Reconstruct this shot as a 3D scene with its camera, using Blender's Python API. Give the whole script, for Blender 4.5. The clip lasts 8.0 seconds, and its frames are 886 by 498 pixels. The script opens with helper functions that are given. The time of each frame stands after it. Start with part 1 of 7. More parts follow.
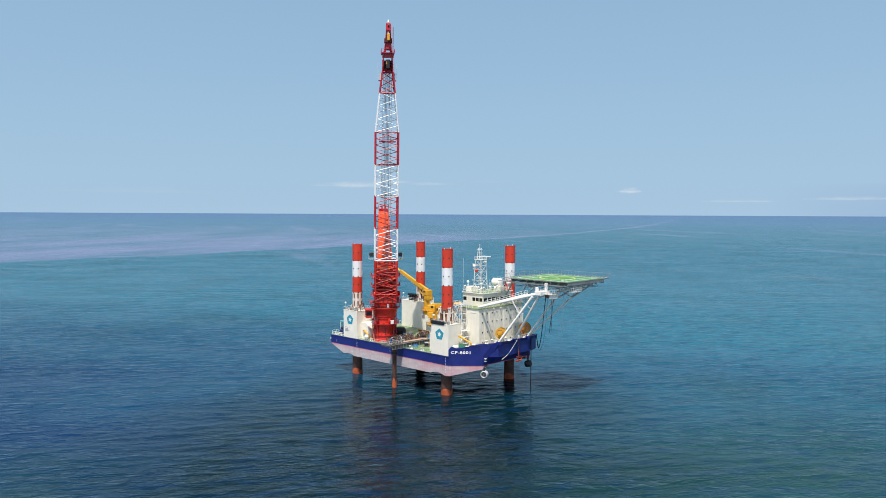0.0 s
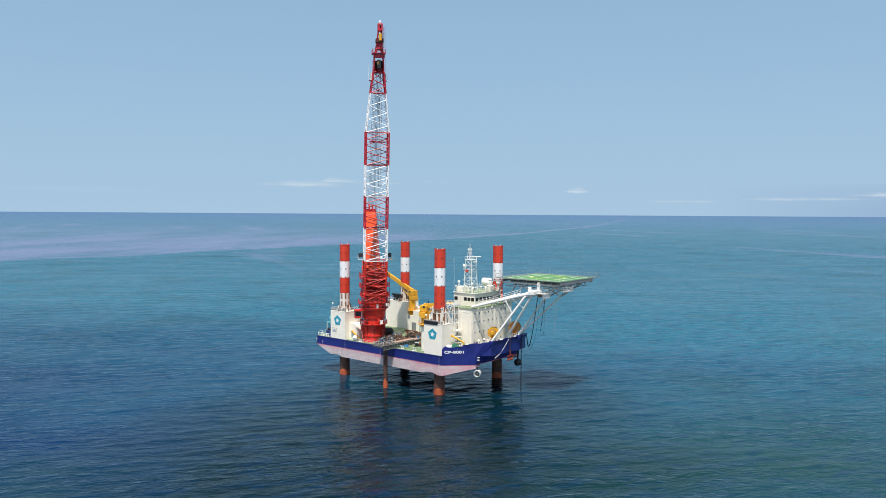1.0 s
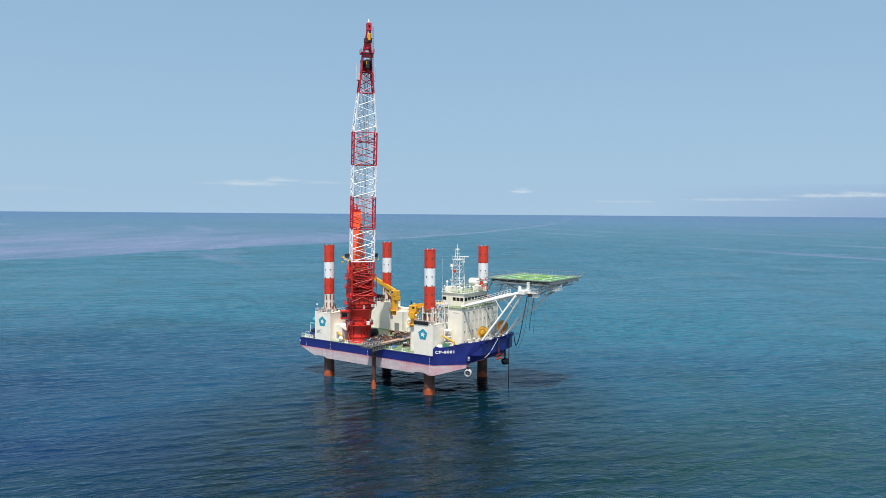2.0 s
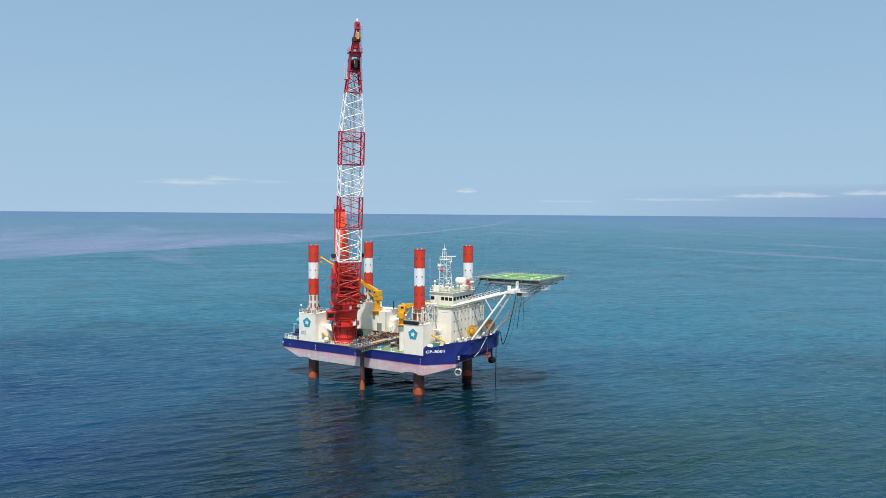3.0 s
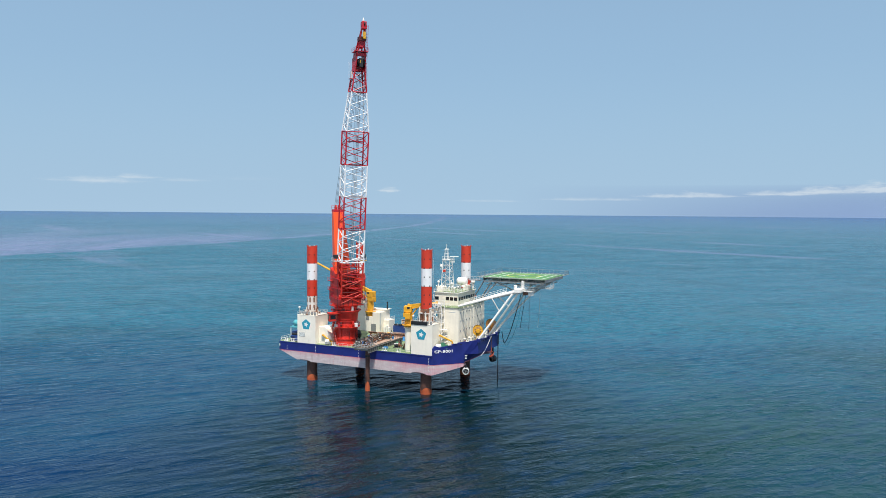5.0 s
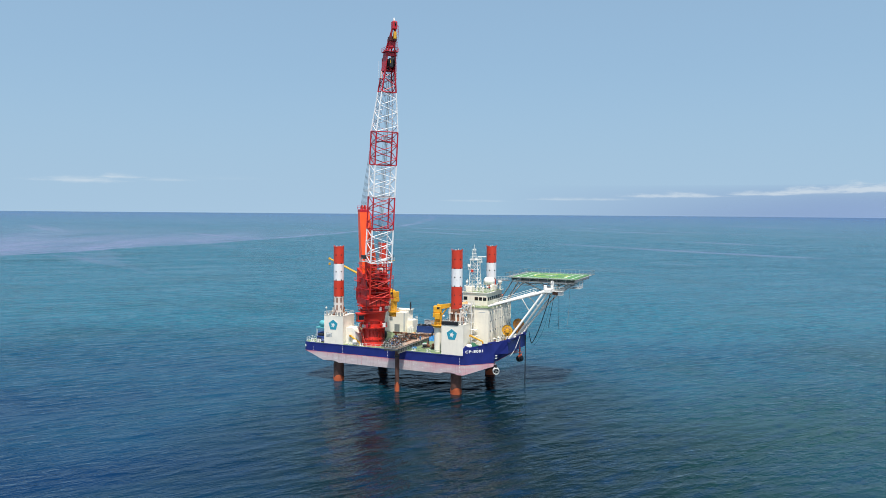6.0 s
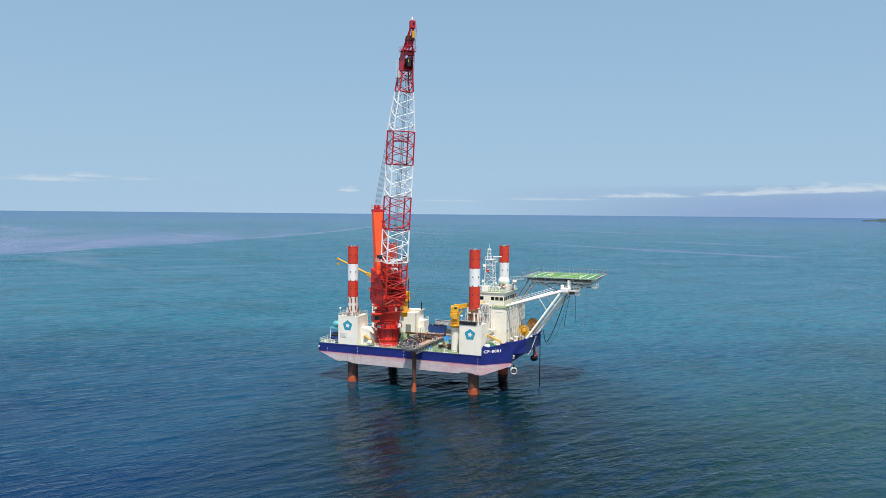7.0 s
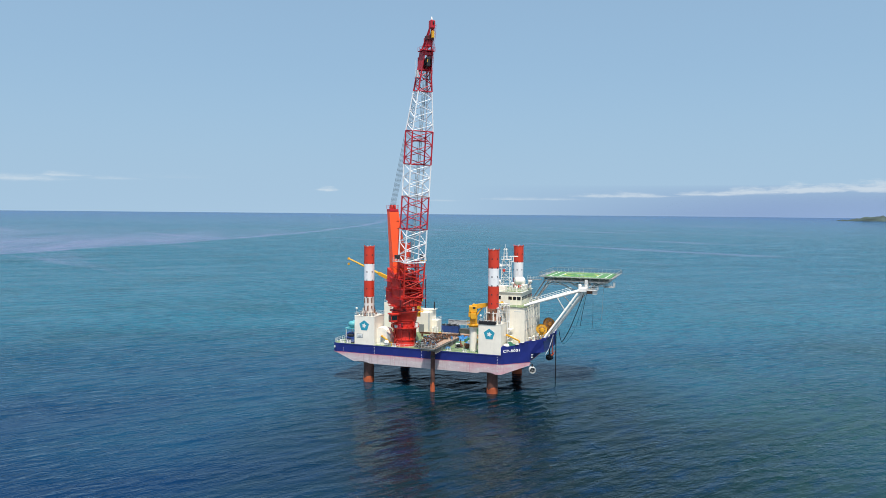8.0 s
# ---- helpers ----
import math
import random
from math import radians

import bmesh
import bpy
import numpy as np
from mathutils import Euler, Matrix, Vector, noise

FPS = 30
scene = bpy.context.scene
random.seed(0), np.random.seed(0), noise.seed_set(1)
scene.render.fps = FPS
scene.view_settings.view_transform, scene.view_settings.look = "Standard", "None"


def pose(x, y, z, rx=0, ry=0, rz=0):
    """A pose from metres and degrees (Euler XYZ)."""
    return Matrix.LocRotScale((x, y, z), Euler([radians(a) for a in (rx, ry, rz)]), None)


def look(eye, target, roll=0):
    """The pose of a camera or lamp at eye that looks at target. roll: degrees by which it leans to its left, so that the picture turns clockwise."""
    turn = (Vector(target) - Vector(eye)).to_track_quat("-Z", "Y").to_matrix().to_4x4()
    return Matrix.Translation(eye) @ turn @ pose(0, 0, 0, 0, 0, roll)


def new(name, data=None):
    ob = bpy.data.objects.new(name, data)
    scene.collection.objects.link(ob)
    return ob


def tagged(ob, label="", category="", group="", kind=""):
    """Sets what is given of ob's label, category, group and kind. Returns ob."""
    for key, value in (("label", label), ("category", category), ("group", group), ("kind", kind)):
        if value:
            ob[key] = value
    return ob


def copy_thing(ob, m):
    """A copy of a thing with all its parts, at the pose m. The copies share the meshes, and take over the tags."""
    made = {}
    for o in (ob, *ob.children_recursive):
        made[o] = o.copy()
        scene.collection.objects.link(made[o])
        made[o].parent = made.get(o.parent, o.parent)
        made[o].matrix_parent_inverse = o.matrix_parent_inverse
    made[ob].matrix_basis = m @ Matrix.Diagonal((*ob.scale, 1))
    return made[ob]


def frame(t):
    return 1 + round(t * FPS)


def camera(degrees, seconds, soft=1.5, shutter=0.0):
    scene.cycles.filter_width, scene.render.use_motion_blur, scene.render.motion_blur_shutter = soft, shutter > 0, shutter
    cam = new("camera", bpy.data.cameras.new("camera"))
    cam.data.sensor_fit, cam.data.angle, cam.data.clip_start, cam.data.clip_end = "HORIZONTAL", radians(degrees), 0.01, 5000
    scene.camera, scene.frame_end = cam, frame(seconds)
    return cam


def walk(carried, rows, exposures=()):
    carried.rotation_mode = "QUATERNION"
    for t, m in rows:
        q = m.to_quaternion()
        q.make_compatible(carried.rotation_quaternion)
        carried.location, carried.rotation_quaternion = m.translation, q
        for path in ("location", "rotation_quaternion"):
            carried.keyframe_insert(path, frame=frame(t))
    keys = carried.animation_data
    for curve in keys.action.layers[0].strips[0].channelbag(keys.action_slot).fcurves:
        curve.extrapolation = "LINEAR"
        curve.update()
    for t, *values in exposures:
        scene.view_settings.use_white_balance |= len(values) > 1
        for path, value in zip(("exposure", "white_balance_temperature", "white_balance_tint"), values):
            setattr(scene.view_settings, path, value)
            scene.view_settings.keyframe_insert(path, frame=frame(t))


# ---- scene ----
cam = camera(62.5, 8.0, soft=0.7)
PATH = [
    (0, (169.625, -173.272, 54.775), (31.934, -28.573, 44.594), 0.28),
    (0.5, (165.448, -177.716, 54.848), (32.584, -28.574, 44.652), 0.30),
    (1, (160.667, -182.611, 54.948), (33.337, -28.718, 44.746), 0.36),
    (1.5, (155.777, -186.956, 55.036), (34.062, -28.586, 44.836), 0.40),
    (3, (140.009, -198.989, 55.105), (36.851, -27.950, 44.908), 0.43),
    (3.5, (134.598, -202.670, 55.143), (37.127, -28.327, 44.938), 0.47),
    (4, (128.966, -205.945, 55.231), (36.992, -28.641, 45.028), 0.46),
    (4.5, (123.702, -209.040, 55.283), (36.564, -29.311, 45.073), 0.47),
    (6, (106.204, -217.653, 55.256), (25.101, -35.121, 45.045), 0.45),
    (6.5, (99.853, -219.999, 55.203), (22.239, -35.956, 44.989), 0.48),
    (7, (93.895, -222.499, 55.175), (19.362, -37.188, 44.960), 0.49),
    (7.5, (88.262, -224.833, 55.152), (16.349, -38.489, 44.932), 0.51),
    (8, (82.787, -226.992, 55.105), (13.551, -39.637, 44.876), 0.51),
]
walk(cam, [(t, look(eye, target, roll)) for t, eye, target, roll in PATH])

# ---- light ----
SUN_TO = Vector((0.215, -0.355, 0.91)).normalized()
world = bpy.data.worlds.new("sky")
scene.world = world
world.use_nodes = True
wn, wl = world.node_tree.nodes, world.node_tree.links
wn.clear()
w_out = wn.new("ShaderNodeOutputWorld")
w_bg = wn.new("ShaderNodeBackground")
w_sky = wn.new("ShaderNodeTexSky")
w_sky.sky_type = "NISHITA"
w_sky.sun_disc = False
w_sky.sun_elevation = math.asin(SUN_TO.z)
w_sky.sun_rotation = math.atan2(SUN_TO.x, SUN_TO.y)
w_sky.air_density, w_sky.dust_density, w_sky.ozone_density = 1.0, 2.0, 1.6
w_bg.inputs["Strength"].default_value = 0.12
wl.new(w_bg.outputs[0], w_out.inputs[0])


def build_sky():
    """Low clouds and horizon haze over the clear sky, by direction."""
    def math_node(op, a, b=None, clamp=False):
        n = wn.new("ShaderNodeMath")
        n.operation, n.use_clamp = op, clamp
        for i, v in enumerate((a, b)):
            if v is None:
                continue
            if isinstance(v, (int, float)):
                n.inputs[i].default_value = v
            else:
                wl.new(v, n.inputs[i])
        return n.outputs[0]

    def mix(fac, a, b):
        n = wn.new("ShaderNodeMix")
        n.data_type = "RGBA"
        wl.new(fac, n.inputs[0])
        for i, v in ((6, a), (7, b)):
            if isinstance(v, tuple):
                n.inputs[i].default_value = (*v, 1)
            else:
                wl.new(v, n.inputs[i])
        return n.outputs[2]

    co = wn.new("ShaderNodeTexCoord").outputs["Generated"]
    sep = wn.new("ShaderNodeSeparateXYZ")
    wl.new(co, sep.inputs[0])
    up = sep.outputs[2]
    az = math_node("ARCTAN2", sep.outputs[1], sep.outputs[0])
    # sea haze: a pale blue veil that thickens towards the horizon
    veil = math_node("POWER", math_node("SUBTRACT", 1.0, math_node("DIVIDE", math_node("ABSOLUTE", up), 0.75), True), 0.6)
    col = mix(math_node("MULTIPLY", veil, 0.92), w_sky.outputs[0], VEIL_COL)
    haze = math_node("POWER", math_node("SUBTRACT", 1.0, math_node("DIVIDE", math_node("ABSOLUTE", up), 0.2), True), 1.6)
    col = mix(math_node("MULTIPLY", haze, HAZE), col, HAZE_COL)
    # low clouds: flat-based strips with puffed tops, given by bearing, base height, half width and depth in degrees
    comb = wn.new("ShaderNodeCombineXYZ")
    wl.new(math_node("MULTIPLY", az, 57.3 / 2.0), comb.inputs[0])
    wl.new(math_node("MULTIPLY", up, 57.3 / 0.45), comb.inputs[1])
    tex = wn.new("ShaderNodeTexNoise")
    tex.inputs["Scale"].default_value, tex.inputs["Detail"].default_value, tex.inputs["Roughness"].default_value = 1.0, 7.0, 0.68
    wl.new(comb.outputs[0], tex.inputs["Vector"])
    rag = math_node("MULTIPLY", math_node("SUBTRACT", tex.outputs[0], 0.5), 2.6)
    total = None
    for bearing, base, width, depth, power in CLOUDS:
        dx = math_node("DIVIDE", math_node("SUBTRACT", az, radians(bearing)), radians(width))
        rise = math_node("DIVIDE", math_node("SUBTRACT", up, math.sin(radians(base))), radians(depth))
        top = math_node("SUBTRACT", 1.0, math_node("ADD", math_node("MULTIPLY", dx, dx), math_node("MAXIMUM", rise, math_node("MULTIPLY", rise, -2.2))))
        body = math_node("MULTIPLY", math_node("ADD", top, math_node("MULTIPLY", rag, 0.95)), power, True)
        total = body if total is None else math_node("MAXIMUM", total, body)
    dens = wn.new("ShaderNodeMapRange")
    wl.new(total, dens.inputs[0])
    dens.interpolation_type = "SMOOTHSTEP"
    for i, v in ((1, 0.0), (2, 0.85), (3, 0.0), (4, 0.72)):
        dens.inputs[i].default_value = v
    # a bank of violet haze under the southern clouds
    bank = math_node("MULTIPLY", math_node("DIVIDE", math_node("SUBTRACT", radians(110), az), radians(24), True), math_node("POWER", math_node("SUBTRACT", 1.0, math_node("DIVIDE", math_node("ABSOLUTE", up), 0.037), True), 0.55))
    col = mix(math_node("MULTIPLY", bank, 0.85), col, BANK_COL)
    col = mix(dens.outputs[0], col, CLOUD_COL)
    wl.new(col, w_bg.inputs[0])


VEIL_COL = (2.75, 4.4, 6.15)
HAZE, HAZE_COL, CLOUD_COL = 0.7, (3.55, 4.95, 6.3), (5.6, 6.3, 6.9)
BANK_COL = (1.8, 2.65, 4.65)
CLOUDS = ((140.2, 2.0, 4.2, 0.5, 0.5), (137.8, 2.3, 2.2, 0.36, 0.55), (134.6, 2.15, 2.6, 0.34, 0.3), (130.5, 2.35, 4.5, 0.4, 0.14), (119.3, 1.6, 1.1, 0.36, 0.85), (156.0, 1.35, 8.0, 0.5, 0.16), (111.4, 0.85, 3.6, 0.2, 0.4),
          (103.6, 1.0, 4.6, 0.24, 0.45), (96.6, 1.28, 4.6, 0.36, 0.7), (90.6, 1.42, 3.2, 0.34, 0.75), (87.4, 1.55, 3.0, 0.5, 0.9), (83.6, 1.7, 3.8, 0.6, 1.0), (78.6, 1.8, 5.0, 0.7, 1.05), (71.0, 1.8, 7.0, 0.9, 1.1), (60.0, 1.7, 9.0, 1.0, 1.0))
build_sky()

sun = new("sun", bpy.data.lights.new("sun", "SUN"))
sun.data.energy, sun.data.angle, sun.data.color = 4.9, radians(0.53), (1.0, 0.955, 0.88)
sun.matrix_world = look((0, 0, 200), Vector((0, 0, 200)) - SUN_TO)
scene.view_settings.exposure = 0.0

# ---- materials ----


def nodes_of(name):
    m = bpy.data.materials.new(name)
    m.use_nodes = True
    return m, m.node_tree.nodes, m.node_tree.links, m.node_tree.nodes["Principled BSDF"]


def ramp(nodes, links, source, a, b, lo, hi):
    n = nodes.new("ShaderNodeMapRange")
    links.new(source, n.inputs[0])
    for i, v in ((1, a), (2, b), (3, lo), (4, hi)):
        n.inputs[i].default_value = v
    return n.outputs[0]


def noise_tex(nodes, links, vector, scale, detail=4.0, rough=0.55):
    n = nodes.new("ShaderNodeTexNoise")
    n.inputs["Scale"].default_value, n.inputs["Detail"].default_value, n.inputs["Roughness"].default_value = scale, detail, rough
    links.new(vector, n.inputs["Vector"])
    return n.outputs[0]


def mixed(nodes, links, fac, a, b, blend="MIX"):
    n = nodes.new("ShaderNodeMix")
    n.data_type, n.blend_type = "RGBA", blend
    for i, v in ((0, fac), (6, a), (7, b)):
        if isinstance(v, tuple):
            n.inputs[i].default_value = (*v, 1)
        elif isinstance(v, float):
            n.inputs[i].default_value = v
        else:
            links.new(v, n.inputs[i])
    return n.outputs[2]


def paint(name, color, rough=0.45, fade=0.12, streak=0.25, rust=0.1, rust_col=(0.16, 0.055, 0.022), metal=0.0, bump=0.15, patch=0.35):
    """Weathered marine paint: blotchy fading, vertical dirt streaks, rust spots."""
    m, n, l, b = nodes_of(name)
    geo = n.new("ShaderNodeNewGeometry").outputs["Position"]
    big = noise_tex(n, l, geo, patch, 3)
    fine = noise_tex(n, l, geo, 6.0, 5)
    mp = n.new("ShaderNodeMapping")
    mp.inputs["Scale"].default_value = (2.2, 2.2, 0.14)
    l.new(geo, mp.inputs["Vector"])
    runs = noise_tex(n, l, mp.outputs[0], 1.0, 5, 0.6)
    light = tuple(min(1, c * (1 + fade) + 0.02 * fade) for c in color)
    dark = tuple(c * (1 - fade) for c in color)
    col = mixed(n, l, ramp(n, l, big, 0.3, 0.7, 0, 1), dark, light)
    dirt = tuple(0.5 * c + 0.5 * d for c, d in zip(color, (0.12, 0.1, 0.08)))
    col = mixed(n, l, ramp(n, l, runs, 0.5, 0.8, 0, streak), col, dirt)
    spots = n.new("ShaderNodeMath")
    spots.operation = "MULTIPLY"
    l.new(ramp(n, l, noise_tex(n, l, geo, 1.3, 6, 0.7), 0.56, 0.68, 0, 1), spots.inputs[0])
    l.new(ramp(n, l, runs, 0.42, 0.62, 0, min(1, rust * 3)), spots.inputs[1])
    col = mixed(n, l, spots.outputs[0], col, rust_col)
    l.new(col, b.inputs["Base Color"])
    l.new(ramp(n, l, fine, 0.3, 0.7, max(0.05, rough - 0.1), min(1, rough + 0.12)), b.inputs["Roughness"])
    b.inputs["Metallic"].default_value = metal
    bn = n.new("ShaderNodeBump")
    bn.inputs["Strength"].default_value, bn.inputs["Distance"].default_value = bump, 0.05
    l.new(fine, bn.inputs["Height"])
    l.new(bn.outputs[0], b.inputs["Normal"])
    return m


def plain(name, color, rough=0.5, metal=0.0):
    """A small part's finish: one colour with fine grain."""
    m, n, l, b = nodes_of(name)
    geo = n.new("ShaderNodeNewGeometry").outputs["Position"]
    g = noise_tex(n, l, geo, 3.0, 4)
    l.new(mixed(n, l, ramp(n, l, g, 0.3, 0.7, 0, 1), tuple(c * 0.85 for c in color), tuple(min(1, c * 1.12) for c in color)), b.inputs["Base Color"])
    b.inputs["Roughness"].default_value, b.inputs["Metallic"].default_value = rough, metal
    return m


def antifouling():
    """Sun-bleached bottom paint: chalky grey-lilac scoured along the hull, with rose patches left under the boot line and towards the bow."""
    m, n, l, b = nodes_of("faded antifouling")
    geo = n.new("ShaderNodeNewGeometry").outputs["Position"]
    sep = n.new("ShaderNodeSeparateXYZ")
    l.new(geo, sep.inputs[0])

    def along(sx, sz, detail):
        mp = n.new("ShaderNodeMapping")
        mp.inputs["Scale"].default_value = (sx, sx, sz)
        l.new(geo, mp.inputs["Vector"])
        return noise_tex(n, l, mp.outputs[0], 1.0, detail, 0.65)

    def times(a, c):
        q = n.new("ShaderNodeMath")
        q.operation = "MULTIPLY"
        l.new(a, q.inputs[0])
        l.new(c, q.inputs[1])
        return q.outputs[0]

    def most(a, c):
        q = n.new("ShaderNodeMath")
        q.operation = "MAXIMUM"
        l.new(a, q.inputs[0])
        l.new(c, q.inputs[1])
        return q.outputs[0]
    col = mixed(n, l, ramp(n, l, along(0.22, 0.8, 5), 0.3, 0.7, 0, 1), (0.47, 0.385, 0.405), (0.61, 0.54, 0.54))
    rose = most(ramp(n, l, sep.outputs[2], 8.0, 9.4, 0.0, 0.9), ramp(n, l, sep.outputs[0], 6, 22, 0.0, 0.75))
    col = mixed(n, l, times(rose, ramp(n, l, along(0.16, 0.5, 5), 0.38, 0.62, 0.1, 1.0)), col, (0.60, 0.235, 0.30))
    col = mixed(n, l, ramp(n, l, along(0.9, 2.6, 6), 0.60, 0.72, 0, 0.55), col, (0.70, 0.68, 0.64))
    col = mixed(n, l, ramp(n, l, along(2.4, 0.16, 5), 0.54, 0.74, 0, 0.6), col, (0.28, 0.19, 0.18))
    col = mixed(n, l, ramp(n, l, along(0.5, 1.6, 6), 0.64, 0.74, 0, 0.5), col, (0.36, 0.19, 0.14))
    l.new(col, b.inputs["Base Color"])
    b.inputs["Roughness"].default_value = 0.7
    bn = n.new("ShaderNodeBump")
    bn.inputs["Strength"].default_value, bn.inputs["Distance"].default_value = 0.25, 0.06
    l.new(along(0.45, 0.45, 3), bn.inputs["Height"])
    l.new(bn.outputs[0], b.inputs["Normal"])
    return m


WHITE = paint("white paint", (0.88, 0.825, 0.71), 0.5, 0.05, 0.14, 0.035)
WHITE_CLEAN = paint("white tube paint", (0.81, 0.795, 0.75), 0.45, 0.06, 0.16, 0.07)
CREAM = paint("house paint", (0.88, 0.82, 0.69), 0.5, 0.06, 0.24, 0.06)
BLUE = paint("hull blue", (0.008, 0.018, 0.165), 0.4, 0.15, 0.1, 0.03)
PINK = antifouling()
UNDERSIDE = paint("darkened bottom", (0.04, 0.03, 0.03), 0.7, 0.3, 0.2, 0.2, (0.2, 0.09, 0.05))
PINKLINE = paint("boot line", (0.5, 0.16, 0.2), 0.6, 0.2, 0.4, 0.1)
DECK = paint("green deck", (0.20, 0.27, 0.135), 0.65, 0.25, 0.35, 0.2, (0.33, 0.24, 0.15))
HELI = paint("helideck green", (0.085, 0.26, 0.075), 0.65, 0.1, 0.1, 0.0)
MARK_Y = plain("yellow marking", (0.55, 0.62, 0.12), 0.7)
LETTER = plain("letter white", (0.9, 0.9, 0.88), 0.5)
MARK_W = plain("white marking", (0.78, 0.8, 0.76), 0.7)
RED = paint("crane red", (0.61, 0.024, 0.012), 0.45, 0.18, 0.35, 0.06)
BOOMWHITE = paint("boom white", (0.9, 0.9, 0.9), 0.4, 0.03, 0.08, 0.02)
BOOMRED = paint("boom red", (0.52, 0.013, 0.028), 0.42, 0.1, 0.2, 0.03)
ORANGE = paint("gantry orange", (0.85, 0.085, 0.015), 0.4, 0.08, 0.15, 0.02)
LEGRED = paint("leg red", (0.60, 0.04, 0.015), 0.5, 0.08, 0.18, 0.06)
LEGWHITE = paint("leg white", (0.82, 0.82, 0.82), 0.5, 0.04, 0.12, 0.06)
LEGWORN = paint("worn leg", (0.72, 0.66, 0.6), 0.6, 0.15, 0.5, 0.55, (0.22, 0.09, 0.05))
LEGBROWN = paint("brown worn leg", (0.30, 0.125, 0.065), 0.65, 0.45, 0.5, 0.6, (0.62, 0.54, 0.47))
LEGRUST = paint("wet rusty leg", (0.07, 0.027, 0.018), 0.65, 0.5, 0.5, 0.22, (0.34, 0.085, 0.028), bump=0.5)
FOOTRUST = paint("waterline rust", (0.42, 0.085, 0.025), 0.7, 0.3, 0.5, 0.3, (0.1, 0.035, 0.02), bump=0.5)
RUSTORANGE = paint("rusty orange", (0.42, 0.06, 0.02), 0.6, 0.25, 0.4, 0.25)
YELLOW = paint("crane yellow", (0.72, 0.36, 0.018), 0.45, 0.08, 0.2, 0.06)
REELRUST = paint("rusted reel", (0.52, 0.21, 0.03), 0.6, 0.25, 0.5, 0.4, (0.2, 0.08, 0.03))
GREY = paint("galvanised steel", (0.26, 0.27, 0.27), 0.5, 0.15, 0.3, 0.08, metal=0.3)
PALEGREY = paint("pale grey paint", (0.55, 0.56, 0.55), 0.5, 0.1, 0.25, 0.06)
DARK = plain("dark steel", (0.035, 0.036, 0.04), 0.5, 0.4)
BLACK = plain("black rubber", (0.012, 0.013, 0.016), 0.55)
GLASS = plain("dark window glass", (0.01, 0.014, 0.018), 0.08)
TEAL = plain("teal emblem", (0.02, 0.30, 0.42), 0.5)
TEALTANK = paint("teal tank", (0.10, 0.42, 0.46), 0.45)
BROWN = paint("worn plank deck", (0.46, 0.32, 0.235), 0.8, 0.2, 0.4, 0.3, (0.3, 0.13, 0.06))
RUSTY = paint("rusty steel", (0.2, 0.085, 0.045), 0.8, 0.35, 0.5, 0.4)
CONT = paint("container blue", (0.02, 0.06, 0.24), 0.5, 0.15, 0.3, 0.1)
TARP = paint("blue tarpaulin", (0.03, 0.22, 0.52), 0.5, 0.3, 0.2, 0.0, patch=1.4)
GIRDER = paint("dark girder", (0.075, 0.085, 0.08), 0.6, 0.3, 0.4, 0.25)
# dark copy of the crane red, painting shade into gaps and fittings
CAGE = plain("shaded cage red", (0.10, 0.012, 0.014), 0.6)
ROPE = plain("wire rope", (0.16, 0.165, 0.17), 0.6, 0.2)
GREENBOX = paint("green machinery", (0.06, 0.22, 0.12), 0.5)


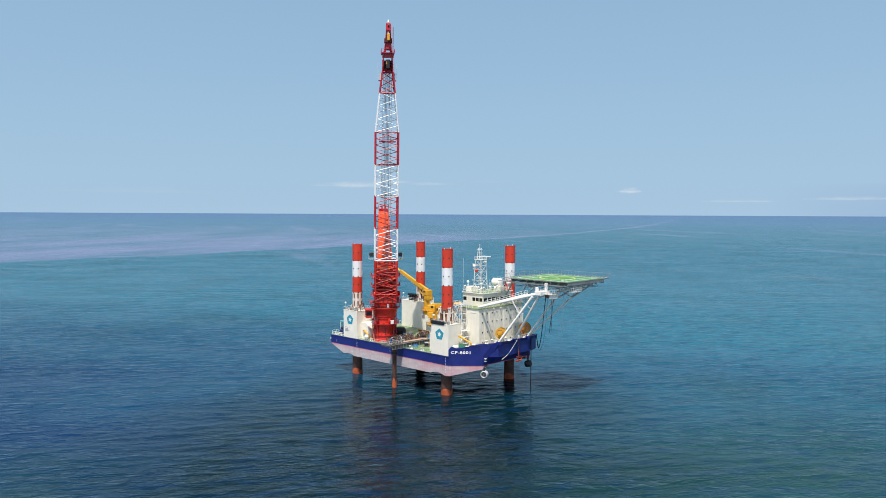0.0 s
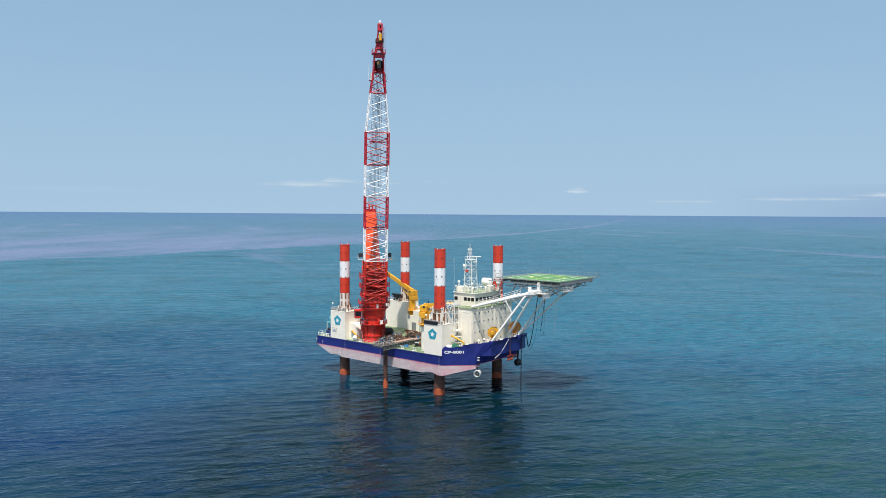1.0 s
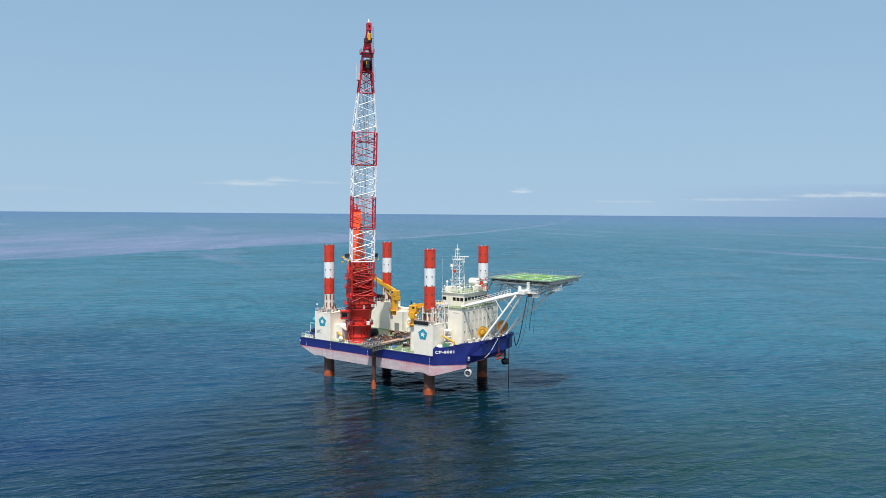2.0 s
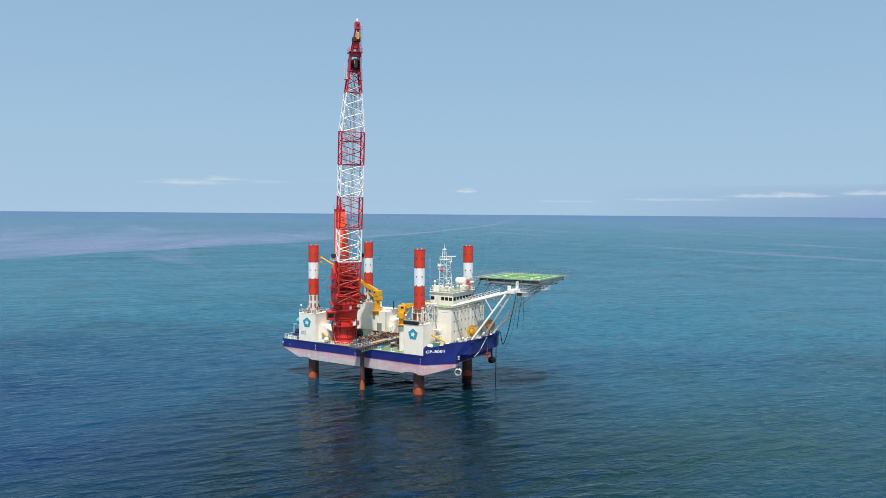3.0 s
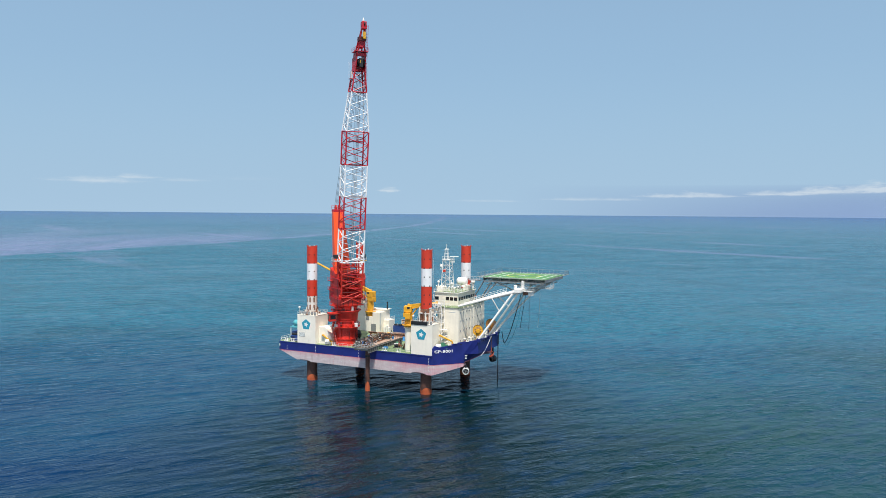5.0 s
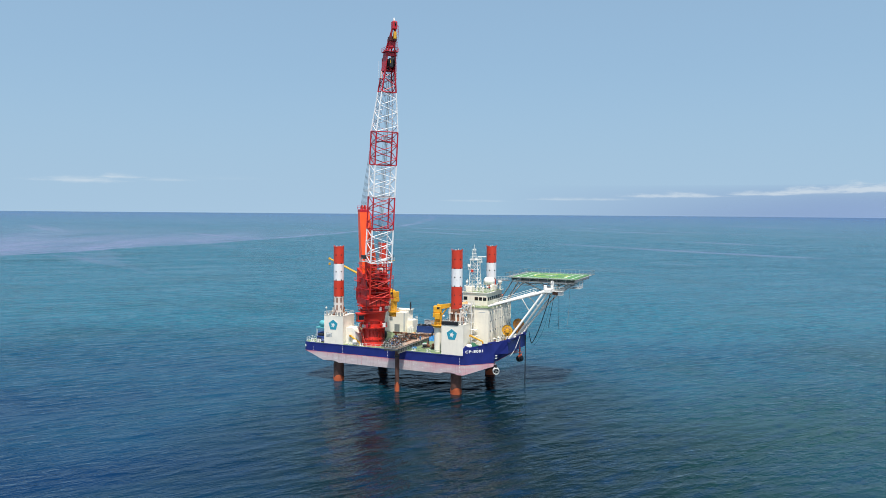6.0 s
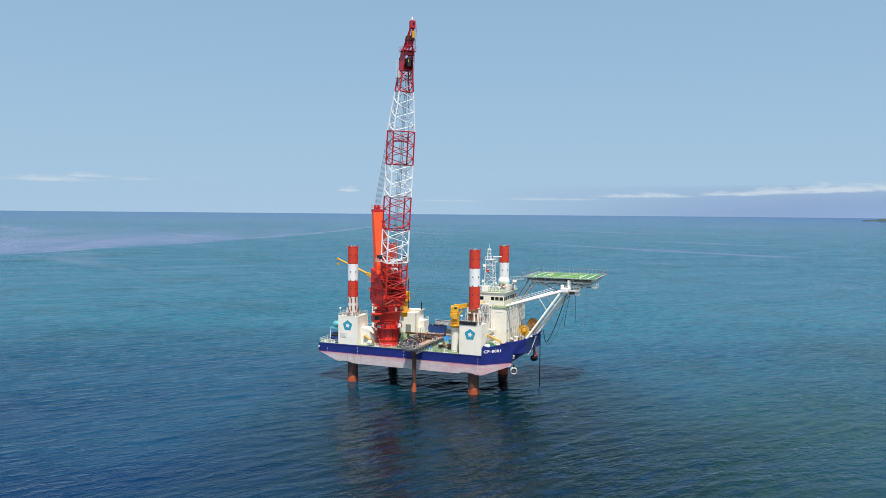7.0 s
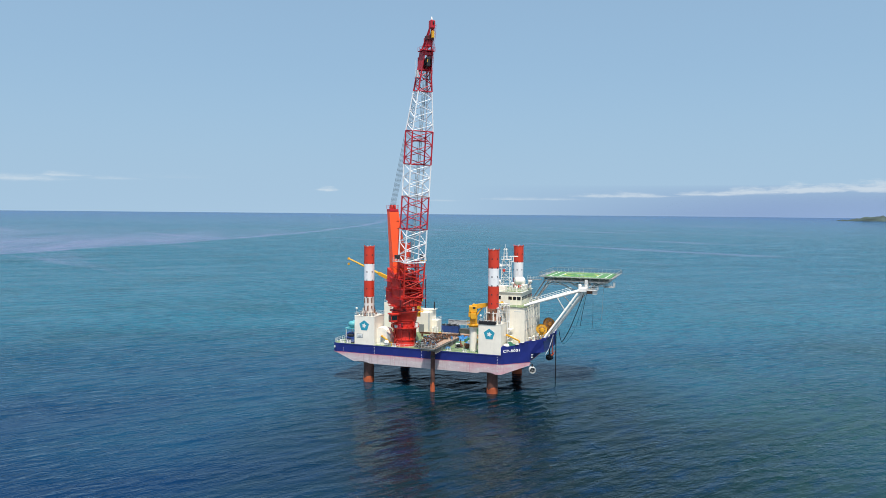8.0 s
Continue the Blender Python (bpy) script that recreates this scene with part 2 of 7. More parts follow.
def water_material():
    m, n, l, b = nodes_of("sea water")
    geo = n.new("ShaderNodeNewGeometry").outputs["Position"]
    sep = n.new("ShaderNodeSeparateXYZ")
    l.new(geo, sep.inputs[0])

    def calc(op, a, c, clamp=False):
        q = n.new("ShaderNodeMath")
        q.operation, q.use_clamp = op, clamp
        for i, v in enumerate((a, c)):
            if isinstance(v, (int, float)):
                q.inputs[i].default_value = v
            else:
                l.new(v, q.inputs[i])
        return q.outputs[0]

    def stretched(sx, sy, turn, detail=4, rough=0.6):
        q0, q = n.new("ShaderNodeMapping"), n.new("ShaderNodeMapping")
        q0.inputs["Rotation"].default_value = (0, 0, radians(-turn))
        q.inputs["Scale"].default_value = (sx, sy, 0.5 * (sx + sy))
        l.new(geo, q0.inputs["Vector"])
        l.new(q0.outputs[0], q.inputs["Vector"])
        return noise_tex(n, l, q.outputs[0], 1.0, detail, rough)

    # body colour: broad clear and teal patches, streaked along the current
    broad = stretched(0.0016, 0.0050, 38)
    # painted darker on the viewing side, where the sea mirrors less sky
    near = ramp(n, l, calc("ADD", calc("MULTIPLY", sep.outputs[0], -0.35), sep.outputs[1]), -120, 150, -0.75, 0.75)
    col = mixed(n, l, calc("ADD", ramp(n, l, broad, 0.3, 0.7, 0.1, 0.9), near, True), SEA_DEEP, SEA_TEAL)
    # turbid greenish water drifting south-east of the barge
    away = calc("ADD", calc("MULTIPLY", sep.outputs[0], 0.72), calc("MULTIPLY", sep.outputs[1], -0.42))
    turb = calc("ADD", ramp(n, l, away, 5, 120, 0, 0.9), ramp(n, l, noise_tex(n, l, geo, 0.014, 4), 0.35, 0.65, -0.3, 0.3), True)
    col = mixed(n, l, turb, col, SEA_TURBID)
    # the barge's dark reflection, painted into the water colour with a ragged rim
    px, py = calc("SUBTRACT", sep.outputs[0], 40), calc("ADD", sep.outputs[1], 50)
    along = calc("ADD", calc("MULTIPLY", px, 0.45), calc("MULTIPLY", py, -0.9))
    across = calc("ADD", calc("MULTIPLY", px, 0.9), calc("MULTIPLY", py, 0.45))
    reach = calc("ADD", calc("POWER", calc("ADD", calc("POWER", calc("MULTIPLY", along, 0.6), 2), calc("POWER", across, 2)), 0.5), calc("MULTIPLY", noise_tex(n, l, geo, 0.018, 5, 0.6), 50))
    col = mixed(n, l, ramp(n, l, reach, 56, 104, 0.93, 0.0), col, SEA_BARGE_SHADE)
    # dark strokes painted into the colour, for the shaded faces of the waves
    wave_shade = stretched(0.1, 0.26, 56, 5, 0.7)
    col = mixed(n, l, ramp(n, l, wave_shade, 0.46, 0.66, 0, 0.58), col, SEA_DEEP)
    # slicks with sky sheen painted in: scattered, one long line, calmer water behind it
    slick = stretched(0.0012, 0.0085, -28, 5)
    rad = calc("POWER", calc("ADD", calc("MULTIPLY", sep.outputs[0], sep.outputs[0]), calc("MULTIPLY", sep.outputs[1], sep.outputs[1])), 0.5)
    col = mixed(n, l, calc("MULTIPLY", ramp(n, l, slick, 0.58, 0.70, 0, 0.6), ramp(n, l, rad, 300, 600, 0, 1)), col, SEA_SLICK_SHEEN)
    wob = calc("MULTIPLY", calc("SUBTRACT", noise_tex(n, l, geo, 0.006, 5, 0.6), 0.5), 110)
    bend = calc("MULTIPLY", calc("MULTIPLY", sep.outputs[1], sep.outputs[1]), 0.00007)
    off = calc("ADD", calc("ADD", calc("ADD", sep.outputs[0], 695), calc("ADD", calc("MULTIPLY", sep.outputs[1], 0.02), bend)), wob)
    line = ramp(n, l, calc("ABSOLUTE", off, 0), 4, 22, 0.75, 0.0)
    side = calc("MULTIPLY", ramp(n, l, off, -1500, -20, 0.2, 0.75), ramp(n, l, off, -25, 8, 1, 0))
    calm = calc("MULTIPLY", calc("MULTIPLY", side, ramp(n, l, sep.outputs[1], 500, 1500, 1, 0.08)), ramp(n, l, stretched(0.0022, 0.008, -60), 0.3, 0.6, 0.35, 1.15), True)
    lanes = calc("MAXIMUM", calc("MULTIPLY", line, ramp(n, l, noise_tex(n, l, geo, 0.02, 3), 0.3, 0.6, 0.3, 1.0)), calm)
    col = mixed(n, l, lanes, col, SEA_SLICK_SHEEN)
    # aerial haze painted on: the water turns bluer with distance
    col = mixed(n, l, ramp(n, l, rad, 1700, 4000, 0, 0.85), col, SEA_HAZE)
    # wind ripples at four scales, in gusty patches, weighted by distance to fit the camera's view
    gust = ramp(n, l, stretched(0.011, 0.038, 44, 4), 0.34, 0.66, 0.35, 1.4)
    open_sea = calc("MULTIPLY", ramp(n, l, rad, 800, 2600, 1.0, 0.2), ramp(n, l, rad, 35, 130, 0.55, 1.0))
    prev = None
    for scale, stretch, turn, strength, dist, close_in, offing in RIPPLES:
        bump = n.new("ShaderNodeBump")
        bump.inputs["Distance"].default_value = dist
        l.new(calc("MULTIPLY", calc("MULTIPLY", calc("MULTIPLY", gust, open_sea), ramp(n, l, rad, 180, 600, close_in, offing)), strength, True), bump.inputs["Strength"])
        l.new(stretched(scale * stretch, scale, turn, 3, 0.55), bump.inputs["Height"])
        if prev is not None:
            l.new(prev, bump.inputs["Normal"])
        prev = bump.outputs[0]
    # water body under a rippled mirror; wave slopes keep the gloss from going full at low angles
    body, gloss, both, fres = n.new("ShaderNodeBsdfDiffuse"), n.new("ShaderNodeBsdfGlossy"), n.new("ShaderNodeMixShader"), n.new("ShaderNodeFresnel")
    l.new(col, body.inputs["Color"])
    gloss.inputs["Roughness"].default_value = 0.09
    gloss.inputs["Color"].default_value = (0.84, 0.88, 0.89, 1)
    fres.inputs["IOR"].default_value = 1.333
    for q in (body, gloss, fres):
        l.new(prev, q.inputs["Normal"])
    l.new(calc("DIVIDE", fres.outputs[0], calc("ADD", calc("MULTIPLY", fres.outputs[0], 1 / GLOSS_MOST - 1), 1.0)), both.inputs[0])
    l.new(body.outputs[0], both.inputs[1])
    l.new(gloss.outputs[0], both.inputs[2])
    l.new(both.outputs[0], n["Material Output"].inputs["Surface"])
    n.remove(b)
    return m


GLOSS_MOST = 0.56
SEA_DEEP, SEA_TEAL, SEA_TURBID, SEA_SLICK_SHEEN, SEA_HAZE = (0.001, 0.024, 0.076), (0.014, 0.122, 0.180), (0.009, 0.046, 0.042), (0.20, 0.21, 0.36), (0.010, 0.070, 0.225)
SEA_BARGE_SHADE = (0.0015, 0.010, 0.011)
RIPPLES = ((0.065, 0.48, 46, 0.62, 7.0, 0.1, 0.9), (0.17, 0.48, 56, 0.75, 2.0, 0.5, 1.0), (0.42, 0.46, 52, 0.95, 0.8, 1.0, 0.75), (1.5, 0.5, 58, 0.85, 0.14, 1.0, 0.4))

# ---- mesh tools ----


def bm_new():
    return bmesh.new()


def box(bm, x0, x1, y0, y1, z0, z1, bevel=0.0):
    vs = [bm.verts.new((x, y, z)) for x in (x0, x1) for y in (y0, y1) for z in (z0, z1)]
    fs = [bm.faces.new([vs[i] for i in f]) for f in ((0, 1, 3, 2), (4, 6, 7, 5), (0, 4, 5, 1), (2, 3, 7, 6), (0, 2, 6, 4), (1, 5, 7, 3))]
    if bevel:
        es = list({e for f in fs for e in f.edges})
        bmesh.ops.bevel(bm, geom=es, offset=bevel, segments=2, affect="EDGES", profile=0.5)
    return bm


def prism(bm, outline, z0, z1):
    """A closed solid over an outline of (x, y), counter-clockwise; z may be numbers or functions of (x, y)."""
    lo = [bm.verts.new((x, y, z0(x, y) if callable(z0) else z0)) for x, y in outline]
    hi = [bm.verts.new((x, y, z1(x, y) if callable(z1) else z1)) for x, y in outline]
    k = len(outline)
    for i in range(k):
        j = (i + 1) % k
        bm.faces.new((lo[i], lo[j], hi[j], hi[i]))
    bm.faces.new(hi)
    bm.faces.new(lo[::-1])
    return bm


def tube(bm, p0, p1, r, n=6, r1=None):
    p0, p1 = Vector(p0), Vector(p1)
    d = (p1 - p0).normalized()
    a = d.cross(Vector((0, 0, 1)) if abs(d.z) < 0.95 else Vector((1, 0, 0))).normalized()
    b = d.cross(a)
    r1 = r if r1 is None else r1
    rings = []
    for p, q in ((p0, r), (p1, r1)):
        rings.append([bm.verts.new(p + (a * math.cos(2 * math.pi * i / n) + b * math.sin(2 * math.pi * i / n)) * q) for i in range(n)])
    for i in range(n):
        j = (i + 1) % n
        bm.faces.new((rings[0][i], rings[0][j], rings[1][j], rings[1][i]))
    bm.faces.new(rings[0][::-1])
    bm.faces.new(rings[1])
    return bm


def path_tube(bm, pts, r, n=6):
    """A bent pipe or rope along points."""
    pts = [Vector(p) for p in pts]
    rings = []
    for k, p in enumerate(pts):
        d = (pts[min(k + 1, len(pts) - 1)] - pts[max(k - 1, 0)]).normalized()
        a = d.cross(Vector((0.31, 0.2, 0.93))).normalized()
        b = d.cross(a)
        rings.append([bm.verts.new(p + (a * math.cos(2 * math.pi * i / n) + b * math.sin(2 * math.pi * i / n)) * r) for i in range(n)])
    for q0, q1 in zip(rings, rings[1:]):
        for i in range(n):
            j = (i + 1) % n
            bm.faces.new((q0[i], q0[j], q1[j], q1[i]))
    bm.faces.new(rings[0][::-1])
    bm.faces.new(rings[-1])
    return bm


def lathe(bm, profile, n=32, at=(0, 0), axis="z", ring=False):
    """A turned solid from (radius, height) rows; open ends are capped, or the profile closes on itself (ring)."""
    rings = []
    for r, z in profile:
        row = []
        for i in range(n):
            c, s = math.cos(2 * math.pi * i / n) * r, math.sin(2 * math.pi * i / n) * r
            row.append(bm.verts.new((at[0] + c, at[1] + s, z) if axis == "z" else (z, at[0] + c, at[1] + s) if axis == "x" else (at[0] + c, z, at[1] + s)))
        rings.append(row)
    for q0, q1 in zip(rings, rings[1:] + rings[:1] if ring else rings[1:]):
        for i in range(n):
            j = (i + 1) % n
            bm.faces.new((q0[i], q0[j], q1[j], q1[i]))
    if not ring:
        bm.faces.new(rings[0][::-1])
        bm.faces.new(rings[-1])
    return bm


def part(name, bm, material, parent=None, label="", smooth=False):
    me = bpy.data.meshes.new(name)
    bmesh.ops.recalc_face_normals(bm, faces=bm.faces[:])
    bm.to_mesh(me)
    bm.free()
    if smooth:
        for p in me.polygons:
            p.use_smooth = True
        me.set_sharp_from_angle(angle=radians(40))
    me.materials.append(material)
    ob = new(name, me)
    if parent:
        ob.parent = parent
    if label:
        ob["label"] = label
    return ob


def thing(name, label, category, group="", kind="", m=None):
    e = new(name)
    if m is not None:
        e.matrix_world = m
    return tagged(e, label, category, group, kind)


def again(ob, m, parent=None):
    """One more piece on the same mesh."""
    o = new(ob.name.split(".")[0], ob.data)
    o.parent = parent or ob.parent
    o.matrix_local = m
    return o


def railing(name, pts, label, z_up=1.1, step=1.8, material=None, parent=None, closed=False):
    """Posts with two rails along a line of points."""
    pts = [Vector(p) for p in pts]
    if closed:
        pts = pts + [pts[0]]
    root = parent or thing(name, label, "railing")
    post = None
    for k0, (a, b) in enumerate(zip(pts, pts[1:])):
        k = max(1, round((b - a).length / step))
        for i in range(k + 1 if (k0 == len(pts) - 2 and not closed) else k):
            p = a.lerp(b, i / k)
            if post is None:
                post = part("post", tube(bm_new(), (0, 0, 0), (0, 0, z_up), 0.045, 5), material or WHITE_CLEAN, root)
                post.location = p
            else:
                again(post, Matrix.Translation(p))
        for h in (z_up, z_up * 0.52):
            part("rail", tube(bm_new(), a + Vector((0, 0, h)), b + Vector((0, 0, h)), 0.04, 5), material or WHITE_CLEAN, root)
    return root

# ---- sea and far land ----


def swell(x, y, spacing):
    """Height of the low wind waves: a broad spread of short crests; each fades out where the sheet grows too coarse for it."""
    rw = np.random.default_rng(12)
    h = np.zeros_like(x)
    for k in range(WAVES):
        lam = 2.4 * (15.0 / 2.4) ** ((k + rw.uniform(0, 1)) / WAVES)
        a = radians(142 + rw.normal(0, 13 if lam > 6 else 18))
        slope = WAVE_SLOPE * math.sqrt(2.0 / WAVES) * (1.25 if lam < 4 else 0.9 if lam < 6 else 0.42)
        p = rw.uniform(0, 2 * math.pi)
        keep = np.clip((lam / spacing - 2.4) / 2.4, 0, 1)
        h += keep * (slope * lam / (2 * math.pi)) * np.sin((2 * math.pi / lam) * (x * math.cos(a) + y * math.sin(a)) + p)
    return h


WAVES, WAVE_SLOPE = 84, 0.1


def build_sea():
    def lines(lo, hi, step, grow, end):
        out, w = [hi], step
        while out[-1] < end:
            w *= grow
            out.append(out[-1] + w)
        back, w = [lo], step
        while back[-1] > -end:
            w *= grow
            back.append(back[-1] - w)
        return np.concatenate((np.array(back[:0:-1]), np.arange(lo, hi, step), np.array(out)))
    xs, ys = lines(-190, 190, 0.85, 1.027, 6200), lines(-170, 210, 0.85, 1.027, 6200)
    x, y = np.meshgrid(xs, ys, indexing="ij")
    r = np.hypot(x, y)
    spacing = np.maximum(np.gradient(xs)[:, None], np.gradient(ys)[None, :])
    # far off the sheet climbs by less than half a degree, so that its rim lies at eye level's dip
    far = np.clip((r - 900) / 4100, 0, 1)
    z = swell(x, y, spacing) + 37.0 * far * far * (3 - 2 * np.minimum(far, 1))
    kx, ky = len(xs), len(ys)
    verts = np.stack((x, y, z), -1).astype(np.float32).ravel()
    i = np.arange(kx * ky, dtype=np.int32).reshape(kx, ky)
    faces = np.stack((i[:-1, :-1], i[1:, :-1], i[1:, 1:], i[:-1, 1:]), -1).reshape(-1, 4)
    me = bpy.data.meshes.new("water")
    me.vertices.add(kx * ky)
    me.vertices.foreach_set("co", verts)
    me.loops.add(faces.size)
    me.loops.foreach_set("vertex_index", faces.ravel())
    me.polygons.add(len(faces))
    me.polygons.foreach_set("loop_start", np.arange(0, faces.size, 4, dtype=np.int32))
    me.update(calc_edges=True)
    me.polygons.foreach_set("use_smooth", np.ones(len(me.polygons), bool))
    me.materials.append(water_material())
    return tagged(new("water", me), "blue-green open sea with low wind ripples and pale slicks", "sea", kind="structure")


build_sea()

# ---- barge hull ----
DECK_Z, KEEL_Z, BOOT_Z = 12.25, 6.4, 9.35
SIDE, STERN, BOW, SHOULDER = 18.0, -32.5, 34.5, 24.3
PLAN = [(STERN, -16.6), (STERN + 0.4, -17.6), (STERN + 1.4, -SIDE), (-24.0, -SIDE), (SHOULDER - 0.9, -SIDE), (SHOULDER - 0.35, -17.93), (SHOULDER + 0.2, -17.72), (SHOULDER + 0.64, -17.36), (31.4, -10.9), (32.9, -9.4), (33.75, -8.45), (34.3, -7.6), (BOW, -6.8),
        (BOW, 8.8), (33.8, 10.4), (31.4, 12.32), (SHOULDER, SIDE), (-24.0, SIDE), (STERN + 1.4, SIDE), (STERN + 0.4, 17.6), (STERN, 16.6)]


def keel(x, y):
    return max(KEEL_Z, KEEL_Z + 0.294 * (x - SHOULDER), KEEL_Z + 0.40 * (-24.0 - x))


def tucked(x, y, depth):
    """The stem rakes back towards the keel."""
    k = min(1.0, max(0.0, (x - 31.5) / 2.6)) * depth
    return x - k, y * (1 - 0.25 * k / 17.0)


def build_hull():
    hull = thing("barge_hull", "blue and faded pink steel barge hull jacked clear of the sea", "barge hull")
    low = bm_new()
    # the lower strake, with its shallow arches where the legs pass
    pts = []
    for (x0, y0), (x1, y1) in zip(PLAN, PLAN[1:] + PLAN[:1]):
        k = max(1, round(math.hypot(x1 - x0, y1 - y0) / 0.8))
        pts += [(x0 + (x1 - x0) * i / k, y0 + (y1 - y0) * i / k) for i in range(k)]

    def under(x, y):
        z = keel(x, y)
        for c in (-20.85, 20.85):
            if abs(y) > 17.5 and abs(x - c + 1.2) < 2.6:
                z += 0.55 * (1 - ((x - c + 1.2) / 2.6) ** 2) ** 0.5
        return z
    ring_lo = [low.verts.new((*tucked(x, y, 4.6), min(under(x, y), BOOT_Z - 0.02))) for x, y in pts]
    ring_hi = [low.verts.new((*tucked(x, y, 3.4), BOOT_Z)) for x, y in pts]
    inner = [low.verts.new((*tucked(x * 0.97, y * 0.95, 4.2), min(keel(x, y), BOOT_Z - 0.05) + 0.02)) for x, y in pts]
    k = len(pts)
    for i in range(k):
        j = (i + 1) % k
        low.faces.new((ring_lo[i], ring_lo[j], ring_hi[j], ring_hi[i]))
        low.faces.new((inner[i], inner[j], ring_lo[j], ring_lo[i]))
    # bottom painted dark to deepen the shade and reflection under the hull
    flat = bm_new()
    rim = [flat.verts.new(v.co) for v in inner]
    edges = [flat.edges.new((rim[i], rim[(i + 1) % k])) for i in range(k)]
    bmesh.ops.triangle_fill(flat, use_beauty=True, edges=edges)
    part("hull_underside", flat, UNDERSIDE, hull, "bottom plating painted dark for the shade under the hull")
    part("hull_bottom", low, PINK, hull, "pink, weathered antifouling paint")
    up = bm_new()
    levels = [[up.verts.new((*tucked(x, y, 3.4 - 0.863 * i), BOOT_Z + 0.16 + (DECK_Z - BOOT_Z - 0.16) * i / 3)) for x, y in PLAN] for i in range(4)]
    for a, b in zip(levels, levels[1:]):
        for i in range(len(PLAN)):
            j = (i + 1) % len(PLAN)
            up.faces.new((a[i], a[j], b[j], b[i]))
    up.faces.new(levels[-1])
    part("hull_side", up, BLUE, hull, "glossy dark blue topsides")
    part("boot_stripe", prism(bm_new(), [(x * 1.0008, y * 1.001) for x, y in (tucked(*p, 3.35) for p in PLAN)], BOOT_Z, BOOT_Z + 0.16), PINKLINE, hull)
    # weld seams and plate joints on the starboard side
    seam = part("plate_seam", box(bm_new(), -0.03, 0.03, -0.03, 0.03, KEEL_Z + 0.1, BOOT_Z), PINKLINE, hull)
    seam.location = (14.5, -SIDE, 0)
    for x in (-10.5, 2.0):
        again(seam, Matrix.Translation((x, -SIDE, 0)))
    stud = part("hull_stud", lathe(bm_new(), [(0.16, -0.06), (0.16, 0.0)], 8, (0, 0), "y"), PALEGREY, hull)
    stud.location = (-20.0, -SIDE, 7.6)
    for k in range(1, 15):
        again(stud, Matrix.Translation((-20.0 + 3.1 * k, -SIDE, 7.6 + (0.7 if k % 2 else 0))))
    # columns of small white depth dots on the topsides
    dot = None
    for x, z0, k in ((-17.5, 9.8, 5), (-1.2, 9.8, 5), (23.2, 7.4, 11), (-28.6, 9.9, 3)):
        for q in range(k):
            m = Matrix.Translation((x, -SIDE, z0 + 0.46 * q))
            if dot is None:
                dot = part("depth_dot", box(bm_new(), -0.07, 0.07, -0.02, 0.02, -0.1, 0.1), MARK_W, hull)
                dot.matrix_local = m
            else:
                again(dot, m)
    # rubbing strip at deck level
    for s in (-1, 1):
        part("fender_strip", box(bm_new(), STERN + 1.6, SHOULDER, s * SIDE - 0.1, s * SIDE + 0.1, DECK_Z - 0.32, DECK_Z - 0.06, 0.03), BLUE, hull)
    # bulwark round the bow
    top = [((24.3, -18.0), 14.3), ((25.0, -17.3), 15.2), ((25.9, -16.4), 14.7), ((27.6, -14.7), 15.0), ((29.3, -13.0), 15.64), ((31.4, -10.9), 16.0), ((34.0, -9.4), 16.3), ((35.6, -8.2), 16.6), ((36.1, 0), 16.75)]
    top += [((36.1, 7.6), 16.8), ((35.2, 11.0), 16.9), ((31.4, 13.6), 16.0), ((28.0, 16.0), 15.4), ((24.3, 18.0), 14.3)]
    bw = bm_new()
    rows = []
    for (x, y), z in top:
        f = 0.985
        rows.append([bw.verts.new(v) for v in ((*tucked(min(x, 34.45) if abs(y) < 9 else x * (0.98 if y > 10 else 1), y * (0.965 if 10 < y < 17 else 1), 0.8), DECK_Z), (x, y, z), (x * f, y * f, z), (x * f, y * f, DECK_Z))])
    for a, b in zip(rows, rows[1:]):
        for i in range(4):
            j = (i + 1) % 4
            bw.faces.new((a[i], b[i], b[j], a[j]))
    bw.faces.new(rows[0])
    bw.faces.new(rows[-1][::-1])
    part("bulwark", bw, BLUE, hull, "raised blue bow bulwark")
    # freeing slots in the bulwark
    slot = part("freeing_port", box(bm_new(), -0.3, 0.3, -0.05, 0.05, -0.1, 0.1), DARK, hull)
    slot.matrix_local = pose(28.0, -14.36, 15.0, 0, 0, 45)
    for x, y, z, a in ((30.8, -11.56, 15.3, 45), (31.8, -10.56, 15.4, 45), (35.6, -5.0, 15.9, 90), (35.6, -3.4, 15.9, 90), (35.62, 1.4, 15.9, 90)):
        again(slot, pose(x, y, z, 0, 0, a))
    # name in white letters on the bow
    cu = bpy.data.curves.new("vessel_name", "FONT")
    cu.body, cu.size, cu.extrude, cu.offset, cu.align_x, cu.align_y = "CP-8001", 1.0, 0.02, 0.026, "CENTER", "CENTER"
    cu.space_character = 1.15
    text = new("vessel_name", cu)
    dg = bpy.context.evaluated_depsgraph_get()
    me = bpy.data.meshes.new_from_object(text.evaluated_get(dg))
    bpy.data.objects.remove(text)
    me.materials.clear()
    me.materials.append(LETTER)
    xs, ys = [v.co.x for v in me.vertices], [v.co.y for v in me.vertices]
    t = new("vessel_name", me)
    t.parent = hull
    t.matrix_local = pose(26.95, -15.41, 13.42, 90, 0, 45) @ Matrix.Diagonal((5.75 / (max(xs) - min(xs)), 0.84 / (max(ys) - min(ys)), 1, 1))
    t["label"] = "white lettering"
    # draught marks and class mark as plain bars
    for k in range(3):
        bar = box(bm_new(), -0.35 + 0.12 * (k % 2), 0.35 - 0.12 * (k % 2), -0.02, 0.02, -0.09, 0.09)
        o = part("draught_mark", bar, MARK_W, hull)
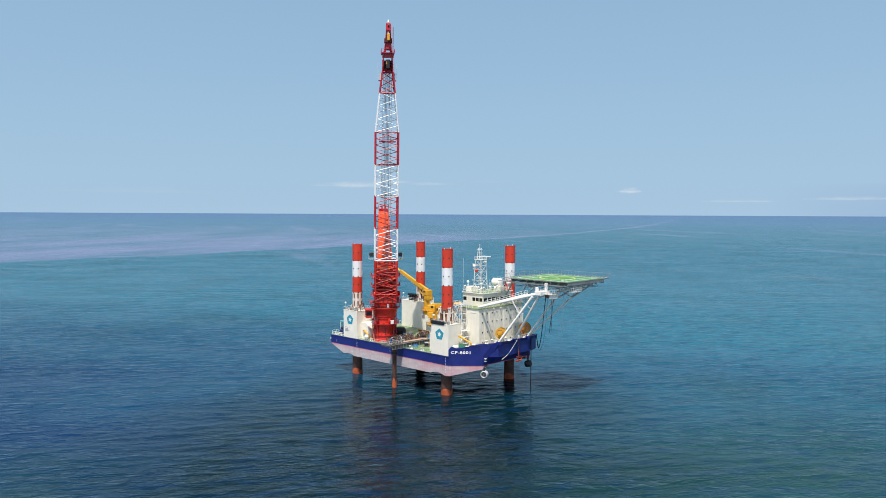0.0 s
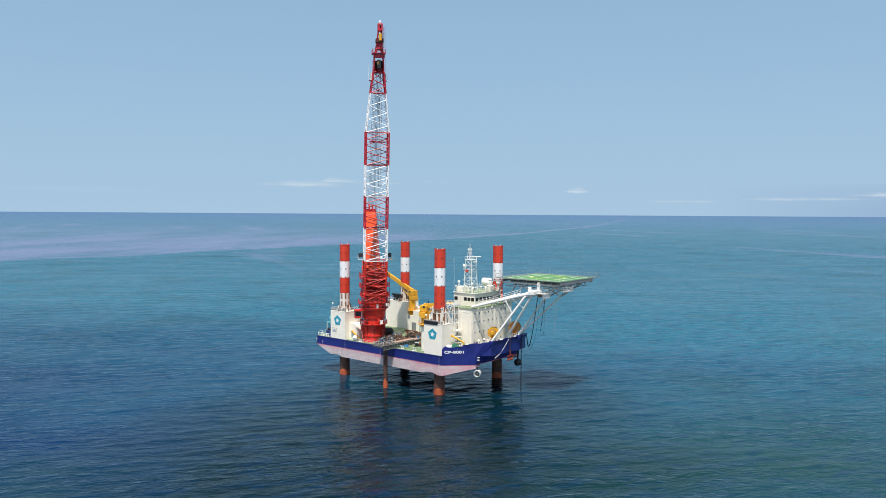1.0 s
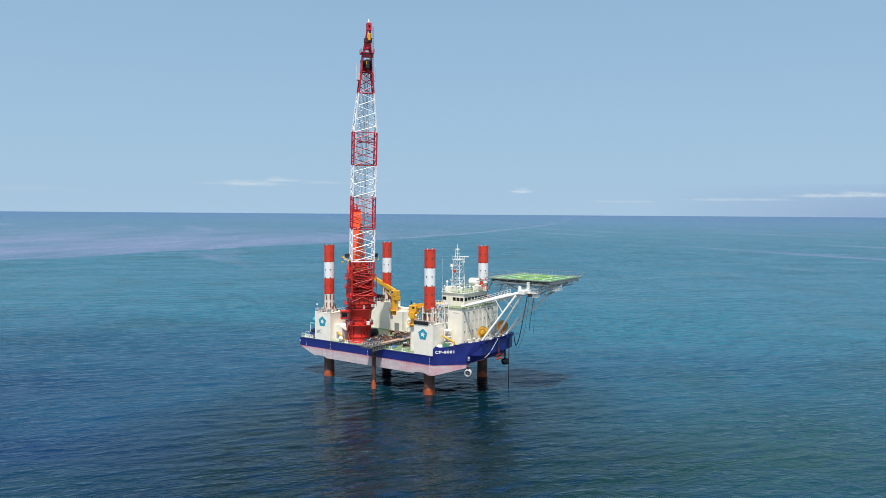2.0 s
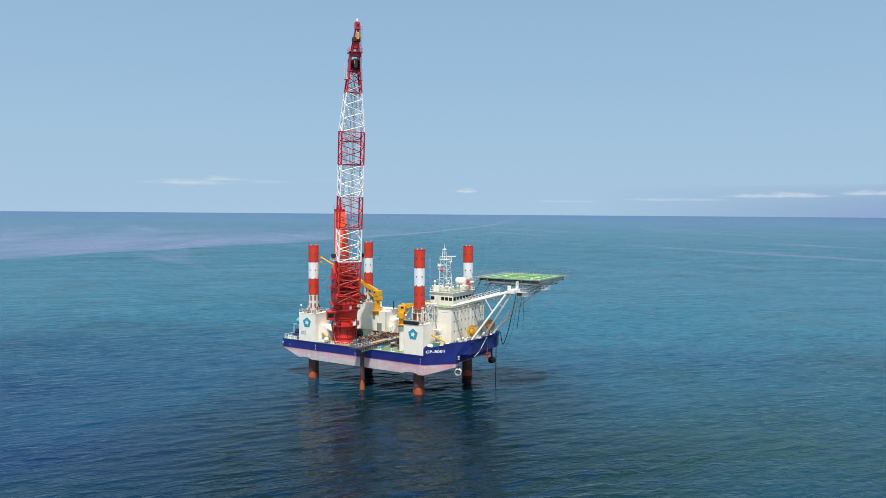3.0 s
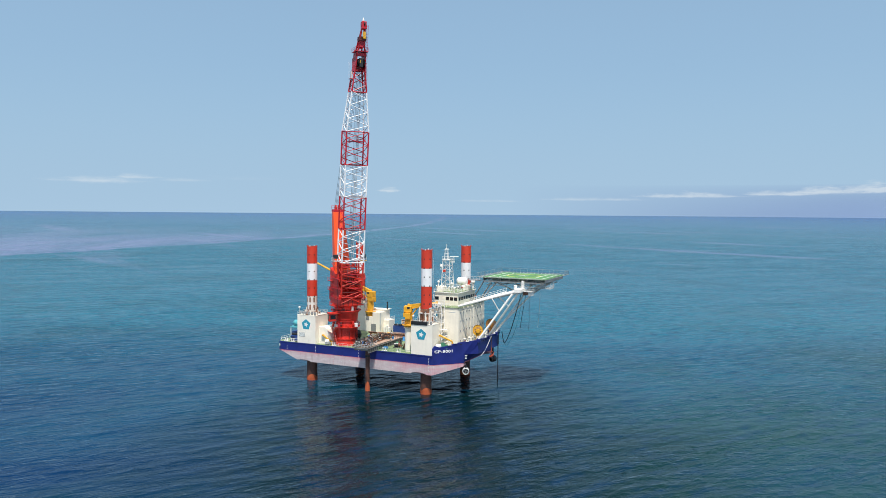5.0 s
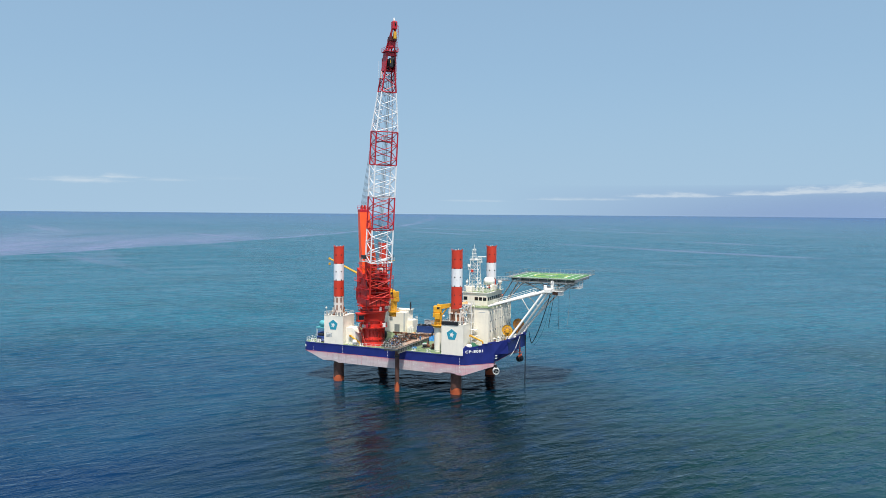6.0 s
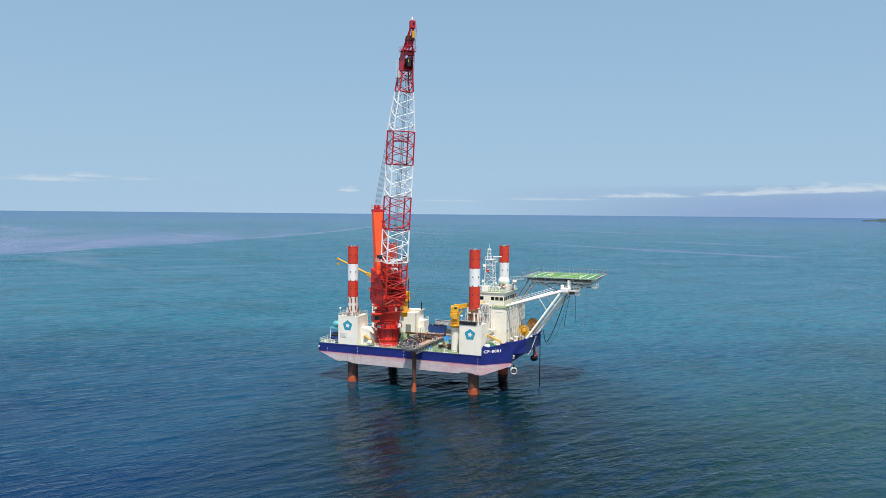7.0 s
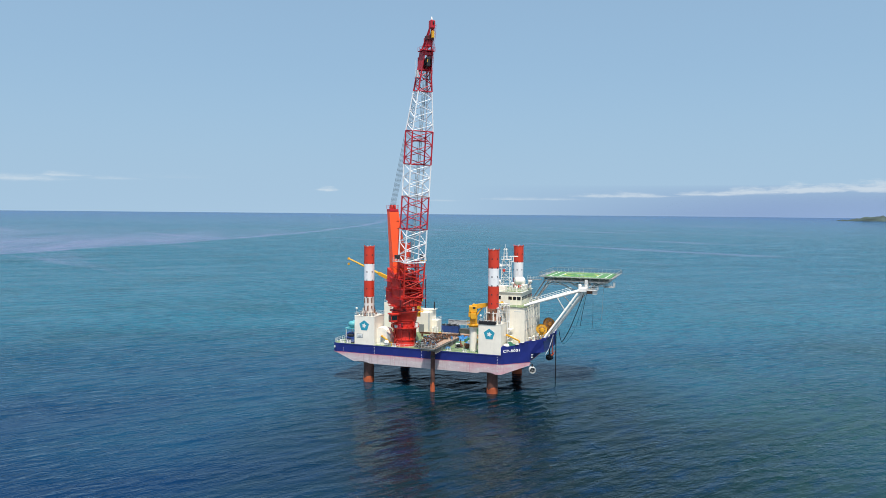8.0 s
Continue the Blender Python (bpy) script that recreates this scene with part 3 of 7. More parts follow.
        o.matrix_local = pose(*tucked(32.05, -10.3, 0.33 - 0.05 * k), 10.9 + 0.42 * k, 0, 0, 45)
    o = part("stern_mark", lathe(bm_new(), [(0.42, -0.02), (0.42, 0.02)], 6, axis="y"), MARK_W, hull)
    o.matrix_local = pose(-31.75, -17.9, 11.0, 0, 0, -22)
    return hull


build_hull()
deck = tagged(part("deck", prism(bm_new(), [(x * 0.994, y * 0.994) for x, y in (tucked(*p, 0.9) for p in PLAN)], DECK_Z + 0.004, DECK_Z + 0.06), DECK), "worn green-painted steel main deck of the barge", "deck", kind="structure")
fore = tagged(part("floor", prism(bm_new(), [(24.6, -17), (32.6, -8.8), (33.9, -7.2), (33.9, 7.2), (32.6, 8.8), (24.6, 17)], DECK_Z + 0.07, 14.1), DECK), "green forecastle deck inside the bow bulwark", "deck", kind="structure")

# ---- legs and jack houses ----
LEGS = ((-20.85, -15.0), (20.85, -15.0), (20.85, 15.0), (-20.85, 15.0))
LEG_R = 1.67


def rust_foot(r, top):
    """A scaled sleeve at the waterline whose upper rim rises and falls in arches."""
    bm = bm_new()
    rows = []
    for i in range(48):
        a = 2 * math.pi * i / 48
        h = top * (0.35 + 0.65 * abs(math.sin(a * 1.5 + 3.06)) ** 0.6)
        c, q = math.cos(a), math.sin(a)
        rows.append([bm.verts.new((c * (r + d), q * (r + d), z)) for d, z in ((0.03, -1.0), (0.06, 0.3), (0.045, h * 0.75), (0.0, h))])
    for p, q in zip(rows, rows[1:] + rows[:1]):
        for k in range(3):
            bm.faces.new((p[k], q[k], q[k + 1], p[k + 1]))
    return bm


def build_leg(aft):
    leg = thing("jackup_leg", "tall tubular steel leg, red and white bands above, " + ("peeling white below" if aft else "rusty brown below"), "platform leg", "legs of the barge")
    if aft:
        lower = (("peeling_band", 21.0, 27.5, LEGWORN), ("red_band", 27.5, 32.75, LEGRED))
    else:
        lower = (("worn_band", 21.0, 26.0, LEGBROWN), ("red_band", 26.0, 32.75, LEGRED))
    for name, z0, z1, mat in (("rusty_base", -7.0, 21.0, LEGRUST),) + lower + (("white_band", 32.75, 38.15, LEGWHITE), ("red_band", 38.15, 43.6, LEGRED)):
        part(name, lathe(bm_new(), [(LEG_R, z0), (LEG_R, z1)], 40), mat, leg, smooth=True)
    part("cap", lathe(bm_new(), [(LEG_R + 0.05, 43.6), (LEG_R + 0.05, 43.72), (LEG_R - 0.25, 43.72), (LEG_R - 0.25, 43.5)], 40), LEGRED, leg, smooth=True)
    part("marine_growth", rust_foot(LEG_R, 2.0), FOOTRUST, leg, "bright orange rust at the waterline", smooth=True)
    # pin holes in six columns
    hole = None
    for col in range(6):
        a = radians(30 + 60 * col)
        for k in range(13):
            z = 8.6 + 2.7 * k
            if 12 < z < 27:
                continue
            m = pose(math.cos(a) * LEG_R, math.sin(a) * LEG_R, z, 0, 0, math.degrees(a))
            if hole is None:
                hole = part("pin_hole", box(bm_new(), -0.08, 0.03, -0.17, 0.17, -0.2, 0.2), DARK, leg)
                hole.matrix_local = m
            else:
                again(hole, m)
    if aft:
        # tall round-ended slots through the white sleeve, brown inside
        slot = None
        for k in range(8):
            a = 45 * k + 12
            for z in (23.9, 26.35):
                m = pose(math.cos(radians(a)) * (LEG_R + 0.01), math.sin(radians(a)) * (LEG_R + 0.01), z, 0, 0, a)
                if slot is None:
                    outline = [(0.24 * math.cos(radians(q)), (0.62 if 0 < q < 180 else -0.62) + 0.24 * math.sin(radians(q))) for q in range(10, 360, 20)]
                    bm = bm_new()
                    rows = [[bm.verts.new((x, y, z2)) for y, z2 in outline] for x in (-0.12, 0.02)]
                    for p, q in zip(range(len(outline)), list(range(1, len(outline))) + [0]):
                        bm.faces.new((rows[0][p], rows[0][q], rows[1][q], rows[1][p]))
                    bm.faces.new(rows[1])
                    bm.faces.new(rows[0][::-1])
                    slot = part("sleeve_slot", bm, RUSTY, leg, "brown slot")
                    slot.matrix_local = m
                else:
                    again(slot, m)
    for a in (10, 100, 190, 280):
        c, s = math.cos(radians(a)), math.sin(radians(a))
        part("lifting_eye", box(bm_new(), c * 1.62 - 0.12, c * 1.62 + 0.12, s * 1.62 - 0.12, s * 1.62 + 0.12, 43.6, 44.1, 0.03), LEGRED if a % 20 else PALEGREY, leg)
    return leg


for aft in (True, False):
    spots = [p for p in LEGS if (p[0] < 0) == aft]
    first = build_leg(aft)
    first.matrix_world = pose(*spots[0], 0)
    copy_thing(first, pose(*spots[1], 0))


def emblem(parent, at):
    """A plain teal pentagon with a white middle."""
    def five(r, turn, thick):
        bm = bm_new()
        ring = [[bm.verts.new((math.sin(radians(72 * i + turn)) * r, y, math.cos(radians(72 * i + turn)) * r)) for i in range(5)] for y in (-thick, 0)]
        bm.faces.new(ring[0])
        bm.faces.new(ring[1][::-1])
        for i in range(5):
            j = (i + 1) % 5
            bm.faces.new((ring[0][i], ring[0][j], ring[1][j], ring[1][i]))
        return bm
    o = part("emblem", five(1.78, 0, 0.03), TEAL, parent, "plain teal pentagon")
    o.location = at
    inner = part("emblem_centre", five(0.5, 36, 0.05), MARK_W, o)
    for k in range(5):
        ray = part("emblem_ray", prism(bm_new(), [(-0.3, -0.052), (0.16, -0.052), (0.16, -0.004), (-0.3, -0.004)], 0.26, lambda x, y: 0.4 if x < 0 else 0.86), MARK_W, o)
        ray.matrix_local = Matrix.Rotation(radians(72 * k + 8), 4, "Y")
    return o


JZ = 21.4


def jack_house(cx, sy, with_emblem, span=(-3.68, 3.38), inner=10.85, JZ=21.4):
    """A white box round a leg, flush with the hull's side; sy is -1 to starboard."""
    h = thing("jack_house", "cream-white steel jacking house round a leg" + (" with a teal pentagon emblem" if with_emblem else ""), "jack house", "jack houses")
    x0, x1 = cx + span[0], cx + span[1]
    ya, yb = (-18.02, -inner) if sy < 0 else (inner, 18.02)
    part("casing", box(bm_new(), x0, x1, ya, yb, DECK_Z + 0.05, JZ, 0.05), WHITE, h)
    part("roof_coaming", box(bm_new(), x0 - 0.05, x1 + 0.05, ya - 0.05, yb + 0.05, JZ, JZ + 0.14, 0.02), WHITE, h)
    railing("rail", [(x0 + 0.1, ya + 0.1, JZ + 0.1), (x1 - 0.1, ya + 0.1, JZ + 0.1), (x1 - 0.1, yb - 0.1, JZ + 0.1), (x0 + 0.1, yb - 0.1, JZ + 0.1)], "", 1.1, 1.5, PALEGREY, h, True)
    # jacking frame round the leg
    ly = 15.0 * sy
    fwd = cx > 0
    for k in range(14):
        a = radians(360 / 14 * k + 9)
        c, q = math.cos(a) * 2.02, math.sin(a) * 2.02
        w = 0.07 + 0.04 * (k % 3)
        part("guide_post", box(bm_new(), cx + c - w, cx + c + w, ly + q - w, ly + q + w, JZ + 0.12, JZ + ((4.6, 2.2, 3.3, 5.1, 2.7) if fwd else (1.9, 1.2, 2.4, 1.5, 2.0))[k % 5], 0.02), (WHITE, LEGWORN, RUSTY, WHITE)[k % 4], h)
    # hydraulic pots in a row along the outer edge
    pot = None
    for k in range(6):
        m = Matrix.Translation((x0 + 0.7 + k * (x1 - x0 - 1.4) / 5, (ya + 0.75) if sy < 0 else (yb - 0.75), JZ + 0.12))
        if pot is None:
            pot = part("hydraulic_pot", lathe(bm_new(), [(0.34, 0), (0.34, 0.75), (0.28, 0.9), (0.12, 0.98)], 14), GREY, h, smooth=True)
            pot.matrix_local = m
        else:
            again(pot, m)
    # bent hydraulic pipes climbing from the roof to the leg guides
    for k in range(7 if fwd else 0):
        a = radians(51 * k + 20)
        c, q = math.cos(a), math.sin(a)
        top = 2.2 + 0.5 * (k % 4) + (1.2 if fwd else 0)
        part("hydraulic_pipe", path_tube(bm_new(), [(cx + c * 3.0, ly + q * 2.7, JZ + 0.12), (cx + c * 2.95, ly + q * 2.65, JZ + top * 0.6), (cx + c * 2.7, ly + q * 2.5, JZ + top * 0.9), (cx + c * 2.1, ly + q * 2.05, JZ + top)], 0.07, 6), (WHITE, PALEGREY, RUSTY)[k % 3], h, smooth=True)
    for z, mat in ((JZ + 0.9, RUSTY), (JZ + 3.1, LEGWORN))[:2 if fwd else 1]:
        part("guide_ring", lathe(bm_new(), [(1.7, z), (2.05, z), (2.05, z + 0.22), (1.7, z + 0.22)], 28, (cx, ly), ring=True), mat, h, smooth=True)
    for k in range(5):
        a = radians(72 * k + 50)
        c, s = math.cos(a) * 2.5, math.sin(a) * 2.5
        part("valve_box", box(bm_new(), cx + c - 0.3, cx + c + 0.3, ly + s - 0.25, ly + s + 0.25, JZ + 0.12, JZ + 0.8 + 0.25 * (k % 3), 0.04), (RUSTY, WHITE, GREY)[k % 3], h)
    for k in range(9 if fwd else 0):
        a = radians(40 * k + 8)
        c, q, top = math.cos(a) * 2.05, math.sin(a) * 2.05, JZ + 3.2 + 0.7 * (k % 3)
        part("guide_post", box(bm_new(), cx + c - 0.17, cx + c + 0.17, ly + q - 0.17, ly + q + 0.17, JZ + 0.1, top, 0.03), (LEGWORN, WHITE, RUSTY, WHITE)[k % 4], h)
        part("guide_shoe", box(bm_new(), cx + c - 0.3, cx + c + 0.3, ly + q - 0.3, ly + q + 0.3, top, top + 0.35, 0.04), RUSTY if k % 2 else LEGWORN, h)
    part("jack_cylinder", lathe(bm_new(), [(0.3, JZ + 0.12), (0.3, JZ + 2.2)], 12, (cx + 2.4, ly - 0.9)), RUSTY, h, smooth=True)
    part("jack_cylinder", lathe(bm_new(), [(0.3, JZ + 0.12), (0.3, JZ + 2.0)], 12, (cx - 2.3, ly + 1.0)), LEGWORN, h, smooth=True)
    part("lamp_post", tube(bm_new(), (x0 + 0.5, ya + 0.5, JZ + 0.1), (x0 + 0.5, ya + 0.5, JZ + 2.2), 0.06), PALEGREY, h)
    part("lamp_globe", lathe(bm_new(), [(0.1, JZ + 2.1), (0.34, JZ + 2.3), (0.34, JZ + 2.6), (0.1, JZ + 2.8)], 14, (x0 + 0.5, ya + 0.5)), WHITE_CLEAN, h, smooth=True)
    if with_emblem:
        emblem(h, ((x0 + x1) / 2 - 0.1, ya - 0.01, 18.41))
    return h


for (lx, ly) in LEGS:
    if lx < 0 < ly:
        jack_house(lx, 1, False, (-7.35, 3.95), 12.4, 22.0)
    else:
        jack_house(lx, -1 if ly < 0 else 1, ly < 0)

hatch = thing("roof_hatch", "black raised hatch on the jacking house roof edge", "hatch")
part("cover", box(bm_new(), 17.2, 22.6, -18.16, -17.1, JZ + 0.145, JZ + 0.9, 0.04), BLACK, hatch)
part("coaming", box(bm_new(), 17.2, 22.6, -18.16, -18.09, JZ - 0.1, JZ + 0.14), BLACK, hatch)

# ---- main crane ----
CRANE = pose(-9.1, -13.0, 0, 0, 0, -38.5)
FRONT0, FRONT_SLOPE = 6.4, 0.108


def front_u(z):
    return FRONT0 + FRONT_SLOPE * (z - 39.0)


def build_main_crane():
    crane = thing("pedestal_crane", "tall red and white lattice-boom crane on a red pedestal", "crane", m=CRANE)
    # pedestal and slew ring
    part("pedestal", lathe(bm_new(), [(3.55, DECK_Z), (3.2, 13.4), (3.2, 17.7), (3.85, 17.7), (3.85, 18.15), (3.3, 18.15), (3.3, 20.2), (3.75, 20.5), (4.0, 22.6), (4.3, 22.9), (4.3, 23.4), (3.7, 23.4), (3.7, 25.2)], 48), RED, crane, "red tubular pedestal", smooth=True)
    for z, r in ((18.15, 3.9), (23.4, 4.3)):
        walk_ = part("ring_walkway", lathe(bm_new(), [(3.3, z), (r + 0.6, z), (r + 0.6, z + 0.12), (3.3, z + 0.12)], 40, ring=True), RED, crane, smooth=True)
        for k in range(18):
            a = 2 * math.pi * k / 18
            c, s = math.cos(a) * (r + 0.5), math.sin(a) * (r + 0.5)
            part("walkway_post", tube(bm_new(), (c, s, z + 0.1), (c, s, z + 1.15), 0.05, 5), RED, walk_)
        part("walkway_rail", path_tube(bm_new(), [(math.cos(2 * math.pi * k / 36) * (r + 0.5), math.sin(2 * math.pi * k / 36) * (r + 0.5), z + 1.15) for k in range(37)], 0.045, 5), RED, walk_)
    for z, r, mat in ((14.2, 3.45, RED), (20.0, 3.6, RED), (23.42, 3.95, CAGE), (24.9, 4.0, CAGE), (16.9, 3.4, RED), (25.1, 4.5, RED)):
        part("collar", lathe(bm_new(), [(3.15, z), (r, z), (r, z + 0.3), (3.15, z + 0.3)], 40, ring=True), mat, crane, smooth=True)
    for k in range(12):
        a = 2 * math.pi * (k + 0.5) / 12
        g = part("gusset", box(bm_new(), 3.2, 3.75, -0.06, 0.06, 16.2, 17.7), RED, crane)
        g.matrix_local = Matrix.Rotation(a, 4, "Z")
    for k, (v, z) in enumerate(((-1.6, 24.0), (0.6, 24.1), (2.2, 24.0), (-2.6, 18.9), (1.2, 19.0))):
        part("drive_motor", lathe(bm_new(), [(0.4, z - 0.2), (0.45, z + 0.4), (0.3, z + 1.1)], 12, (3.7 - 0.12 * v * v, v)), CAGE if k % 2 else RED, crane, smooth=True)
    part("white_locker", box(bm_new(), 3.4, 4.0, 1.5, 2.6, 18.3, 19.5, 0.05), WHITE_CLEAN, crane)
    # revolving frame
    body = bm_new()
    box(body, -5.6, 4.6, -3.5, 3.5, 25.2, 27.4, 0.12)
    part("slew_platform", body, RED, crane)
    part("slew_skirt", lathe(bm_new(), [(3.6, 24.2), (4.3, 25.2), (3.6, 25.25)], 40), RED, crane, smooth=True)
    part("machinery_house", prism(bm_new(), [(-6.2, -3.3), (1.2, -3.3), (1.2, 3.3), (-6.2, 3.3)], 27.4, lambda x, y: 36.8 if x < -3 else 33.0), RED, crane)
    part("counterweight", box(bm_new(), -7.0, -5.4, -3.4, 3.4, 26.2, 30.4, 0.15), RED, crane)
    for s in (-1, 1):
        part("winch_drum", lathe(bm_new(), [(1.3, s * 0.5), (1.3, s * 0.7), (0.85, s * 0.7), (0.85, s * 2.6), (1.3, s * 2.6), (1.3, s * 2.8)], 24, (1.9, 29.2), "y"), RED, crane, smooth=True)
        part("side_plate", prism(bm_new(), [(-2.2, s * 3.4), (5.0, s * 3.4), (5.0, s * 3.4 + s * 0.16), (-2.2, s * 3.4 + s * 0.16)][::s], 26.8, lambda x, y: 30.6 if x > 0 else 36.4), RED, crane)
        part("cab_platform", box(bm_new(), -1.6, 3.0, s * 3.6 - (1.5 if s < 0 else 0), s * 3.6 + (1.5 if s > 0 else 0), 25.0, 25.2), RED, crane)
        railing("rail", [(-1.6, s * 5.0, 25.2), (3.0, s * 5.0, 25.2)], "", 1.1, 1.1, RED, crane)
    cab = part("operator_cab", box(bm_new(), 1.2, 3.2, -6.5, -4.3, 20.3, 22.7, 0.15), RED, crane)
    part("cab_bracket", box(bm_new(), 0.8, 3.4, -6.6, -3.0, 22.7, 23.1, 0.05), RED, crane)
    part("cab_window", box(bm_new(), 3.18, 3.26, -6.3, -4.5, 21.1, 22.4), GLASS, cab)
    part("cab_window", box(bm_new(), 1.4, 3.0, -6.56, -6.48, 21.1, 22.4), GLASS, cab)
    for z, u0, u1 in ((29.5, -6.2, -2), (32.5, -6.2, -2)):
        for s in (-1, 1):
            gal = part("side_gallery", box(bm_new(), u0, u1, s * 3.3 - (0.9 if s < 0 else 0), s * 3.3 + (0.9 if s > 0 else 0), z, z + 0.1), RED, crane)
            railing("rail", [(u0, s * 4.15, z + 0.1), (u1, s * 4.15, z + 0.1)], "", 1.05, 1.2, RED, crane)
    # landings with rails and winch motors, added before the machinery house to catch sun
    for k, z in enumerate((30.9, 33.2, 35.4, 37.4)):
        land = part("filler_landing", box(bm_new(), 1.25 - 0.9 * k, 4.2 - 0.5 * k, -3.1, 3.1, z, z + 0.14), RED, crane)
        railing("rail", [(4.1 - 0.5 * k, -3.0, z + 0.14), (4.1 - 0.5 * k, 3.0, z + 0.14)], "", 1.1, 1.0, RED, land)
        for q in range(3):
            v = -2.2 + 2.1 * q + 0.3 * (k % 2)
            part("winch_motor", lathe(bm_new(), [(0.2, v - 0.5), (0.45, v - 0.4), (0.45, v + 0.4), (0.2, v + 0.5)], 12, (2.4 - 0.7 * k, z + 0.62), "y"), (RED, CAGE, RED)[(k + q) % 3], land, smooth=True)
    for s in (-1, 1):
        part("frame_post", box(bm_new(), 1.3, 1.7, s * 3.0 - 0.2, s * 3.0 + 0.2, 27.4, 39.0, 0.03), RED, crane)
        for k in range(5):
            part("frame_brace", tube(bm_new(), (1.5, s * 3.2, 28.0 + 2.1 * k), (-3.0 - 0.3 * k, s * 3.45, 30.0 + 2.1 * k), 0.13, 6), RED, crane)
    for k in range(4):
        part("cable_tray", tube(bm_new(), (4.75, -2.4 + 1.5 * k, 25.4), (4.75, -2.4 + 1.5 * k, 27.3), 0.11, 6), CAGE, crane)
    for k in range(7):
        a = radians(-70 + 23 * k)
        part("pedestal_pipe", tube(bm_new(), (math.cos(a) * 3.36, math.sin(a) * 3.36, 14.6), (math.cos(a) * 3.36, math.sin(a) * 3.36, 16.8 if k % 2 else 17.6), 0.1, 6), (RED, CAGE)[k % 2], crane)
    # gantry mast behind the boom
    mast = bm_new()
    lo = [(-5.2, -2.7), (-2.0, -2.7), (-2.0, 2.7), (-5.2, 2.7)]
    hi = [(-9.6, -1.7), (-8.0, -1.7), (-8.0, 1.7), (-9.6, 1.7)]
    mid = [(-6.5, -2.4), (-4.1, -2.4), (-4.1, 2.4), (-6.5, 2.4)]
    rings = [[mast.verts.new((x, y, z)) for x, y in q] for q, z in ((lo, 30.0), (mid, 41.0), (hi, 55.0))]
    for a, b in zip(rings, rings[1:]):
        for i in range(4):
            j = (i + 1) % 4
            mast.faces.new((a[i], a[j], b[j], b[i]))
    mast.faces.new(rings[0][::-1])
    mast.faces.new(rings[2])
    gm = part("gantry_mast", mast, ORANGE, crane, "bright orange box-section gantry mast")
    for k in range(9):
        z = 33 + 2.35 * k
        f = (z - 41) / 14
        u = -4.1 - 3.9 * f if f > 0 else -4.1 + 2.1 * (41 - z) / 11
        part("mast_step", box(bm_new(), u - 0.02, u + 0.12, 0.5, 1.3, z, z + 0.14), DARK, gm)
    for s in (-1, 1):
        part("gantry_sheave", lathe(bm_new(), [(0.9, s * 0.35), (0.9, s * 0.75)], 20, (-9.0, 56.3), "y"), RED, gm, smooth=True)
    part("gantry_head", box(bm_new(), -10.0, -7.9, -1.65, 1.65, 54.9, 55.8, 0.08), BOOMRED, gm)
    railing("rail", [(-10.0, -1.7, 55.8), (-10.0, 1.7, 55.8), (-7.9, 1.7, 55.8)], "", 1.2, 1.1, BOOMRED, gm)

    # boom
    def chord_at(z, w, d, lean=0.0):
        u = front_u(z) + lean
        return [Vector((u, -w / 2, z)), Vector((u, w / 2, z)), Vector((u - d, w / 2, z + 0.108 * d)), Vector((u - d, -w / 2, z + 0.108 * d))]

    def section(z0, z1, w0, w1, d0, d1, panels, mat, label, rc=0.24, rb=0.125):
        a, b = chord_at(z0, w0, d0), chord_at(z1, w1, d1)
        sec = new("boom_section")
        sec.parent = crane
        sec["label"] = label
        for q in (a, b):
            for i in range(4):
                part("cross_bar", tube(bm_new(), q[i], q[(i + 1) % 4], rb * 1.2, 6), mat, sec)
        for i in range(4):
            part("chord", tube(bm_new(), a[i], b[i], rc, 8), mat, sec)
        for i in range(4):
            j = (i + 1) % 4
            for m in range(panels):
                p, q = m / panels, (m + 1) / panels
                c0, c1 = (a[i].lerp(b[i], p), a[j].lerp(b[j], q)) if (m + i) % 2 == 0 else (a[j].lerp(b[j], p), a[i].lerp(b[i], q))
                part("brace", tube(bm_new(), c0, c1, rb, 6), mat, sec)
        return sec

    W, D = 7.1, 4.3
    # foot section with close lacing
    section(28.0, 39.0, 6.6, W, 2.4, D, 6, RED, "red lattice boom foot", 0.27, 0.115)
    section(39.0, 49.3, W, W, D, D, 5, BOOMWHITE, "white lattice boom section")
    section(49.3, 59.5, W, W, D, D, 5, BOOMRED, "red lattice boom section")
    section(59.5, 69.3, W, W, D, D, 5, BOOMWHITE, "white lattice boom section")
    section(69.3, 79.45, W, W, D, D, 5, BOOMRED, "red lattice boom section")
    section(79.45, 91.3, W, 4.7, D, 3.0, 6, BOOMWHITE, "white tapering lattice boom section", 0.22, 0.11)
    section(91.3, 97.6, 4.7, 3.2, 3.0, 2.6, 3, BOOMRED, "red tapering lattice boom section", 0.24, 0.13)
    # head
    u = front_u(97.6)
    head = bm_new()
    r0 = [(u + 0.2, -1.75, 97.4), (u + 0.2, 1.75, 97.4), (u - 2.8, 1.75, 97.7), (u - 2.8, -1.75, 97.7)]
    r1 = [(u + 1.5, -1.35, 103.6), (u + 1.5, 1.35, 103.6), (u - 1.8, 1.35, 103.9), (u - 1.8, -1.35, 103.9)]
    for s in (0, 1):
        i, j = (0, 3) if s == 0 else (1, 2)
        for off in (0.0,):
            q = [Vector(r0[i]), Vector(r0[j]), Vector(r1[j]), Vector(r1[i])]
            sgn = -1 if s == 0 else 1
            lo = [head.verts.new(v) for v in q]
            hi2 = [head.verts.new(v + Vector((0, -0.3 * sgn, 0))) for v in q]
            head.faces.new(lo)
            head.faces.new(hi2[::-1])
            for m in range(4):
                n2 = (m + 1) % 4
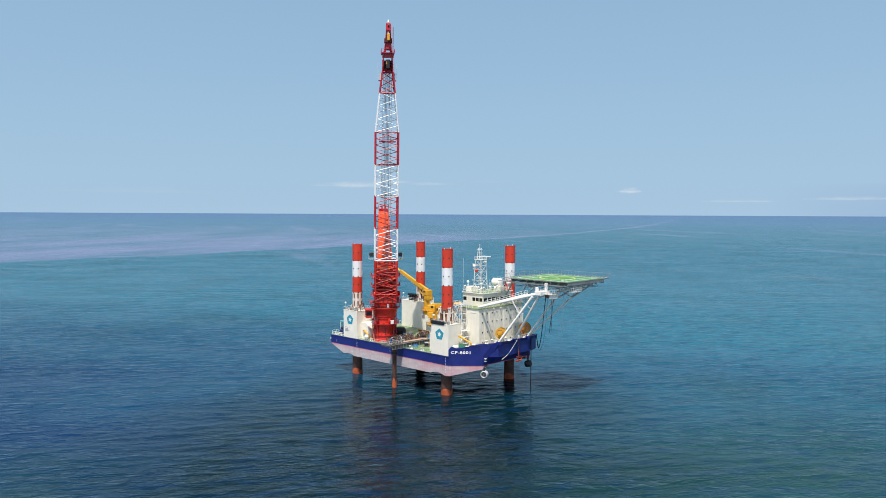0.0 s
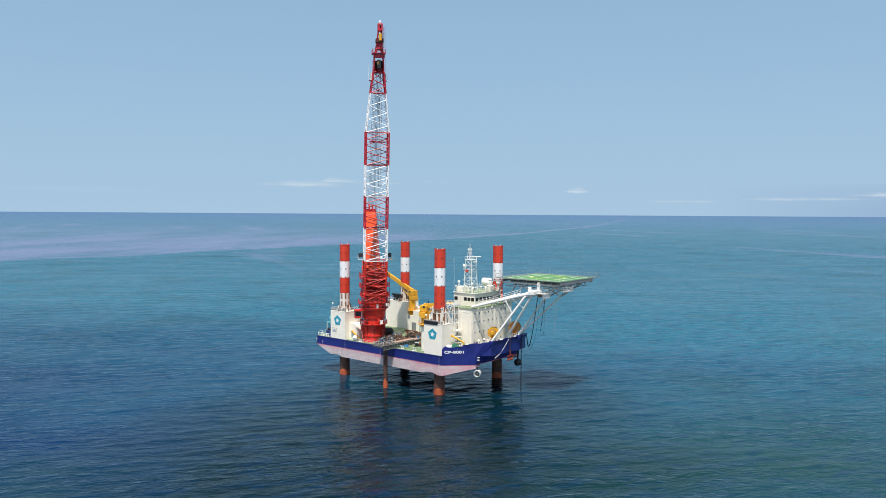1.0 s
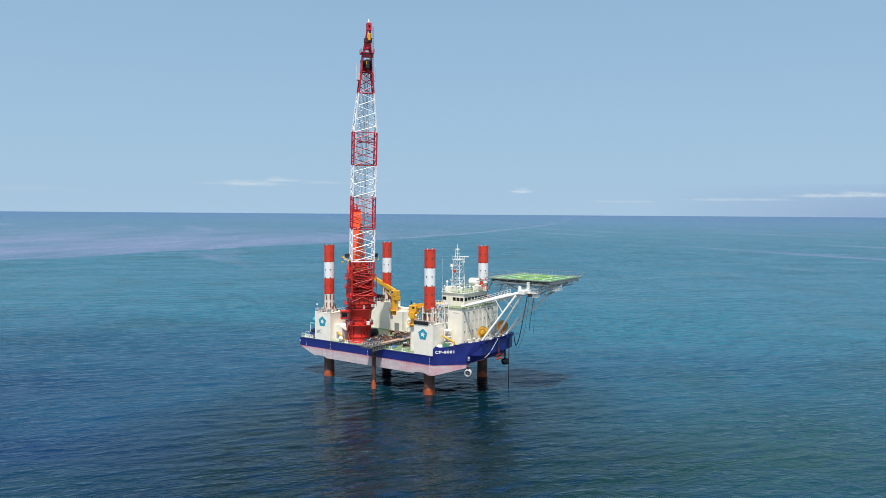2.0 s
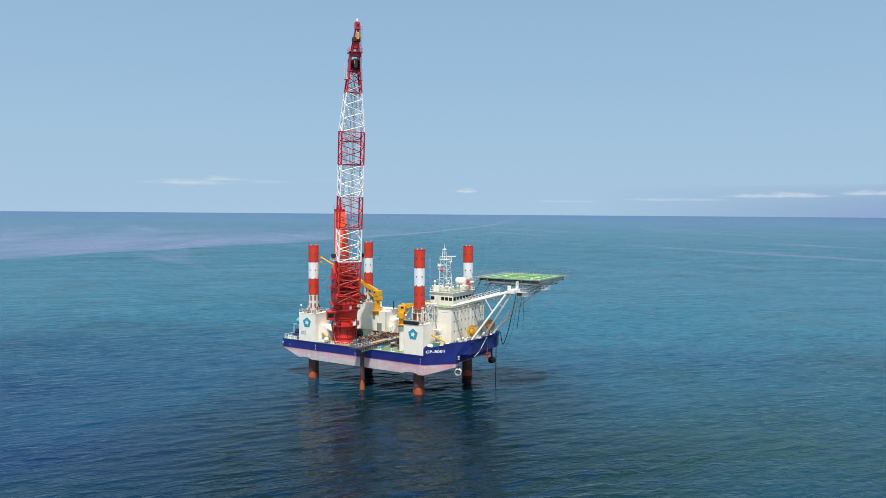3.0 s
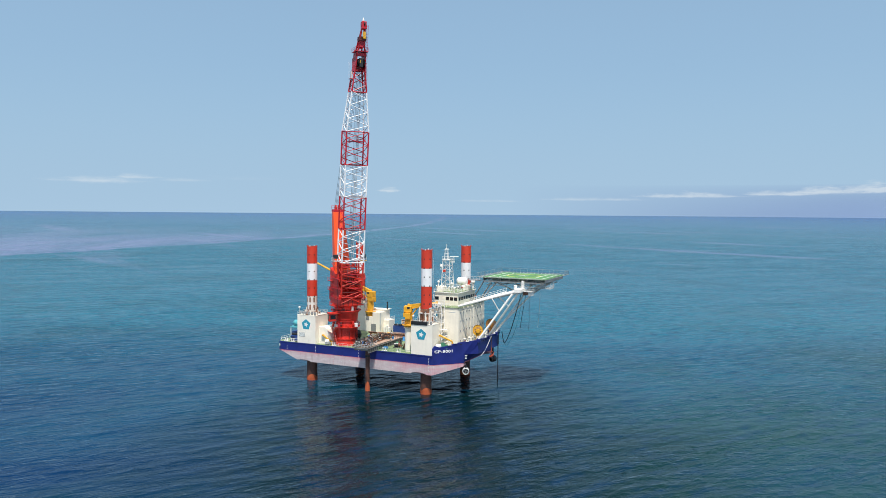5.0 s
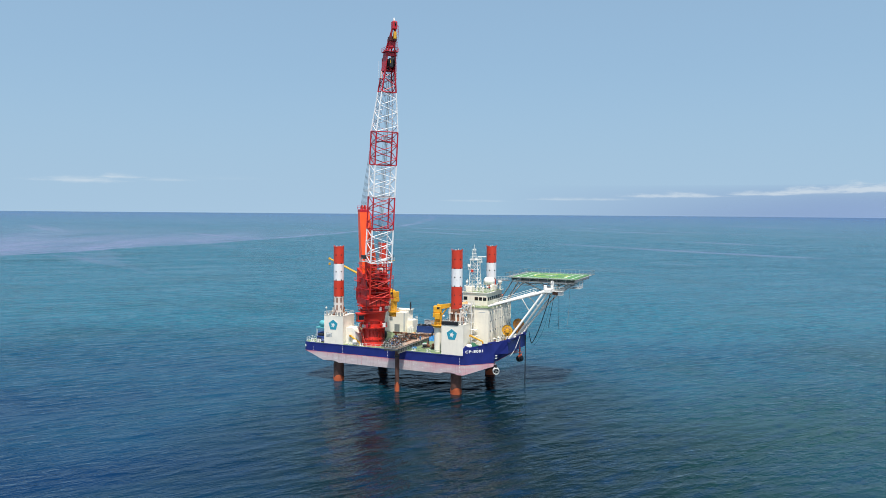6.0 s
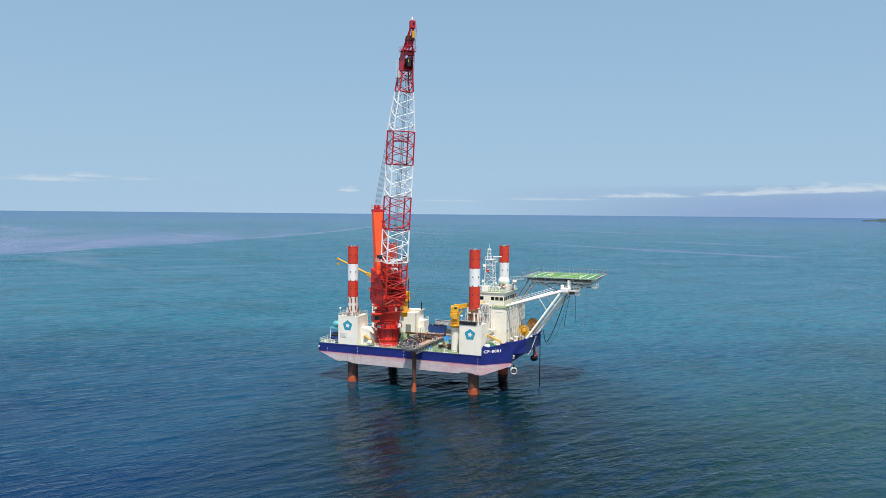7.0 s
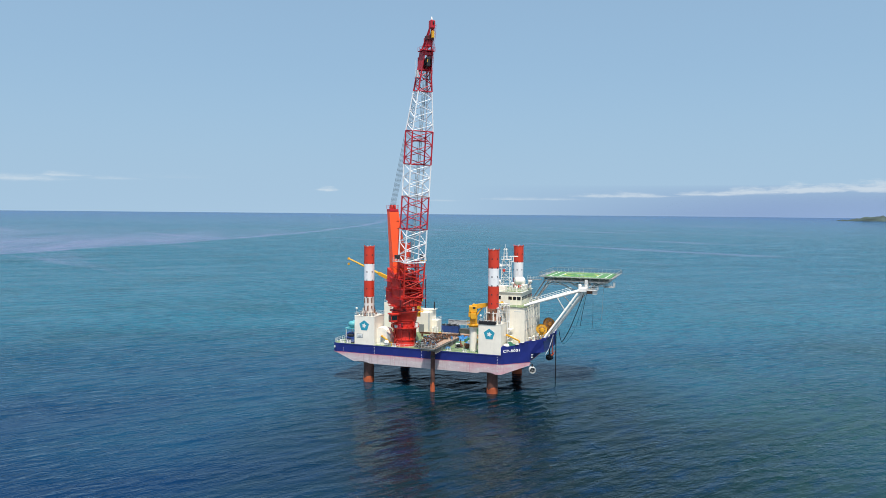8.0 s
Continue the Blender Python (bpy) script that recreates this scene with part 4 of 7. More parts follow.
                head.faces.new((lo[m], lo[n2], hi2[n2], hi2[m]))
    box(head, u - 2.7, u - 2.2, -1.6, 1.6, 97.6, 101.5)
    box(head, u + 0.2, u + 1.0, -1.7, 1.7, 101.8, 102.7)
    hd = part("boom_head", head, BOOMRED, crane, "dark red boom head plates")
    for k in range(5):
        v = -0.9 + 0.45 * k
        part("head_sheave", lathe(bm_new(), [(0.95, v - 0.12), (0.7, v), (0.95, v + 0.12)], 20, (u + 0.3, 99.8), "y"), DARK, hd, smooth=True)
    part("hook_block", box(bm_new(), u + 0.4, u + 1.3, -0.6, 0.6, 98.4, 101.2, 0.2), DARK, hd)
    part("hook_block_cheek", box(bm_new(), u + 0.38, u + 1.34, -0.5, -0.3, 99.6, 100.5), YELLOW, hd)
    part("head_platform", box(bm_new(), u - 1.9, u + 1.7, -2.0, 2.0, 103.0, 103.2), BOOMRED, hd)
    railing("rail", [(u - 1.9, -2.0, 103.2), (u + 1.7, -2.0, 103.2), (u + 1.7, 2.0, 103.2), (u - 1.9, 2.0, 103.2)], "", 1.1, 1.3, BOOMRED, hd)
    # short jib above the head
    jib = bm_new()
    tip = Vector((16.0, 0, 111.6))
    for v in (-0.95, 0.95):
        tube(jib, (u + 1.2, v, 103.4), (tip.x - 0.1, v * 0.45, tip.z - 1.0), 0.24, 8)
        tube(jib, (u - 1.3, v, 103.6), (tip.x - 1.0, v * 0.45, tip.z - 2.4), 0.24, 8)
        tube(jib, (u - 1.3, v, 103.6), (tip.x - 0.1, v * 0.45, tip.z - 1.0), 0.14, 6)
    jb = part("jib", jib, BOOMRED, crane, "short red jib at the boom tip")
    part("jib_plate", prism(bm_new(), [(u - 0.6, -0.7), (u + 1.8, -0.7), (u + 1.8, 0.7), (u - 0.6, 0.7)], 104.2, 107.0), BOOMRED, jb)
    part("jib_tip_box", box(bm_new(), tip.x - 1.0, tip.x + 0.5, -0.75, 0.75, tip.z - 2.4, tip.z - 0.1, 0.15), BOOMRED, jb)
    part("jib_sheave", lathe(bm_new(), [(0.6, -0.2), (0.6, 0.2)], 18, (tip.x + 0.2, tip.z - 0.9), "y"), DARK, jb, smooth=True)
    part("jib_hook", box(bm_new(), tip.x - 0.05, tip.x + 0.65, -0.4, 0.4, tip.z - 5.3, tip.z - 3.2, 0.12), YELLOW, jb)
    part("jib_walkway", box(bm_new(), u + 0.7, u + 2.4, -1.15, 1.15, 106.0, 107.3, 0.1), CAGE, jb)
    part("tip_lamp", lathe(bm_new(), [(0.15, tip.z), (0.3, tip.z + 0.2), (0.22, tip.z + 0.8), (0.05, tip.z + 1.1)], 12, (tip.x - 0.4, 0)), WHITE_CLEAN, jb, smooth=True)
    # ladder down the jib and boom
    lad = bm_new()
    for v in (1.05, 1.5):
        tube(lad, (front_u(91) - 0.6, v + 0.7, 90.0), (tip.x - 0.3, v, tip.z - 1), 0.05, 5)
    for k in range(26):
        z = 91.5 + k * 0.75
        t = (z - 90) / (tip.z - 91)
        uu = (front_u(91) - 0.6) * (1 - t) + (tip.x - 0.3) * t
        tube(lad, (uu, 1.05 + 0.7 * (1 - t), z), (uu, 1.5 + 0.7 * (1 - t), z), 0.035, 4)
    part("ladder", lad, BOOMRED, jb)
    for s in (-1, 1):
        bx = part("boom_outrigger", box(bm_new(), front_u(95) - 1.8, front_u(95) - 1.2, s * 2.2 - 0.25, s * 2.2 + 0.25, 95.0, 97.5), PALEGREY, hd)
        part("whip_aerial", tube(bm_new(), (front_u(95) - 1.5, s * 2.9, 95.5), (front_u(95) - 1.5, s * 2.9, 100.5), 0.05, 5), WHITE_CLEAN, hd)
        part("service_platform", box(bm_new(), front_u(93) - 2.2, front_u(93) - 0.6, s * 2.3 - 0.45, s * 2.3 + 0.45, 95.2, 95.3), BOOMRED, hd)
    # catwalk and side platforms
    cat = part("catwalk", box(bm_new(), front_u(77.5) - 3.6, front_u(77.5) - 0.6, -2.4, 2.8, 76.6, 76.75), BOOMRED, crane)
    railing("rail", [(front_u(77.5) - 0.6, -2.4, 76.75), (front_u(77.5) - 0.6, 2.8, 76.75)], "", 1.1, 0.9, BOOMRED, cat)
    for s in (-1, 1):
        pf = part("lamp_platform", box(bm_new(), 1.6, 4.4, s * 3.6 - (1.9 if s < 0 else 0), s * 3.6 + (1.9 if s > 0 else 0), 39.4, 39.55), YELLOW if s > 0 else PALEGREY, crane)
        part("floodlight", box(bm_new(), 2.6, 3.9, s * 4.6 - 0.7, s * 4.6 + 0.7, 40.2, 41.5, 0.15), DARK, pf)
        railing("rail", [(1.7, s * 5.4, 39.55), (4.3, s * 5.4, 39.55)], "", 1.0, 0.9, PALEGREY, pf)
    # ropes: luffing pendants and hoist falls, spine ladder
    for k in range(6):
        v = -0.9 + 0.36 * k
        part("pendant_rope", tube(bm_new(), (-8.9, v, 56.9), (u - 2.2, v * 1.2, 101.2), 0.05, 4), ROPE, crane)
    for k in range(4):
        v = -0.6 + 0.4 * k
        part("hoist_rope", tube(bm_new(), (2.3, v, 29.8), (u - 0.4, v, 99.6), 0.045, 4), ROPE, crane)
    spine = bm_new()
    for v in (0.7, 1.35):
        tube(spine, (front_u(40) - 3.6, v, 40), (front_u(97) - 2.4, v, 97), 0.08, 5)
    for k in range(57):
        z = 40.5 + k
        uu = front_u(z) - 3.6 + 1.2 * (z - 40) / 57
        tube(spine, (uu, 0.7, z), (uu, 1.35, z), 0.05, 4)
    part("spine_ladder", spine, PALEGREY, crane)
    # lattice and stair round the machinery
    for k, (p, q) in enumerate((((4.7, -3.4, 26.0), (5.4, 3.4, 29.0)), ((4.7, 3.4, 26.0), (5.4, -3.4, 29.0)), ((4.9, -3.4, 30.0), (5.9, 3.4, 33.5)), ((4.9, 3.4, 30.0), (5.9, -3.4, 33.5)))):
        part("front_brace", tube(bm_new(), p, q, 0.16, 6), RED, crane)
    for s in (-1, 1):
        part("foot_pin", lathe(bm_new(), [(0.75, s * 2.6), (0.75, s * 3.9)], 16, (4.2, 28.2), "y"), RED, crane, smooth=True)
        part("access_ladder", box(bm_new(), -0.3, 0.3, s * 3.75 - 0.06, s * 3.75 + 0.06, 12.6, 23.0), RED, crane)
    # pipe runs, lockers and service platforms round the turret
    rk = random.Random(8)
    for k in range(7):
        a = 2 * math.pi * k / 7 + 0.1
        r = 3.42 if k % 2 else 3.5
        z0, z1 = rk.uniform(12.6, 14.5), rk.uniform(18.0, 22.0)
        part("pipe_run", tube(bm_new(), (math.cos(a) * r, math.sin(a) * r, z0), (math.cos(a) * (r + 0.25), math.sin(a) * (r + 0.25), z1), rk.choice((0.06, 0.09, 0.12)), 6), (RED, CAGE, BOOMRED)[k % 3], crane)
    for k in range(14):
        a = radians(-130 + 260 * k / 13)
        z = rk.choice((18.3, 23.55, 25.3, 27.5))
        r = 4.1 if z < 24 else 4.6
        w, hgt = rk.uniform(0.25, 0.55), rk.uniform(0.6, 1.5)
        o = part("turret_locker", box(bm_new(), -0.35, 0.35, -w, w, 0, hgt, 0.04), (BOOMRED, CAGE, RED, PALEGREY)[k % 4], crane)
        o.matrix_local = pose(math.cos(a) * r, math.sin(a) * r, z, 0, 0, math.degrees(a))
    for z, u0, u1 in ((27.5, 0.5, 5.6), (30.7, -1.0, 5.4), (33.8, -2.0, 5.6)):
        for s in (-1, 1):
            sp = part("service_platform", box(bm_new(), u0, u1, min(s * 3.6, s * 4.6), max(s * 3.6, s * 4.6), z, z + 0.09), BOOMRED, crane)
            railing("rail", [(u0, s * 4.55, z + 0.09), (u1, s * 4.55, z + 0.09)], "", 1.05, 0.9, RED, crane)
            part("platform_ladder", box(bm_new(), u1 - 0.5, u1 - 0.1, min(s * 4.5, s * 4.56), max(s * 4.5, s * 4.56), z - 3.0, z), CAGE, sp)
    for k in range(9):
        z = 28.4 + 1.15 * k
        part("boom_foot_bar", tube(bm_new(), (front_u(z) - 0.2, -3.2, z), (front_u(z) - 0.2, 3.2, z + rk.uniform(-0.2, 0.2)), 0.09, 5), (BOOMRED, CAGE)[k % 2], crane)
    for k in range(5):
        part("sheave_nest", lathe(bm_new(), [(0.7, -1.6 + 0.75 * k), (0.5, -1.5 + 0.75 * k), (0.7, -1.4 + 0.75 * k)], 16, (2.6, 33.4), "y"), CAGE, crane, smooth=True)
    part("motor_housing", box(bm_new(), 1.2, 3.6, -2.4, -0.4, 27.4, 28.6, 0.1), BOOMRED, crane)
    part("motor_housing", box(bm_new(), 1.4, 3.4, 0.6, 2.5, 31.5, 33.0, 0.1), CAGE, crane)
    # inclined stair on the pedestal
    st = bm_new()
    tube(st, (2.0, -3.6, 12.6), (-1.6, -4.2, 17.9), 0.12, 5)
    tube(st, (2.6, -3.8, 13.6), (-1.2, -4.4, 19.0), 0.06, 5)
    part("pedestal_stair", st, RED, crane)
    return crane


build_main_crane()


# ---- deck cranes ----
def deck_crane(x, y, base_z, head_z, tip, pedestal_mat, label, r=1.15, post_h=4.2):
    c = thing("deck_crane", label, "crane", "deck cranes")
    yaw = math.atan2(tip[1] - y, tip[0] - x)
    c.matrix_world = pose(x, y, 0, 0, 0, math.degrees(yaw))
    reach, rise = math.hypot(tip[0] - x, tip[1] - y), tip[2]
    col_top = head_z - post_h
    part("pedestal", lathe(bm_new(), [(r * 0.95, base_z), (r * 0.95, col_top - 0.3), (r * 1.25, col_top - 0.3), (r * 1.25, col_top)], 24), pedestal_mat, c, smooth=True)
    post = bm_new()
    lathe(post, [(1.2, col_top), (1.12, head_z - 0.9)], 20)
    box(post, -1.45, 1.0, -1.3, 1.3, head_z - 1.7, head_z + 0.35, 0.2)
    lathe(post, [(r * 1.15, col_top), (r * 1.15, col_top + 0.5), (r * 0.8, col_top + 1.1)], 16)
    lathe(post, [(0.45, head_z + 0.3), (0.5, head_z + 0.7), (0.2, head_z + 0.95)], 12)
    part("king_post", post, YELLOW, c)
    hub = Vector((0.2, 0, head_z))
    end = Vector((reach, 0, rise))
    mid = hub.lerp(end, 0.55)
    arm = bm_new()
    for a, b, w0, w1 in ((hub, mid, 0.72, 0.55),):
        d = (b - a).normalized()
        n = Vector((-d.z, 0, d.x))
        q0 = [arm.verts.new(a + n * sz * w0 + Vector((0, sy * 0.48, 0))) for sz, sy in ((-1, -1), (-1, 1), (1, 1), (1, -1))]
        q1 = [arm.verts.new(b + n * sz * w1 + Vector((0, sy * 0.42, 0))) for sz, sy in ((-1, -1), (-1, 1), (1, 1), (1, -1))]
        for i in range(4):
            j = (i + 1) % 4
            arm.faces.new((q0[i], q0[j], q1[j], q1[i]))
        arm.faces.new(q0[::-1])
        arm.faces.new(q1)
    part("boom", arm, YELLOW, c)
    ext = bm_new()
    tube(ext, mid, end, 0.42, 4, 0.28)
    part("boom_extension", ext, YELLOW, c)
    part("luffing_cylinder", tube(bm_new(), (0.9, 0, head_z - 2.8), hub.lerp(end, 0.3) - Vector((0, 0, 0.5)), 0.2, 10), YELLOW, c, smooth=True)
    part("tip_sheave", lathe(bm_new(), [(0.45, -0.2), (0.45, 0.2)], 14, (end.x, end.z), "y"), YELLOW, c, smooth=True)
    part("hook_rope", tube(bm_new(), end, end - Vector((0, 0, 1.6)), 0.04, 4), DARK, c)
    part("hook", box(bm_new(), end.x - 0.35, end.x + 0.35, -0.3, 0.3, end.z - 2.4, end.z - 1.6, 0.1), YELLOW, c)
    part("winch_housing", box(bm_new(), -1.6, 0.6, -1.2, 1.2, head_z - 3.1, head_z - 1.71, 0.12), YELLOW, c)
    part("service_ring", lathe(bm_new(), [(r * 0.9, col_top + 0.6), (r * 1.7, col_top + 0.6), (r * 1.7, col_top + 0.72), (r * 0.9, col_top + 0.72)], 20, ring=True), YELLOW, c)
    for k in range(9):
        a = 2 * math.pi * k / 9
        part("ring_post", tube(bm_new(), (math.cos(a) * r * 1.65, math.sin(a) * r * 1.65, col_top + 0.7), (math.cos(a) * r * 1.65, math.sin(a) * r * 1.65, col_top + 1.7), 0.05, 5), YELLOW, c)
    part("ring_rail", path_tube(bm_new(), [(math.cos(math.pi * k / 9) * r * 1.65, math.sin(math.pi * k / 9) * r * 1.65, col_top + 1.7) for k in range(19)], 0.05, 5), YELLOW, c)
    part("hydraulic_hose", path_tube(bm_new(), [(0.5, 0.6, head_z - 2.6), (1.1, 0.7, head_z - 1.2), (1.4, 0.62, head_z + 0.2), (2.2, 0.55, head_z + 0.7)], 0.07, 5), BLACK, c, smooth=True)
    part("head_plate", box(bm_new(), -0.3, 0.5, -1.36, 1.36, head_z - 0.5, head_z + 0.1), DARK, c)
    part("operator_seat", box(bm_new(), -0.9, 0.7, -1.9, -0.95, head_z - 3.6, head_z - 1.7, 0.1), YELLOW, c)
    return c


deck_crane(-15.3, 12.9, 17.7, 26.3, (-45.1, 17.2, 37.2), YELLOW, "yellow telescopic deck crane with its boom raised aft", 1.2, 7.6)
deck_crane(14.4, -14.2, DECK_Z + 0.05, 26.0, (22.6, -11.4, 27.4), WHITE, "yellow folded deck crane on a white column", 1.25, 6.2)

# ---- accommodation ----
HX0, HX1, HY, HZ = 22.4, 29.5, 10.5, 26.0


def build_house():
    h = thing("deckhouse", "cream-white accommodation block with square portholes and a wheelhouse on top", "deckhouse")
    wall = part("wall_block", box(bm_new(), HX0, HX1, -HY, HY, DECK_Z + 0.05, HZ, 0.06), CREAM, h)
    # portholes on the forward face
    hole = None
    for k in range(9):
        for row, z in enumerate((15.9, 18.9, 21.9, 24.5)):
            y = -8.9 + 2.25 * k
            if row == 3 and k == 4:
                continue
            if row == 0 and k > 6:
                continue
            m = Matrix.Translation((HX1 + 0.0, y, z))
            if hole is None:
                hole = part("porthole", box(bm_new(), -0.05, 0.06, -0.24, 0.24, -0.28, 0.28, 0.03), PALEGREY, h)
                pane = part("pane", box(bm_new(), 0.05, 0.08, -0.17, 0.17, -0.21, 0.21), GLASS, hole)
                hole.matrix_local = m
                first_pane = pane
            else:
                o = again(hole, m)
                p = new("pane", first_pane.data)
                p.parent = o
    for k in range(10):
        part("wall_stiffener", box(bm_new(), HX1, HX1 + 0.06, -10.05 + 2.25 * k - 0.03, -10.05 + 2.25 * k + 0.03, DECK_Z + 1.9, HZ - 0.2), CREAM, h)
    # brackets added only to throw shadow streaks down the forward wall
    for k in range(5):
        y = -7.5 + 3.4 * k
        part("streak_bracket", box(bm_new(), HX1, HX1 + 0.55, y - 0.16, y + 0.16, HZ - 0.5, HZ - 0.08, 0.03), CREAM, h)
    part("roof_deck", box(bm_new(), HX0 - 0.3, HX1 + 0.25, -HY - 0.25, HY + 0.25, HZ, HZ + 0.16, 0.03), DECK, h, "green-painted roof deck")
    railing("rail", [(HX0, -HY, HZ + 0.16), (HX1 - 2.5, -HY, HZ + 0.16)], "", 1.1, 1.5, WHITE_CLEAN, h)
    railing("rail", [(HX1, -HY + 2.0, HZ + 0.16), (HX1, HY, HZ + 0.16), (HX0, HY, HZ + 0.16)], "", 1.1, 1.5, WHITE_CLEAN, h)
    # wheelhouse
    wx0, wx1, wy0, wy1, wz = 19.3, 27.4, -6.2, 7.5, 30.0
    wh = part("wheelhouse", box(bm_new(), wx0, wx1, wy0, wy1, HZ + 0.1, wz, 0.06), CREAM, h)
    for x, w in ((20.1, 1.3), (23.75, 1.15), (25.15, 1.15), (26.55, 1.15)):
        part("window", box(bm_new(), x - w / 2, x + w / 2, wy0 - 0.05, wy0 + 0.05, 27.7, 28.75, 0.04), GLASS, wh)
    for k in range(7):
        y = wy0 + 1.1 + 1.9 * k
        part("window", box(bm_new(), wx1 - 0.05, wx1 + 0.05, y - 0.75, y + 0.75, 27.7, 28.75, 0.04), GLASS, wh)
    part("visor", box(bm_new(), wx0 - 0.3, wx1 + 0.4, wy0 - 0.35, wy1 + 0.35, wz, wz + 0.2, 0.04), WHITE_CLEAN, wh)
    part("roof_paint", box(bm_new(), wx0, wx1 + 0.1, wy0, wy1, wz + 0.2, wz + 0.23), DECK, wh)
    railing("rail", [(wx0, wy0, wz + 0.2), (wx1, wy0, wz + 0.2), (wx1, wy1, wz + 0.2), (wx0, wy1, wz + 0.2)], "", 1.1, 1.3, WHITE_CLEAN, wh, True)
    # upper box and lockers on the wheelhouse roof
    part("roof_locker", box(bm_new(), 19.9, 22.0, -5.6, -3.4, wz + 0.2, wz + 1.9, 0.05), WHITE, h)
    part("roof_locker", box(bm_new(), 25.0, 26.6, 3.0, 5.2, wz + 0.2, wz + 1.7, 0.05), WHITE, h)
    part("side_step", box(bm_new(), 24.0, 24.8, -HY - 0.9, -HY, 17.0, 17.2), WHITE_CLEAN, h)
    # outside doors and a plate
    d = part("door", box(bm_new(), 23.3, 24.15, -HY - 0.05, -HY + 0.03, 14.2, 16.2, 0.03), PALEGREY, h)
    part("door_handle", box(bm_new(), 23.4, 23.5, -HY - 0.1, -HY - 0.05, 15.1, 15.3), DARK, d)
    part("name_plate", box(bm_new(), 26.2, 28.4, -HY - 0.04, -HY, 24.6, 24.8), PALEGREY, h)
    return h


build_house()


def radar_mast():
    m = thing("radar_mast", "white lattice radar mast with scanners on the wheelhouse roof", "mast")
    bx, by, z0, z1 = 20.7, 0.4, 30.2, 39.9
    w0, w1 = 1.55, 1.15
    feet = [(-1, -1), (1, -1), (1, 1), (-1, 1)]
    for a, b in feet:
        part("mast_leg", tube(bm_new(), (bx + a * w0, by + b * w0, z0), (bx + a * w1, by + b * w1, z1), 0.11, 6), WHITE_CLEAN, m)
    n = 5
    for i in range(4):
        (a0, b0), (a1, b1) = feet[i], feet[(i + 1) % 4]
        for k in range(n):
            p, q = k / n, (k + 1) / n
            wp, wq = w0 + (w1 - w0) * p, w0 + (w1 - w0) * q
            s, e = ((a0, b0), (a1, b1)) if k % 2 else ((a1, b1), (a0, b0))
            part("mast_brace", tube(bm_new(), (bx + s[0] * wp, by + s[1] * wp, z0 + (z1 - z0) * p), (bx + e[0] * wq, by + e[1] * wq, z0 + (z1 - z0) * q), 0.06, 5), WHITE_CLEAN, m)
            part("mast_bar", tube(bm_new(), (bx + a0 * wq, by + b0 * wq, z0 + (z1 - z0) * q), (bx + a1 * wq, by + b1 * wq, z0 + (z1 - z0) * q), 0.06, 5), WHITE_CLEAN, m)
    part("mast_platform", box(bm_new(), bx - 1.4, bx + 1.4, by - 1.4, by + 1.4, z1 - 0.1, z1 + 0.1), WHITE_CLEAN, m)
    railing("rail", [(bx - 1.3, by - 1.3, z1), (bx + 1.3, by - 1.3, z1), (bx + 1.3, by + 1.3, z1)], "", 1.0, 0.8, WHITE_CLEAN, m)
    part("scanner_post", tube(bm_new(), (bx + 2.2, by, z1 - 0.6), (bx + 2.2, by, z1 + 1.0), 0.12, 8), WHITE_CLEAN, m)
    part("scanner_arm", box(bm_new(), bx + 1.0, bx + 2.4, by - 0.15, by + 0.15, z1 - 0.8, z1 - 0.5), WHITE_CLEAN, m)
    o = part("radar_scanner", box(bm_new(), -1.4, 1.4, -0.16, 0.16, -0.16, 0.16, 0.05), WHITE_CLEAN, m)
    o.matrix_local = pose(bx + 2.3, by, z1 + 1.05, 0, 0, 28)
    for a, b in feet:
        part("top_leg", tube(bm_new(), (bx - 0.4 + a * 0.55, by + b * 0.55, z1), (bx - 0.4 + a * 0.3, by + b * 0.3, z1 + 3.6), 0.09, 5), WHITE_CLEAN, m)
    for k in range(3):
        z = z1 + 0.9 + 1.1 * k
        part("top_bar", box(bm_new(), bx - 1.1, bx + 0.3, by - 0.5, by + 0.5, z, z + 0.1), WHITE_CLEAN, m)
    part("aerial", tube(bm_new(), (bx - 0.4, by, z1 + 3.5), (bx - 0.4, by, z1 + 4.9), 0.07, 5), WHITE_CLEAN, m)
    for k, (zz, ww) in enumerate(((33.4, 1.5), (36.9, 1.2), (38.3, 1.4))):
        part("yard", tube(bm_new(), (bx - ww - 0.6, by - 1.3, zz), (bx + ww + 0.6, by - 1.3, zz), 0.05, 5), WHITE_CLEAN, m)
        part("yard_lamp", box(bm_new(), bx - ww - 0.75, bx - ww - 0.45, by - 1.45, by - 1.15, zz - 0.15, zz + 0.3, 0.04), PALEGREY, m)
    for k in range(18):
        part("ladder_rung", box(bm_new(), bx + 0.2, bx + 0.65, by - 1.36, by - 1.32, 30.6 + 0.5 * k, 30.65 + 0.5 * k), PALEGREY, m)
    part("signal_lamp", box(bm_new(), bx - 0.9, bx - 0.1, by - 1.7, by - 1.1, 36.0, 36.8, 0.1), LEGRED, m)
    part("small_dome", lathe(bm_new(), [(0.1, 37.4), (0.42, 37.7), (0.42, 38.1), (0.1, 38.5)], 14, (bx - 1.7, by - 1.2)), WHITE_CLEAN, m, smooth=True)
    return m


radar_mast()


